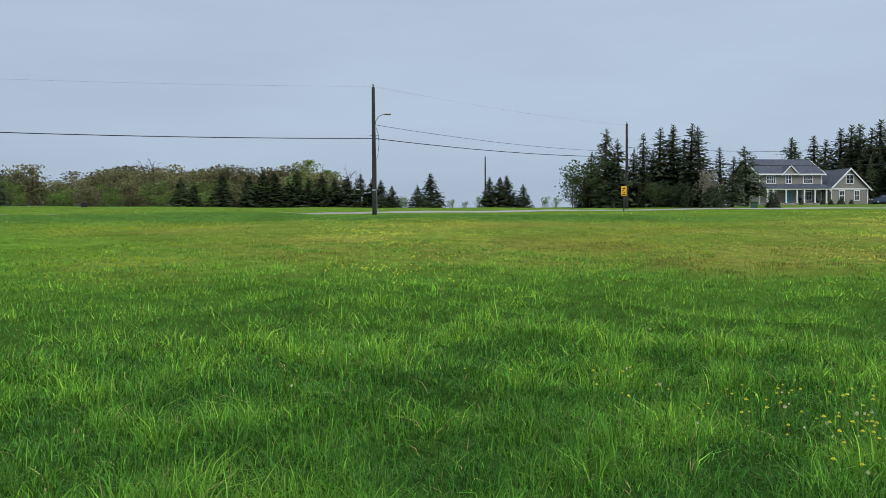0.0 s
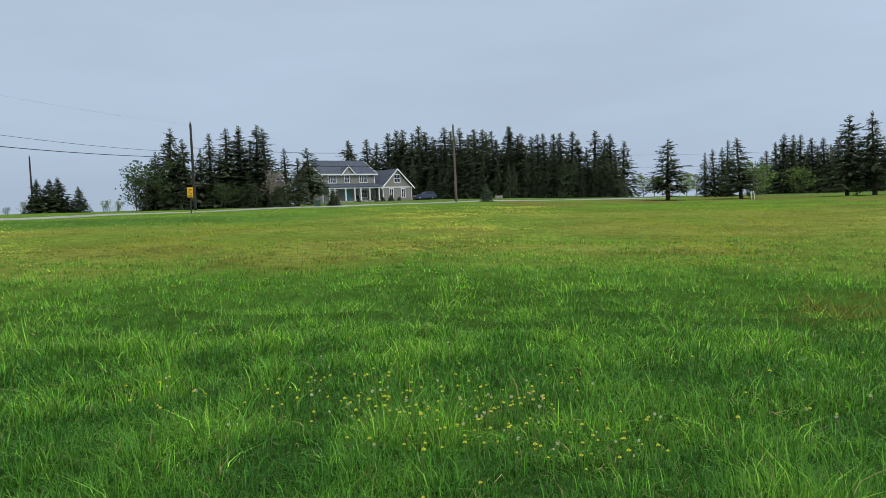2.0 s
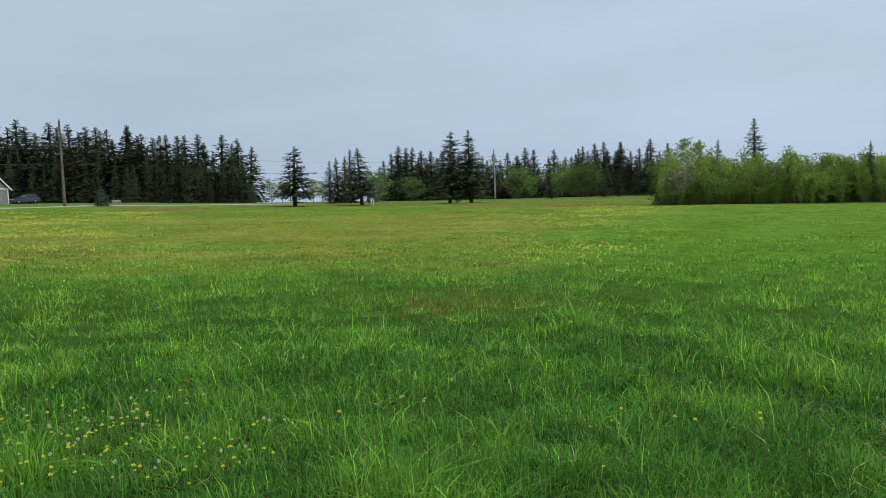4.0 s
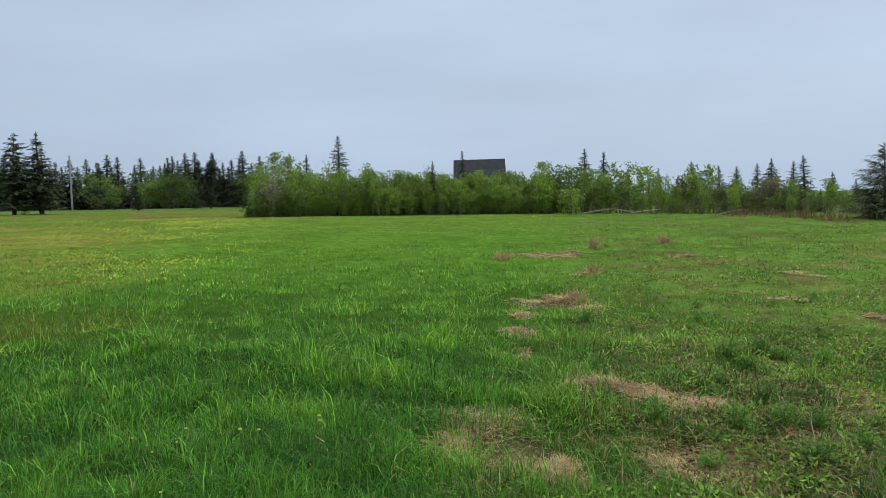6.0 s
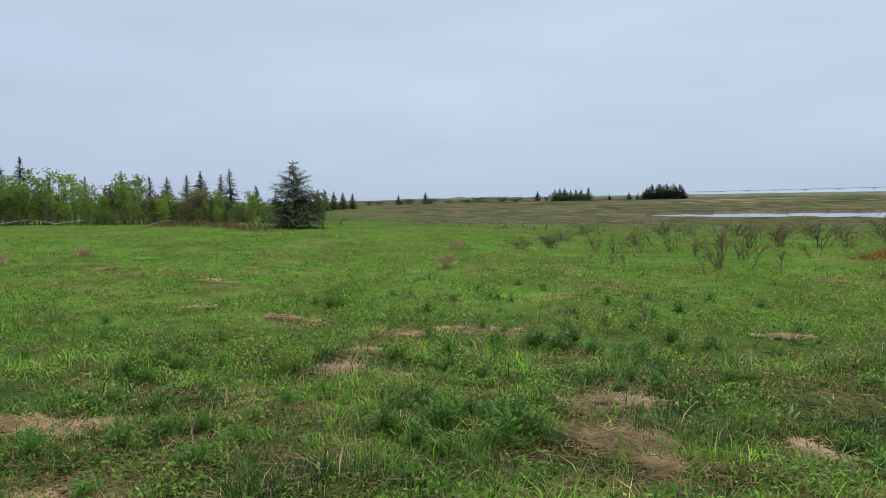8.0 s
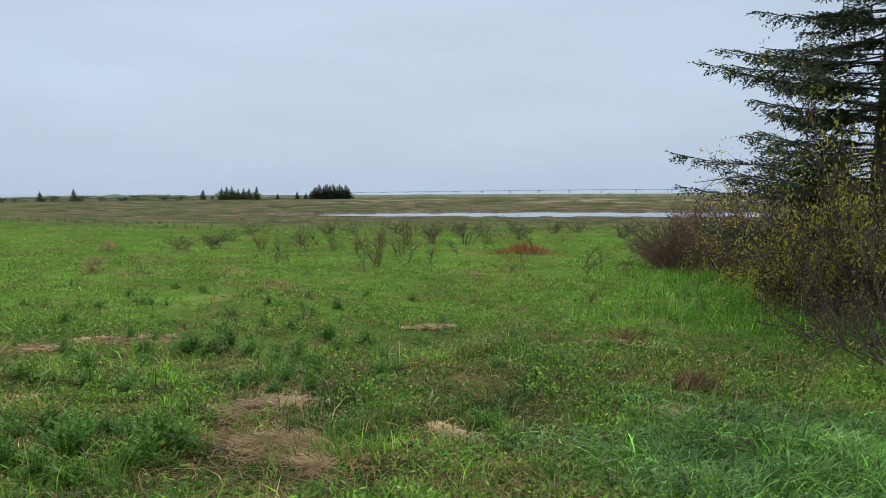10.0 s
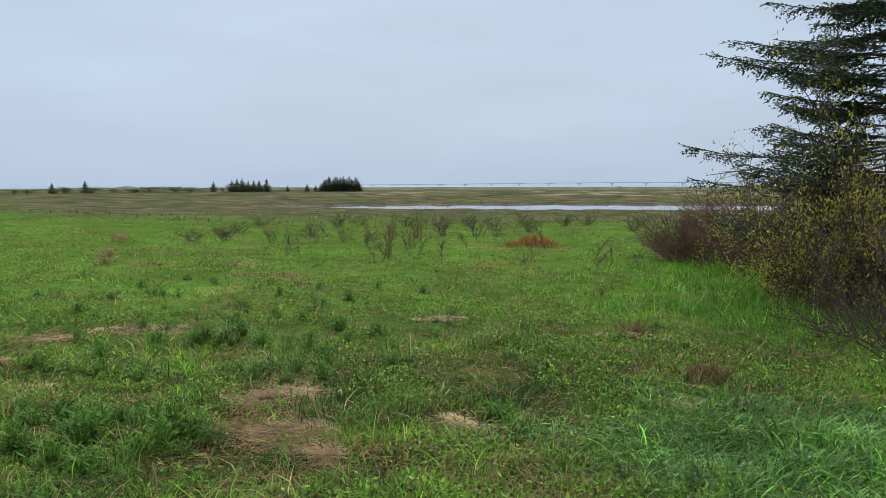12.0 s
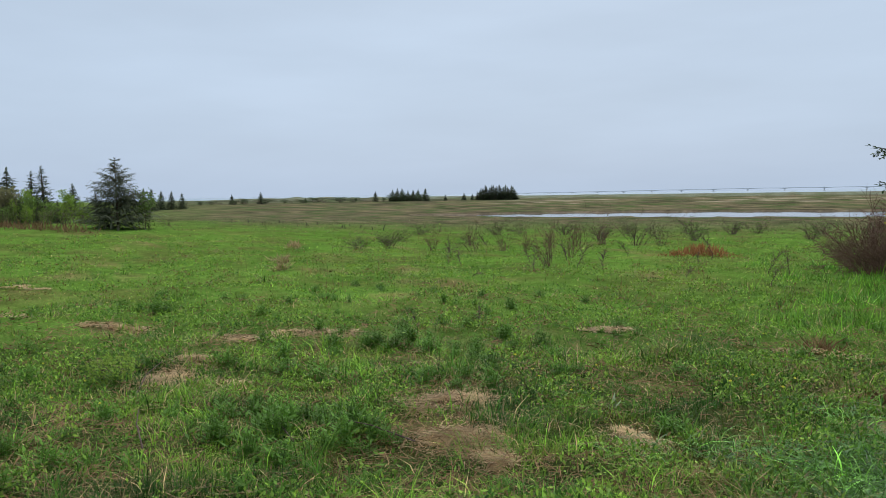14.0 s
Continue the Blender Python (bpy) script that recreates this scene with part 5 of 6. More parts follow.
# ---- grass, straw and flowers ----
def lush_zone(x, y):
    """1 where tall arching grass stands by the fir."""
    a = smooth(0.2, 1.6, -4.3 - y + 0.5 * np.sin(x * 2.1)) * (1 - smooth(1.2, 3.0, x - 0.1 * y + 0.5 * np.sin(y * 2.7))) * (1 - smooth(6.6, 7.4, -y))
    b = smooth(9.5, 11, -y) * (1 - smooth(24, 30, -y)) * (1 - smooth(0.14, 0.36, x / np.maximum(-y, 1) + 0.06 * np.sin(y * 1.7) + 0.05 * np.sin(x * 3.1))) * (y < -2)
    return np.clip(a + b * 0.9, 0, 1)


def blade_mesh(name, x, y, h, w, phi, lean, cols, segs, sink=0.015, droop=0.35, mat=M_BLADE):
    """Grass blades: tapered strips of segs steps that bow over by lean."""
    n = len(x)
    z = height(x, y) - sink
    turn_ = phi + 1.57 + grass_rng.uniform(-0.6, 0.6, n)
    sx, sy = np.cos(turn_) * w / 2, np.sin(turn_) * w / 2
    V = []
    for s in range(segs):
        f = s / segs
        up = h * (f - droop * np.minimum(lean, 1.4) * f * f)
        off = h * lean * f * f
        cx, cy, cz = x + np.cos(phi) * off, y + np.sin(phi) * off, z + up
        k = 1 - 0.45 * f * f
        V.append(np.stack([cx - sx * k, cy - sy * k, cz], 1))
        V.append(np.stack([cx + sx * k, cy + sy * k, cz], 1))
    off = h * lean
    V.append(np.stack([x + np.cos(phi) * off, y + np.sin(phi) * off, z + h * (1 - droop * np.minimum(lean, 1.4))], 1))
    m = len(V)
    V = np.stack(V, 1).reshape(-1, 3)
    base = (np.arange(n) * m)[:, None]
    faces = []
    if segs > 1:
        faces.append(np.concatenate([base + np.array([[2 * s, 2 * s + 1, 2 * s + 3, 2 * s + 2]]) for s in range(segs - 1)]))
    faces.append(base + np.array([[m - 3, m - 2, m - 1]]))
    me = raw_mesh(name, V, faces, mat)
    paint(me, "tint", np.repeat(cols, m, axis=0))
    return me


# M_DARK is deepened so some blades carry shade from within the meadow grass
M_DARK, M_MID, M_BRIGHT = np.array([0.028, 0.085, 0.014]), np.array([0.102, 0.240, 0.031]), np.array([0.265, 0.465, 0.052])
grass_rng = np.random.RandomState(77)
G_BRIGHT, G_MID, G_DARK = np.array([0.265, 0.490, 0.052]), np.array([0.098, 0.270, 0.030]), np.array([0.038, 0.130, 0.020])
G_YELLOW, G_DEAD, G_RED = np.array([0.235, 0.285, 0.045]), np.array([0.46, 0.34, 0.17]), np.array([0.215, 0.150, 0.034])
G_BLUE = np.array([0.100, 0.290, 0.050])


def blade_lot(n, r0, r1, power, az0=-35.0, az1=186.0, per=36):
    """Scatter n blades, in tussocks and as an even cover, thinning with distance; choose their size and colour by the place."""
    g = grass_rng

    def ring(k):
        e = 2 - power
        r = (r0 ** e + g.rand(k) * (r1 ** e - r0 ** e)) ** (1 / e)
        a = np.radians(g.uniform(az0, az1, k))
        return 0.2 + r * np.sin(a), -0.4 + r * np.cos(a), r

    k = int(n * 0.6) // per
    cx, cy, r = ring(k)
    size = g.uniform(0.05, 0.15, k) * (1 + 0.04 * r)
    ox, oy = g.normal(size=k * per), g.normal(size=k * per)
    ex, ey, er = ring(n - k * per)
    x = np.concatenate([np.repeat(cx, per) + ox * np.repeat(size, per), ex])
    y = np.concatenate([np.repeat(cy, per) + oy * np.repeat(size, per), ey])
    away = np.concatenate([np.arctan2(oy, ox) + 0.7 * g.normal(size=k * per), g.uniform(0, 6.28, len(ex))])
    glow = np.concatenate([np.repeat(g.normal(size=k), per), np.full(len(ex), -0.7)])
    tall = np.concatenate([np.repeat(0.45 + 0.95 * g.rand(k) ** 1.8, per) * (0.7 + 0.5 * np.exp(-(ox ** 2 + oy ** 2) / 2)), np.full(len(ex), 0.62)])
    rr = np.hypot(x - 0.2, y + 0.4)
    rough, lush = rough_zone(x, y), lush_zone(x, y)
    straw, red = spots(x, y, STRAW_SPOTS), spots(x, y, SORREL_SPOTS)
    near_lush = lush * (rr < 9)
    turn_az = np.degrees(np.arctan2(x, y))
    on_road = (np.abs(np.hypot(x, y) - road_line(turn_az)) < 1.5) & (turn_az > -60) & (turn_az < 47)
    keep = ~on_road & (g.rand(len(x)) > straw * 0.78) & (rr > r0 * 0.93) & (g.rand(len(x)) > rough * (1 - lush) * np.maximum(0.30 * smooth(0.35, 0.85, lumps(x, y, 2.4, 21)), 0.55 * smooth(0.5, 0.72, lumps(x, y, 1.3, 61)))) & (g.rand(len(x)) > near_lush * 0.5)
    x, y, rr, rough, lush, red, phi, glow, tall = (v[keep] for v in (x, y, rr, rough, lush, red, away, glow, tall))
    n = len(x)
    clump, fine, wide_ = lumps(x, y, 2.2, 12), lumps(x, y, 6.0, 13), lumps(x, y, 0.5, 14)
    h = (0.115 + 0.150 * clump ** 1.5) * (1 - rough) + (0.10 + 0.20 * clump ** 2 * (0.4 + fine)) * rough
    h = h * (1 - lush) + lush * (0.13 + 0.08 * fine + 0.24 * smooth(8, 12, rr))
    h *= g.uniform(0.55, 1.3, n) * tall * (1 - 0.45 * smooth(8, 24, rr) * (1 - lush))
    w = 0.0056 * (np.maximum(rr, 4) / 4.5) ** 0.8 * g.uniform(0.6, 1.3, n) * (1 + 0.5 * lush)
    lean = np.clip(g.gamma(3.0, 0.26, n) + 0.12 * rough + (0.35 - 0.55 * smooth(8, 11, rr)) * lush, 0.1, 2.0)
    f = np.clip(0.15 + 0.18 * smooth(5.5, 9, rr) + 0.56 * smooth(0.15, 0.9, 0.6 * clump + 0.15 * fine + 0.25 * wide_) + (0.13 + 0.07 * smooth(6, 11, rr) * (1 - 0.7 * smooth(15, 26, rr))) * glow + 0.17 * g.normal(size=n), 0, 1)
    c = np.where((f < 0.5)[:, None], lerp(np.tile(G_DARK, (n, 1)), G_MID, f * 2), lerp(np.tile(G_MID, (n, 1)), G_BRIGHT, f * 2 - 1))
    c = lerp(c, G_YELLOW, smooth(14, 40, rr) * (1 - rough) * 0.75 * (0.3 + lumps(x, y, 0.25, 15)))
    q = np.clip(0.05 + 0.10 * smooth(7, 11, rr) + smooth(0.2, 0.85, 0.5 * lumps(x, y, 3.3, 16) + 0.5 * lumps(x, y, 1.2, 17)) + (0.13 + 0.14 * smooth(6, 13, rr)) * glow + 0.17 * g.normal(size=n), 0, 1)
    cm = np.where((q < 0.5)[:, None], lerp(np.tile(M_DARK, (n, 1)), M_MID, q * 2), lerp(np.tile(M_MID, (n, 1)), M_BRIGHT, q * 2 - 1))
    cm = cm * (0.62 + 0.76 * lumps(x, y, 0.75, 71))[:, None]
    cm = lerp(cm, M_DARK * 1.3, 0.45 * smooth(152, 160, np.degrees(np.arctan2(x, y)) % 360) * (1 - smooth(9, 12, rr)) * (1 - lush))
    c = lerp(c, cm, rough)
    brown = rough * (1 - lush) * np.maximum(smooth(0.5, 0.75, 0.6 * lumps(x, y, 1.1, 41) + 0.4 * lumps(x, y, 3.1, 42)), smooth(9, 16, rr) * smooth(0.42, 0.75, 0.55 * lumps(x, y, 0.55, 44) + 0.45 * lumps(x, y, 1.5, 45)))
    h *= 1 - 0.4 * brown
    c = lerp(c, G_RED * np.array([0.8, 0.9, 1.2]), brown * (g.rand(n) < 0.72))
    c = lerp(c, G_BLUE * 0.6, lush * 0.5 * (rr < 9))
    c = lerp(c, np.array([0.175, 0.420, 0.050]), lush * 0.7 * (rr >= 9) * (0.4 + 0.6 * fine))
    c = lerp(c, G_RED, red * (g.rand(n) < 0.75) * 0.8)
    dead = g.rand(n) < (0.015 + 0.17 * rough * (1 - lush) * (0.4 + wide_))
    c[dead] = G_DEAD * g.uniform(0.6, 1.1, (dead.sum(), 1))
    lean[dead] += 0.5
    c *= np.exp(g.normal(size=(n, 1)) * 0.38 * np.ones(n)[:, None])
    return x, y, h, w, phi, lean, c, rough


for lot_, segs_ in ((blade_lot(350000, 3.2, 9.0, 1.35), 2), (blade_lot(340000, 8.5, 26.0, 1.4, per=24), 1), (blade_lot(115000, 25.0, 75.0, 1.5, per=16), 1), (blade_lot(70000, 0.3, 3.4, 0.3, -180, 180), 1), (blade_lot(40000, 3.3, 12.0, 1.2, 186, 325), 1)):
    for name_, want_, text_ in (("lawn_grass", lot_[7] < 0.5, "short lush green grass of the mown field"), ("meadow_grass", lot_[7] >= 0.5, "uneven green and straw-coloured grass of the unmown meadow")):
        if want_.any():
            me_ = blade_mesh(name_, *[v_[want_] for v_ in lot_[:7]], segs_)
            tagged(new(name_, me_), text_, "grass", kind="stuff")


def marsh_tufts(n):
    """Coarse olive and straw-brown tufts on the flat ground before and beside the creek."""
    g = np.random.RandomState(35)
    r = 44.0 * (97 / 44.0) ** g.rand(n * 3)
    az = g.uniform(114, 186, n * 3)
    x, y = r * np.sin(np.radians(az)), r * np.cos(np.radians(az))
    t = lumps(az * 1.6, np.log(r) * 50, 1.0, 36)
    ok = (creek(az, r) < 0.1) & (g.rand(n * 3) < smooth(0.25, 0.8, t))
    x, y, r, t = x[ok][:n], y[ok][:n], r[ok][:n], t[ok][:n]
    m = len(x)
    u = lumps(x, y, 0.22, 38) + 0.25 * g.normal(size=m)
    c = lerp(lerp(np.tile([0.085, 0.130, 0.040], (m, 1)), np.array([0.175, 0.145, 0.075]), smooth(0.35, 0.6, u)), np.array([0.26, 0.215, 0.125]), smooth(0.75, 1.0, u))
    c = c * np.exp(0.4 * g.normal(size=(m, 1)))
    return blade_mesh("marsh_grass", x, y, g.uniform(0.05, 0.17, m), 0.018 * (r / 50) * g.uniform(0.7, 2.2, m), g.uniform(0, 6.28, m), np.clip(g.gamma(3.0, 0.2, m), 0.1, 1.5), c, 1)


def lush_blades(n):
    """Tall arching blades in front of the fir."""
    g = grass_rng
    x, y = g.uniform(-2.6, 3.2, n * 3), g.uniform(-7.6, -3.9, n * 3)
    ok = (g.rand(n * 3) < lush_zone(x, y) ** 0.6) & (np.hypot(x - 0.3, y + 0.85) > 3.0) & (g.rand(n * 3) < 0.3 + 0.7 * lumps(x, y, 2.6, 51))
    x, y = x[ok][:n], y[ok][:n]
    m = len(x)
    t = lumps(x, y, 2.6, 51)
    h = (0.13 + 0.13 * t) * g.uniform(0.5, 1.25, m)
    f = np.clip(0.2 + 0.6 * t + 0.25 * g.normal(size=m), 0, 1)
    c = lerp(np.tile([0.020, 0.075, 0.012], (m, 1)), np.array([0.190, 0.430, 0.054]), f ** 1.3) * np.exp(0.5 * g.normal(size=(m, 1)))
    phi = 1.5 * g.normal(size=m) + 5.0 * lumps(x, y, 1.5, 52)
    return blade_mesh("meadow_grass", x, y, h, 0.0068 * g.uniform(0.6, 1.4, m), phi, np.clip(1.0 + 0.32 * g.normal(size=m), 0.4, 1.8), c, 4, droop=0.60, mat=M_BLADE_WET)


def herbs(n, per):
    """Low leafy herbs of the meadow, in clumps."""
    g = np.random.RandomState(58)
    r = 3.5 * (38 / 3.5) ** g.rand(n * 4)
    a = np.radians(g.uniform(84, 186, n * 4))
    x, y = 0.2 + r * np.sin(a), -0.4 + r * np.cos(a)
    want = rough_zone(x, y) * (1 - 0.9 * lush_zone(x, y)) * (1 - spots(x, y, STRAW_SPOTS)) * (1 - 0.8 * smooth(0.5, 0.72, lumps(x, y, 1.3, 61))) * smooth(0.35, 0.62, 0.6 * lumps(x, y, 0.8, 62) + 0.4 * lumps(x, y, 2.2, 63))
    ok = (g.rand(n * 4) < want)
    x, y, r = x[ok][:n], y[ok][:n], r[ok][:n]
    m = len(x)
    big = np.maximum(1, r / 7) ** 0.42
    rad, tall = 0.10 * big * g.uniform(0.6, 1.5, m), 0.085 * big ** 0.5 * g.uniform(0.5, 1.7, m)
    hue = g.rand(m)
    i = np.repeat(np.arange(m), per)
    q, b = np.sqrt(g.rand(len(i))), g.uniform(0, 6.28, len(i))
    ox, oy = np.cos(b) * q, np.sin(b) * q
    px, py = x[i] + ox * rad[i], y[i] + oy * rad[i]
    z = height(px, py) + tall[i] * (1 - 0.7 * q * q) * g.uniform(0.45, 1.1, len(i))
    A = np.stack([px, py, z], 1)
    ln = (0.034 * big)[i] * g.uniform(0.6, 1.5, len(i))
    d = unit(np.stack([ox, oy, 0.25 + 0.4 * g.normal(size=len(i))], 1) + g.normal(size=(len(i), 3)) * 0.45)
    N = np.stack([ox * 0.5, oy * 0.5, np.ones(len(i))], 1) + g.normal(size=(len(i), 3)) * 0.4
    V, Q = diamonds(A, A + d * ln[:, None], ln * 0.42, N, 0.45)
    me = raw_mesh("meadow_herbs", V, Q, M_BLADE)
    c = lerp(np.tile([0.050, 0.150, 0.024], (m, 1)), np.array([0.300, 0.470, 0.065]), np.clip(0.22 + 0.55 * hue + 0.2 * g.normal(size=m), 0, 1))
    c = np.where((hue < 0.14)[:, None], np.array([0.20, 0.15, 0.06]), c)
    c = c[i] * (1 + g.uniform(-0.5, 0.5, (len(i), 1)) * (1 - 0.55 * smooth(8, 16, r))[i][:, None])
    paint(me, "tint", np.repeat(c, len(V) // len(i), axis=0))
    return tagged(new("meadow_herbs", me), "low leafy clover, strawberry and goldenrod leaves in the meadow", "herbs", kind="stuff")


herbs(9000, 14)


def dead_stalks(n):
    """Dry brown stalks of last year standing in the meadow."""
    g = np.random.RandomState(59)
    r = 9.0 * (48 / 9.0) ** g.rand(n * 6)
    az = g.uniform(98, 176, n * 6)
    a = np.radians(az)
    x, y = r * np.sin(a), r * np.cos(a)
    ok = g.rand(n * 6) < smooth(0.55, 0.85, 0.5 * lumps(x, y, 0.45, 64) + 0.5 * lumps(x, y, 1.7, 65)) ** 2 * smooth(9, 20, r)
    x, y, r = x[ok][:n], y[ok][:n], r[ok][:n]
    m = len(x)
    A = np.stack([x, y, height(x, y)], 1)
    B = A + np.stack([g.normal(size=m) * 0.07, g.normal(size=m) * 0.07, g.uniform(0.15, 0.62, m)], 1)
    V, Q = diamonds(A, B, 0.005 * (r / 9) ** 0.6, g.normal(size=(m, 3)), 0.5)
    return tagged(new("dead_stalks", raw_mesh("dead_stalks", V, Q, M_LITTER)), "thin dry brown stalks standing in the meadow", "dead stems", kind="stuff")


dead_stalks(1100)


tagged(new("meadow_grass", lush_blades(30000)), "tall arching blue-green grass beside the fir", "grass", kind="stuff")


tagged(new("marsh_grass", marsh_tufts(26000)), "coarse olive and straw-brown tufts of the salt marsh", "grass", kind="stuff")


def litter(n):
    """Short dead stems lying on the meadow's floor."""
    g = np.random.RandomState(66)
    r = 3.4 * (14 / 3.4) ** g.rand(n * 2)
    a = np.radians(g.uniform(84, 186, n * 2))
    x, y = 0.2 + r * np.sin(a), -0.4 + r * np.cos(a)
    ok = g.rand(n * 2) < rough_zone(x, y) * (1 - 0.8 * lush_zone(x, y)) * (0.12 + smooth(0.45, 0.7, lumps(x, y, 1.3, 61)))
    x, y, r = x[ok][:n], y[ok][:n], r[ok][:n]
    m = len(x)
    d, ln = g.uniform(0, 6.28, m), g.uniform(0.05, 0.22, m)
    A = np.stack([x, y, height(x, y) + g.uniform(0.004, 0.05, m)], 1)
    B = A + np.stack([np.cos(d) * ln, np.sin(d) * ln, g.uniform(-0.1, 0.35, m) * ln], 1)
    V, Q = diamonds(A, B, 0.0060 * (r / 5) ** 0.8 * g.uniform(0.6, 1.4, m), np.tile([0.0, 0.0, 1.0], (m, 1)) + g.normal(size=(m, 3)) * 0.4, 0.5)
    return tagged(new("dead_stem_litter", raw_mesh("dead_stem_litter", V, Q, M_LITTER)), "brown litter of dead stems under the meadow grass", "dead grass", kind="stuff")


litter(25000)


def straw_patch(cx, cy, rad, seed):
    g = np.random.RandomState(seed)
    far = math.hypot(cx, cy)
    n = int(6500 * min(1.3, (rad / 0.5) ** 1.5) * min(1.0, 8 / far) + 260)
    k = g.randint(0, 6, n)
    ca, cq = g.uniform(0, 6.28, 6), rad * np.sqrt(g.rand(6)) * 1.15
    spread = rad * g.uniform(0.16, 0.42, 6)
    x = (cq * np.cos(ca))[k] * 1.25 + g.normal(size=n) * spread[k] * 1.2
    y = (cq * np.sin(ca))[k] * 0.85 + g.normal(size=n) * spread[k] * 0.9
    q = np.clip(np.hypot(x, y), 0, rad)
    main = g.uniform(0, 3.14)
    d = main + g.normal(size=n) * 1.15 + (g.uniform(-1.5, 1.5, 6))[k]
    ln = g.uniform(0.04, 0.14, n)
    z = height(cx + x, cy + y) + 0.006 + 0.022 * g.rand(n) * (1 - (q / rad) ** 2) * (0.4 + lumps(cx + x, cy + y, 7.0, 82))
    A = np.stack([x, y, z], 1)
    B = A + np.stack([np.cos(d) * ln, np.sin(d) * ln, g.uniform(-0.05, 0.16, n) * ln], 1)
    w = 0.0056 * max(1, far / 5.5) ** 0.9 * g.uniform(0.7, 1.4, n)
    z0 = H(cx, cy)
    A[:, 2] -= z0
    B[:, 2] -= z0
    V, Q = diamonds(A, B, w, np.tile([0.1, 0.1, 1.0], (n, 1)) + g.normal(size=(n, 3)) * 0.25, 0.5)
    me = raw_mesh("dead_grass_patch", V, Q, M_BLADE)
    f = np.clip(0.55 * lumps(cx + x, cy + y, 6.0, 81) + 0.5 * g.rand(n), 0, 1)
    paint(me, "tint", np.repeat(lerp(np.tile([0.13, 0.075, 0.032], (n, 1)), np.array([0.86, 0.65, 0.37]), f), len(V) // n, axis=0))
    ob = new("dead_grass_patch", me)
    ob.location = (cx, cy, z0)
    return tagged(ob, "flattened patch of dry straw-coloured dead grass", "dead grass", "dead grass patches", "stuff")


for i_, (x_, y_, r_) in enumerate(STRAW_SPOTS):
    straw_patch(x_, y_, r_, 300 + i_)


# ---- dandelions ----
def dandelion_meshes():
    lots = []
    for k in range(3):
        g = np.random.RandomState(40 + k)
        bend = g.uniform(-0.07, 0.07, 2)
        P = np.array([[0, 0, 0], [bend[0] * 0.4, bend[1] * 0.4, 0.17], [bend[0], bend[1], 0.32 + 0.04 * k]])
        stem = raw_mesh("stem", *tubes(P[:-1], P[1:], 0.0028, 0.0024, 5), M_STEM)
        a = np.linspace(0, 6.28, 26, endpoint=False)
        rings = []
        for rad, up in ((0.021, 0.012), (0.016, 0.020), (0.008, 0.026)):
            tip = np.stack([np.cos(a) * rad, np.sin(a) * rad, np.full(26, up)], 1) + P[2]
            rings.append(diamonds(np.tile(P[2], (26, 1)), tip, np.full(26, 0.007), np.tile([0, 0, 1.0], (26, 1)), 0.75))
        head = raw_mesh("flower_head", *join(*rings), M_YELLOW)
        d = unit(g.normal(size=(60, 3)))
        puff = raw_mesh("seed_head", *diamonds(np.tile(P[2], (60, 1)), P[2] + d * 0.019, np.full(60, 0.008), g.normal(size=(60, 3)), 0.85), M_PUFF)
        lots.append((stem, head, puff))
    return lots


DANDELION = dandelion_meshes()
flower_rng = random.Random(8)


def dandelion(x, y, seed_head):
    s, f, p = flower_rng.choice(DANDELION)
    k = flower_rng.uniform(0.4, 0.66)
    t = thing("dandelion", x, y, H(x, y) - 0.01, flower_rng.uniform(0, 360), (k, k, k))
    part("stem", s, None, t)
    part("seed_head" if seed_head else "flower_head", p if seed_head else f, None, t)
    return tagged(t, "dandelion gone to a grey-white seed head" if seed_head else "yellow flowering dandelion on a thin stem", "flower", "dandelions")


for cx_, cy_, sp_, n_ in ((2.5, 4.75, 0.42, 80), (3.1, 4.2, 0.30, 45), (2.55, 3.6, 0.35, 40), (3.2, 3.2, 0.25, 22), (3.6, 3.7, 0.35, 14), (1.4, 5.6, 0.35, 12), (2.2, 7.0, 1.2, 14), (4.6, 3.2, 0.5, 8), (4.9, 1.3, 0.35, 10), (-1.2, 6.0, 1.0, 8), (5.2, 4.6, 1.6, 10), (4.2, -5.9, 0.5, 6), (1.9, -7.4, 0.5, 9), (6.0, -2.9, 0.8, 8), (7.5, 1.5, 1.6, 12), (3.3, -8.8, 0.5, 6)):
    for _ in range(n_):
        x_, y_ = flower_rng.gauss(cx_, sp_), flower_rng.gauss(cy_, sp_)
        if math.hypot(x_ - 0.2, y_ + 0.4) > 3.6:
            dandelion(x_, y_, flower_rng.random() < 0.22)


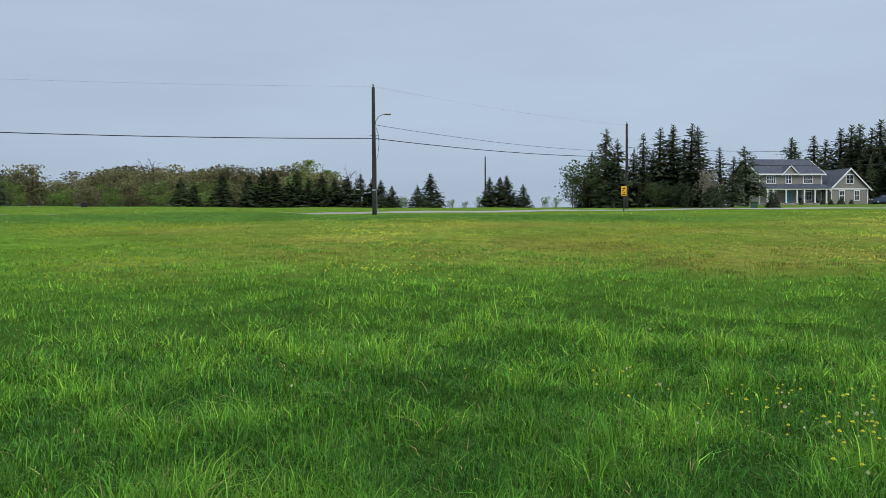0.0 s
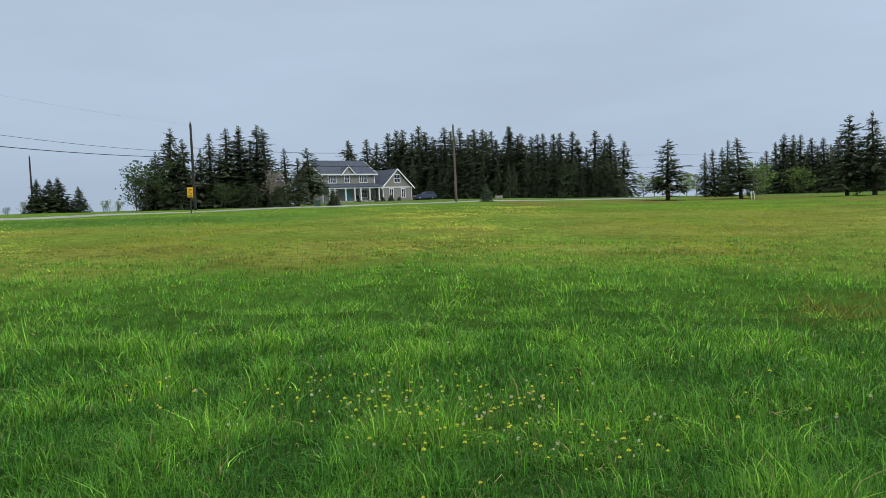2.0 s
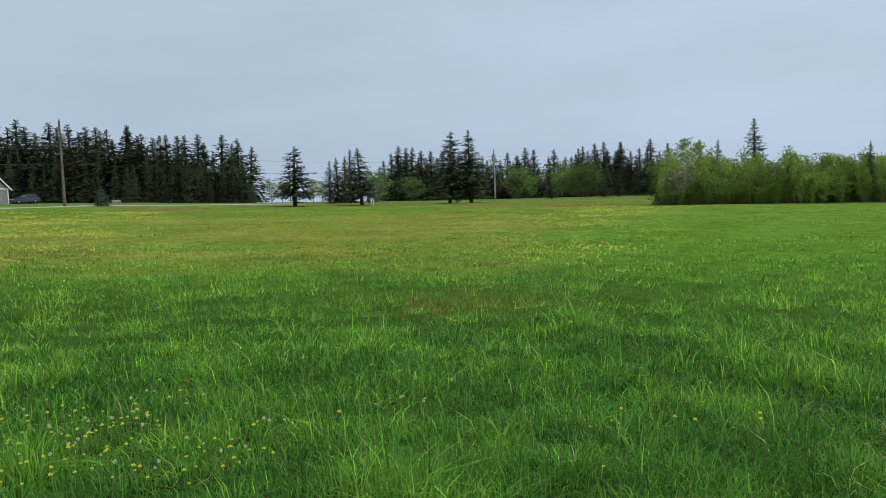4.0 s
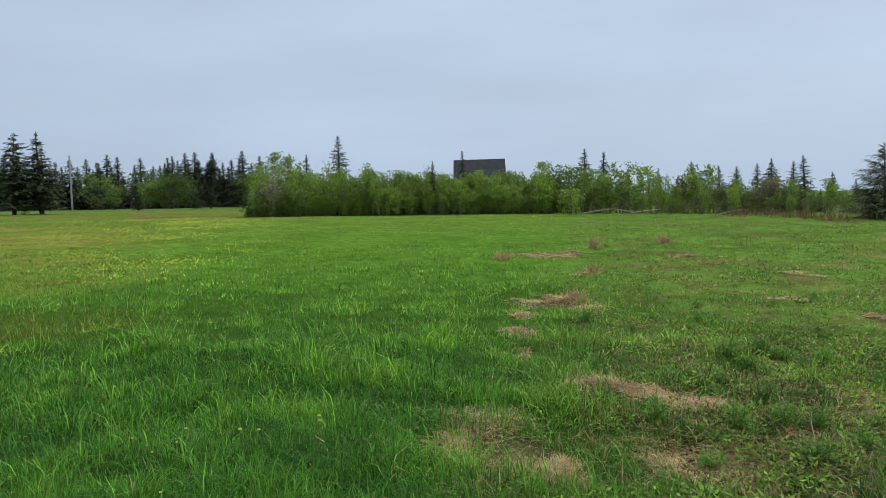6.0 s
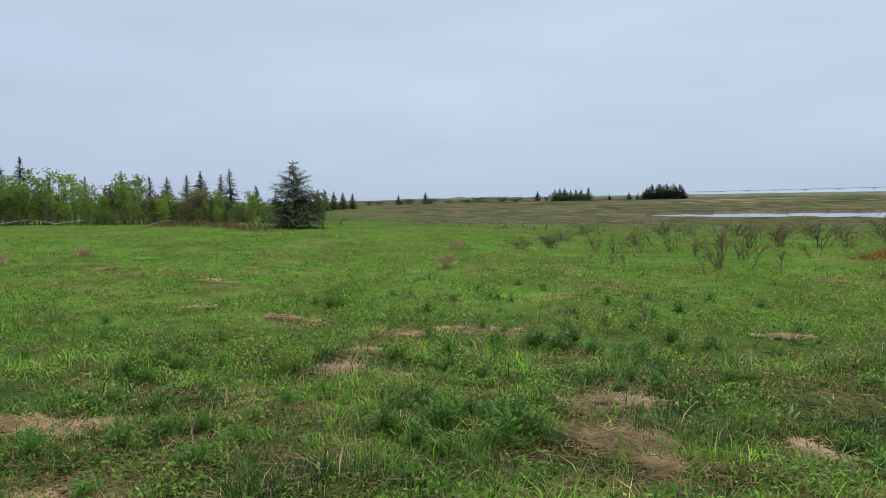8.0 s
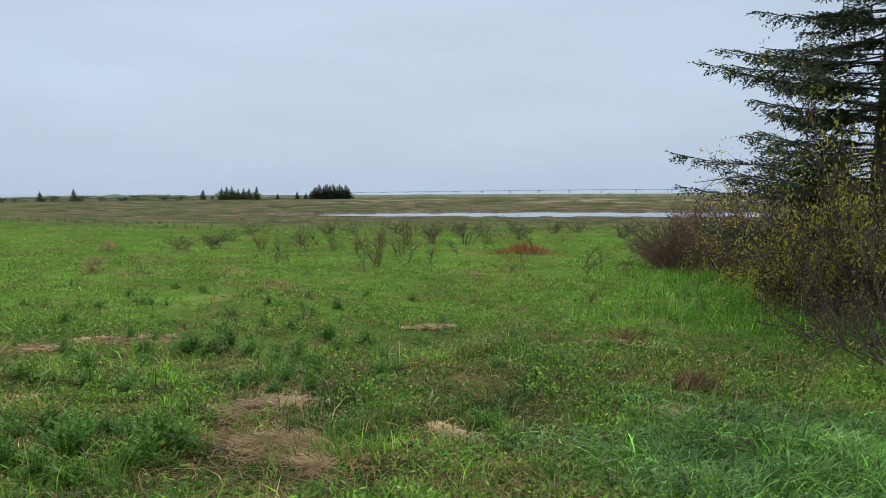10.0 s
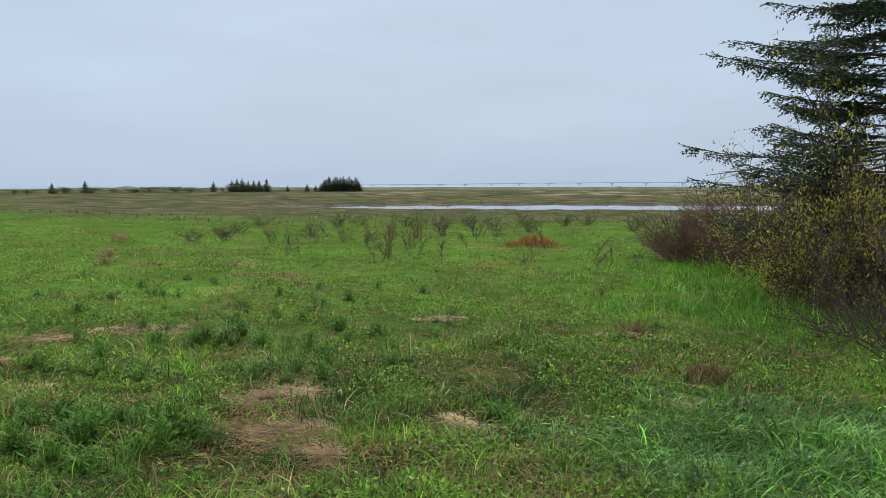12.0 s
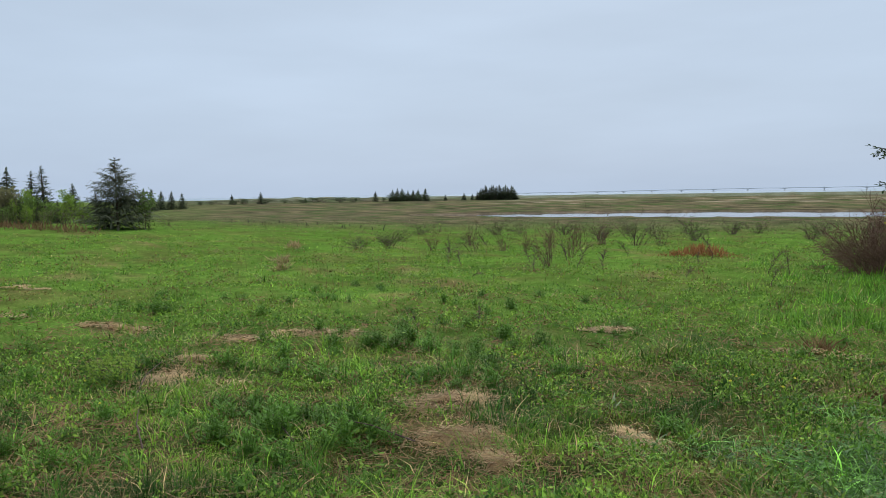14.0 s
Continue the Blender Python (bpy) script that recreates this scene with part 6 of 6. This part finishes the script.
def far_dandelions(n):
    g = np.random.RandomState(91)
    r = np.sqrt(g.uniform(9.0 ** 2, 58.0 ** 2, n * 6))
    a = np.radians(g.uniform(-30, 78, n * 6))
    x, y = r * np.sin(a), r * np.cos(a)
    want = g.rand(n * 6) < smooth(0.30, 0.85, 0.6 * lumps(x, y, 0.35, 3) + 0.4 * lumps(x, y, 1.1, 31)) * smooth(10, 20, r) * (1 - smooth(38, 44, r) * (1 - smooth(0.26, 0.5, a))) * (1 - rough_zone(x, y))
    x, y = x[want][:n], y[want][:n]
    m = len(x)
    z = height(x, y) + g.uniform(0.13, 0.23, m)
    c = np.stack([x, y, z], 1)
    d = np.stack([np.cos(a[want][:n] * 9), np.sin(a[want][:n] * 9), np.zeros(m)], 1) * 0.014
    e = np.stack([-d[:, 1], d[:, 0], np.zeros(m)], 1)
    up = np.array([0, 0, 0.03])
    V, Q = join(diamonds(c - d, c + d, np.full(m, 0.022), np.tile([0, 0.3, 1.0], (m, 1)), 0.5), diamonds(c - e - up / 2, c + e + up / 2, np.full(m, 0.022), d + up, 0.5))
    return tagged(new("far_dandelions", raw_mesh("far_dandelions", V, Q, M_YELLOW)), "countless yellow dandelions scattered over the field", "flowers", kind="stuff")


far_dandelions(25000)


# ---- broad-leaved weeds ----
def weed_mesh(seed, stalks, leaves, h, leaf):
    g = np.random.RandomState(seed)
    A, B, W, N, sA, sB = [], [], [], [], [], []
    for s in range(stalks):
        a = g.uniform(0, 6.28)
        foot = np.array([math.cos(a), math.sin(a), 0]) * g.uniform(0, 0.16)
        top = foot + np.array([g.uniform(-0.05, 0.05), g.uniform(-0.05, 0.05), h * g.uniform(0.6, 1.1)])
        sA.append(foot)
        sB.append(top)
        for k in range(leaves):
            f = (k + 0.5) / leaves
            p = foot + (top - foot) * f
            b = k * 2.4 + a
            ln = leaf * (1.15 - 0.5 * f) * g.uniform(0.7, 1.2)
            d = np.array([math.cos(b), math.sin(b), 0.25 + 0.5 * f])
            A.append(p)
            B.append(p + d * ln)
            W.append(ln * 0.29)
            N.append(np.array([-math.cos(b) * 0.5, -math.sin(b) * 0.5, 1.0]) + g.normal(size=3) * 0.15)
    return raw_mesh("weed", *join(tubes(sA, sB, 0.004, 0.002, 4), diamonds(A, B, W, N, 0.4)), M_WEED)


WEEDS = [weed_mesh(60 + k, 10 + 3 * k, 11, 0.17 + 0.03 * k, 0.080) for k in range(4)]


def weed(x, y, k=1.0):
    t = new("weed", flower_rng.choice(WEEDS))
    t.location = (x, y, H(x, y) - 0.01)
    t.rotation_euler = (0, 0, flower_rng.uniform(0, 6.28))
    t.scale = (k * 1.2, k * 1.2, k)
    return tagged(t, "leafy green goldenrod clump among the meadow grass", "weed", "meadow weeds")


for cx_, cy_, sp_, n_ in ((4.65, -3.85, 0.36, 22), (4.2, -4.1, 0.3, 9), (5.3, -2.8, 0.35, 7), (7.2, -4.1, 0.22, 5), (6.4, -7.0, 0.3, 7), (6.4, -6.5, 0.8, 10), (5.2, -6.2, 0.7, 9), (5.0, -8.5, 1.2, 12), (3.6, -6.6, 0.7, 7), (8.5, -7.5, 1.5, 9), (9.5, -3.2, 1.3, 8), (4.5, -10.5, 1.2, 7), (7.4, -2.4, 0.8, 6)):
    for _ in range(n_):
        weed(flower_rng.gauss(cx_, sp_ * 1.3), flower_rng.gauss(cy_, sp_ * 1.3), flower_rng.uniform(0.45, 0.9))


weed_rng = random.Random(17)
for _ in range(110):
    x_, y_ = weed_rng.uniform(2.5, 13), weed_rng.uniform(-12, -1.2)
    if math.hypot(x_, y_) > 5.0 and rough_zone(np.array([x_]), np.array([y_]))[0] > 0.6:
        weed(x_, y_, weed_rng.uniform(0.35, 0.75))


def pale_weed(x, y):
    t = thing("mullein_plant", x, y, H(x, y) - 0.01, 30)
    for k in range(7):
        b = k * 0.9
        d = np.array([math.cos(b) * 0.6, math.sin(b) * 0.6, 0.45 + 0.15 * (k % 3)])
        A = np.array([[0, 0, 0.015]])
        ln = 0.10 + 0.03 * (k % 3)
        V, Q = join(diamonds(A, A + d * ln, [0.034], [[-d[0], -d[1], 0.8]], 0.5))
        part("leaf", raw_mesh("leaf", V, Q, M_WOOLLY), None, t)
    return tagged(t, "pale woolly mullein rosette standing in the meadow", "plant")


M_WOOLLY = material("woolly_leaf", (0.30, 0.36, 0.22), 0.9, 0.25, 30, 160, 0)
pale_weed(3.21, -6.08)


# ---- saplings, shrubs and the fern bank in the meadow ----
form("sapling", grow_twiggy, 5, M_TWIG, M_LEAF_OLIVE, stems=1, wide=0.22, forks=18, thick=0.013, leaves=60, leaf=0.032)
form("redstem", grow_twiggy, 3, M_REDTWIG, None, stems=16, wide=0.32, forks=5, thick=0.008, arch=0.3)
form("redshrub", grow_twiggy, 3, M_REDTWIG, None, stems=46, wide=1.1, forks=9, thick=0.010, arch=0.7)
form("lowbush", grow_twiggy, 3, M_TWIG, M_LEAF_DARK, stems=16, wide=0.9, forks=5, thick=0.012, leaves=300, leaf=0.06)
NAMES["sapling"] = ("sapling", "bare dark sapling with few small buds", "sapling")
NAMES["redstem"] = ("shrub", "upright clump of red-brown bare stems in the meadow", "bush")
NAMES["redshrub"] = ("shrub", "dense red-brown leafless shrub in the meadow", "bush")
NAMES["lowbush"] = ("shrub", "low dark twiggy shrub with sparse green leaves", "bush")


def tree_xy(kind, x, y, h, wide=1.0, group="", label=""):
    return tree(kind, math.degrees(math.atan2(x, y)), math.hypot(x, y), h, wide, group, label)


for x_, y_, h_ in ((9.3, -17.3, 1.0), (10.6, -18.3, 1.05), (10.9, -17.1, 0.6), (14.4, -17.6, 1.0), (14.1, -17.9, 0.9), (10.8, -16.6, 0.9), (8.6, -21.5, 0.7), (9.2, -24, 1.2), (6.2, -19.7, 1.0), (5.9, -20.4, 0.8), (15, -30.8, 1.5), (16.5, -31, 1.2), (6.4, -8.5, 0.45), (7.1, -8.2, 0.4), (12.5, -21, 1.1), (12, -24, 1.0), (7.6, -18.4, 0.7), (13.2, -20, 0.8), (17, -21, 1.0), (5.3, -17, 0.7), (18.5, -25, 1.0), (11.2, -14.5, 0.6)):
    tree_xy("sapling", x_, y_, h_, 1.0, "meadow saplings")
for x_, y_, h_ in ((21, -20.3, 1.0), (20.9, -21.9, 1.0), (22.5, -23.5, 0.9), (19, -35, 1.4), (17, -48, 1.5), (19, -46.3, 1.6), (15.9, -49.3, 1.5), (27.5, -38, 1.5), (24, -40, 1.4), (12.5, -50, 1.5), (9, -46, 1.6), (7.5, -44, 1.6), (11, -42, 1.3), (5.5, -36, 1.3), (6.5, -28, 1.1), (4.6, -21.5, 0.7), (22, -44, 1.3), (30, -34, 1.1), (25, -27, 0.8), (14.5, -36, 1.2)):
    tree_xy("lowbush", x_, y_, h_ * 0.75, 1.35, "marsh-edge shrubs")
for x_, y_, h_, w_ in ((3.6, -20.5, 1.9, 1.0), (4.2, -20.9, 1.8, 0.9), (2.6, -19.6, 2.0, 0.9), (1.6, -19.0, 1.9, 1.0), (2.8, -21.6, 2.1, 0.9), (0.6, -18.0, 1.8, 1.0), (4.7, -22.0, 1.2, 1.1)):
    tree_xy("redshrub", x_, y_, h_, w_, "red-brown shrubs")


for x_, y_, h_ in ((11.6, -18.5, 1.15), (16.9, -29.0, 1.4), (17.1, -27.3, 1.1), (17.3, -24.4, 1.0), (16.4, -24.6, 0.9), (20.6, -26.5, 1.1), (16.6, -30.7, 1.3), (13.0, -22.0, 0.8), (19.4, -22.7, 0.9)):
    tree_xy("redstem", x_, y_, h_, 1.1, "red-brown stems")
tree_xy("bush", 7.05, -4.05, 0.34, 1.15, label="small leafy clump in fresh light green")
for x_, y_, h_ in ((15.0, -30.8, 1.5), (14.2, -31.4, 1.2), (17.6, -23.0, 0.9), (26.5, -38.9, 1.2)):
    tree_xy("brush", x_, y_, h_, 1.2, "meadow brush")


def fern_bank(cx, cy, wx, wy, n, mat, seed, up=0.42):
    g = np.random.RandomState(seed)
    x, y = g.normal(size=n) * wx / 2.2, g.normal(size=n) * wy / 2.2
    A = np.stack([x, y, height(cx + x, cy + y)], 1)
    A[:, 2] -= H(cx, cy) + 0.02
    hump = np.exp(-(x / wx) ** 2 * 2)
    B = A + np.stack([g.normal(size=n) * 0.12, g.normal(size=n) * 0.12, up * hump * g.uniform(0.4, 1.1, n)], 1)
    V, Q = diamonds(A, B, g.uniform(0.008, 0.018, n) * max(1.0, math.hypot(cx, cy) / 12), g.normal(size=(n, 3)), 0.55)
    ob = new("dead_fern_bank", raw_mesh("dead_fern_bank", V, Q, mat))
    ob.location = (cx, cy, H(cx, cy))
    return tagged(ob, "bank of rust-brown dead fern in the meadow", "dead fern", kind="stuff")


fern_bank(1.45, -7.6, 0.4, 0.3, 420, M_LITTER, 79, 0.26)
fern_bank(2.65, -9.8, 0.35, 0.3, 180, M_LITTER, 80, 0.2)
for i_, (x_, y_, w_, h_) in enumerate(((12.5, -1.85, 0.35, 0.30), (24.0, -3.9, 0.35, 0.6), (16.5, -2.75, 0.25, 0.35), (20.5, -1.0, 0.5, 0.35), (26.0, -6.5, 0.5, 0.45), (18.0, -14.5, 0.35, 0.4), (15.5, -12.5, 0.3, 0.3), (23.0, -19.0, 0.6, 0.45))):
    fern_bank(x_, y_, w_ * 0.6, w_ * 0.5, 130, M_STRAW, 85 + i_, h_ * 0.8)
fern_bank(10.2, -25.6, 1.5, 0.6, 650, M_RUST, 71, 0.5)
for i_, (a_, r_) in enumerate(((112.5, 47), (111, 50), (114.5, 44), (109, 51))):
    fern_bank(*polar(a_, r_), 3.0, 1.0, 160, M_LITTER, 73 + i_, 0.5)


# ---- the big fir and the willow beside it ----
def grow_fir(seed, height_m=8.2, reach=3.4, low=0.35):
    g = np.random.RandomState(seed)
    A, B, W, N, bA, bB, ra, sA, sB = [], [], [], [], [], [], [], [], []
    z = low
    while z < height_m - 0.25:
        f = z / height_m
        for k in range(int(8 + 4 * g.rand())):
            a = g.uniform(0, 6.28)
            zb = z + g.uniform(-0.15, 0.15)
            ln = reach * (1 - f) ** 0.68 * g.uniform(0.5, 1.0) * min(1.0, 0.45 + 0.28 * z)
            out = np.array([math.cos(a), math.sin(a), 0.0])
            side = np.array([-out[1], out[0], 0.0])
            dip = 0.26 * (1 - f) - 0.30 * f + g.uniform(-0.26, 0.24)
            pts = [np.array([0, 0, zb]) + out * ln * s + np.array([0, 0, -dip * ln * (s - 0.45 * s * s) + 0.10 * ln * s ** 3]) for s in np.linspace(0, 1, 7)]
            for q in range(6):
                bA.append(pts[q])
                bB.append(pts[q + 1])
                ra.append(0.022 * (1 - f) * (1 - q / 6.5) + 0.005)
            n2 = int(12 + 11 * ln)
            for i in range(n2):
                s = 0.22 + 0.78 * (i + g.rand()) / n2
                q = min(5, int(s * 6))
                p = pts[q] + (pts[q + 1] - pts[q]) * (s * 6 - q)
                for sg in (-1, 1):
                    l2 = (0.17 + 0.26 * ln / reach * 2.0 * (1.05 - s)) * g.uniform(0.55, 1.25)
                    d = unit(out * g.uniform(0.5, 1.0) + side * sg * g.uniform(0.4, 1.0) + np.array([0, 0, g.uniform(-0.8, 0.25)]))
                    sA.append(p)
                    sB.append(p + d * l2)
                    n3 = max(3, int(l2 / 0.040))
                    for j in range(n3):
                        c = p + d * l2 * (j + 0.4) / n3
                        s3 = unit(np.cross(d, [0, 0, 1.0])) * (1 if j % 2 else -1)
                        e = unit(d * 0.9 + s3 * g.uniform(0.4, 1.0) + g.normal(size=3) * 0.18 + np.array([0, 0, -0.1]))
                        l3 = g.uniform(0.06, 0.115)
                        A.append(c)
                        B.append(c + e * l3)
                        W.append(g.uniform(0.021, 0.032))
                        N.append(np.array([g.uniform(-0.5, 0.5), g.uniform(-0.5, 0.5), 1.0]))
                        if j % 2:
                            A.append(c)
                            B.append(c + unit(e + np.array([0, 0, 0.5])) * l3 * 0.7)
                            W.append(0.022)
                            N.append(s3)
        z += g.uniform(0.24, 0.38)
    zs = np.linspace(-0.1, height_m, 9)
    C = np.stack([0.05 * np.sin(zs), 0.04 * np.cos(zs * 1.3), zs], 1)
    rr = 0.16 * (1 - np.clip(zs, 0, None) / height_m) + 0.012
    trunk = tubes(C[:-1], C[1:], rr[:-1], rr[1:], 9)
    limbs = join(tubes(bA, bB, np.array(ra), np.array(ra) * 0.75, 4), diamonds(sA, sB, np.full(len(sA), 0.009), g.normal(size=(len(sA), 3)), 0.3))
    return trunk, limbs, diamonds(A, B, W, N, 0.5)


M_FIR = material("fir_needles", (0.040, 0.072, 0.026), 0.6, 0.45, 1.6, 14, 0, spec=0.3, trans=0.15)


def big_fir(az, r, seed, h, reach, label):
    x, y = polar(az, r)
    t, l, n = grow_fir(seed, h, reach)
    top = thing("fir_tree", x, y, H(x, y), 0)
    part("trunk", raw_mesh("trunk", *join(t, l), M_BARK), None, top)
    part("crown", raw_mesh("crown", *n, M_FIR), None, top)
    return tagged(top, label, "tree")


big_fir(180.5, 14.6, 4, 8.4, 3.95, "tall dark fir with long drooping branches")
big_fir(177.5, 17.5, 9, 2.5, 1.7, "small bushy fir among the shrubs")

form("willow", grow_twiggy, 2, M_TWIG, M_LEAF_YELLOW, stems=40, wide=1.0, forks=9, thick=0.0075, leaves=5600, leaf=0.021, arch=1.2)
form("willow_low", grow_twiggy, 1, M_TWIG, M_LEAF_YELLOW, stems=26, wide=2.2, forks=7, thick=0.010, leaves=800, leaf=0.022, arch=0.5)
NAMES["willow"] = ("willow_shrub", "tangled willow shrub with sparse yellow-green young leaves", "bush")
NAMES["willow_low"] = ("willow_shrub", "low spreading willow with bare dark branches", "bush")
tree("willow", 177.0, 12.8, 2.3, 0.8, "willow shrubs")
tree("willow", 180.2, 12.2, 3.4, 0.60, "willow shrubs")
tree("willow", 174.3, 14.2, 1.7, 0.8, "willow shrubs")
tree("willow_low", 178.6, 10.8, 1.25, 1.1, "willow shrubs")
tree("willow_low", 181.0, 9.6, 1.2, 1.0, "willow shrubs")
tree("willow_low", 177.0, 12.4, 1.0, 0.8, "willow shrubs")


# ---- clutter ----
def log_(name, a, b, ra, rb, mat, label, cat):
    a, b = np.array(a, float), np.array(b, float)
    m = (a + b) / 2 + np.array([0.03, 0.02, 0.04])
    bm = pipe([a, m, b], ra, 7)
    for v in bm.verts:
        f = (Vector(v.co) - Vector(a)).length / max(1e-6, (Vector(b) - Vector(a)).length)
        c = Vector(a).lerp(Vector(b), min(1, f))
        v.co = c + (v.co - c) * (1 + (rb / ra - 1) * min(1, f))
    return tagged(part(name, bm, mat, None), label, cat, "fallen branches")


for a_, r_, ln_, t_ in ((99.2, 56, 2.2, 10), (102.6, 55, 2.0, -8), (108.2, 51, 1.6, -14), (101.1, 56, 1.5, 170)):
    x_, y_ = polar(a_, r_)
    dx_, dy_ = math.cos(radians(t_ - a_)) * ln_ / 2, math.sin(radians(t_ - a_)) * ln_ / 2
    log_("fallen_branch", (x_ - dx_, y_ - dy_, H(x_ - dx_, y_ - dy_) + 0.1), (x_ + dx_, y_ + dy_, H(x_ + dx_, y_ + dy_) + 0.4), 0.04, 0.02, M_WOODGREY, "bleached grey fallen branch against the thicket", "branch")
for ax_, ay_, bx_, by_ in ((4.35, -3.9, 4.95, -4.15), (3.75, -4.4, 4.3, -4.25), (4.9, -2.3, 5.7, -2.6), (6.4, -3.9, 7.2, -4.6), (5.0, -3.2, 5.6, -3.5)):
    log_("fallen_branch", (ax_, ay_, H(ax_, ay_) + 0.05), (bx_, by_, H(bx_, by_) + 0.12), 0.006, 0.003, M_TWIG, "thin dark broken branch lying in the weeds", "branch")


def post(az, r, h, lean, rad, mat, name, label, group=""):
    x, y = polar(az, r)
    p = new(name, raw_mesh(name, *tubes([[0, 0, -0.1], [0.02, 0, h * 0.5]], [[0.02, 0, h * 0.5], [0, 0.01, h]], [rad, rad * 0.95], [rad * 0.95, rad * 0.8], 7), mat))
    p.matrix_basis = pose(x, y, H(x, y), lean, lean * 0.6, -az)
    return tagged(p, label, "post", group)


post(47.9, 68, 1.1, 24, 0.03, M_WOODGREY, "leaning_stake", "thin grey stake leaning in the field")
post(52.75, 88, 0.9, 6, 0.035, M_TRIM, "white_stake", "pale stake beside a lawn tree", "pale stakes")
post(52.95, 88, 0.9, -8, 0.035, M_TRIM, "white_stake", "pale stake beside a lawn tree", "pale stakes")
post_rng = random.Random(3)
for i_ in range(22):
    post(124.0 + i_ * 0.57 + post_rng.uniform(-0.5, 0.5), 66 - i_ * 0.6 + post_rng.uniform(-4, 4), post_rng.uniform(0.12, 0.30), post_rng.uniform(-12, 12), 0.024, M_POLE, "fence_post", "short dark weathered post at the marsh's edge", "marsh fence posts")


def utility_box(az, r):
    x, y = polar(az, r)
    b = thing("utility_box", x, y, H(x, y), -az, (0.75, 0.75, 0.8))
    part("cabinet", boxed(-0.45, -0.35, -0.05, 0.45, 0.35, 0.8, 0.03), M_GREENBOX, b)
    part("lid", boxed(-0.5, -0.4, 0.8, 0.5, 0.4, 0.88, 0.02), M_GREENBOX, b)
    return tagged(b, "squat dark green utility box on the lawn", "utility box")


utility_box(21.65, 85)


def bench(az, r):
    x, y = polar(az, r)
    b = thing("garden_bench", x, y, H(x, y), -az + 20, (0.7, 0.7, 0.7))
    part("seat", boxed(-0.75, -0.25, 0.42, 0.75, 0.2, 0.48, 0.01), M_WOODGREY, b)
    part("backrest", boxed(-0.75, 0.2, 0.55, 0.75, 0.26, 0.95, 0.01), M_WOODGREY, b)
    for sx in (-0.68, 0.62):
        part("leg", boxed(sx, -0.22, -0.05, sx + 0.07, -0.15, 0.42), M_WOODGREY, b)
        part("leg", boxed(sx, 0.19, -0.05, sx + 0.07, 0.26, 0.95), M_WOODGREY, b)
    return tagged(b, "weathered pale garden bench by the drive", "bench")


bench(35.1, 102)


def culvert(az, r):
    x, y = polar(az, r)
    c = thing("culvert_pipe", x, y, H(x, y), -az)
    b = turned(bmesh.new(), ((0.32, -0.5), (0.36, -0.5), (0.36, 0.5), (0.32, 0.5)), 16)
    p = part("pipe", b, M_BLACK, c)
    p.matrix_basis = pose(0, 0, 0.2, 90)
    return tagged(c, "dark culvert pipe end in the grass bank", "pipe")


culvert(-25.5, 92)
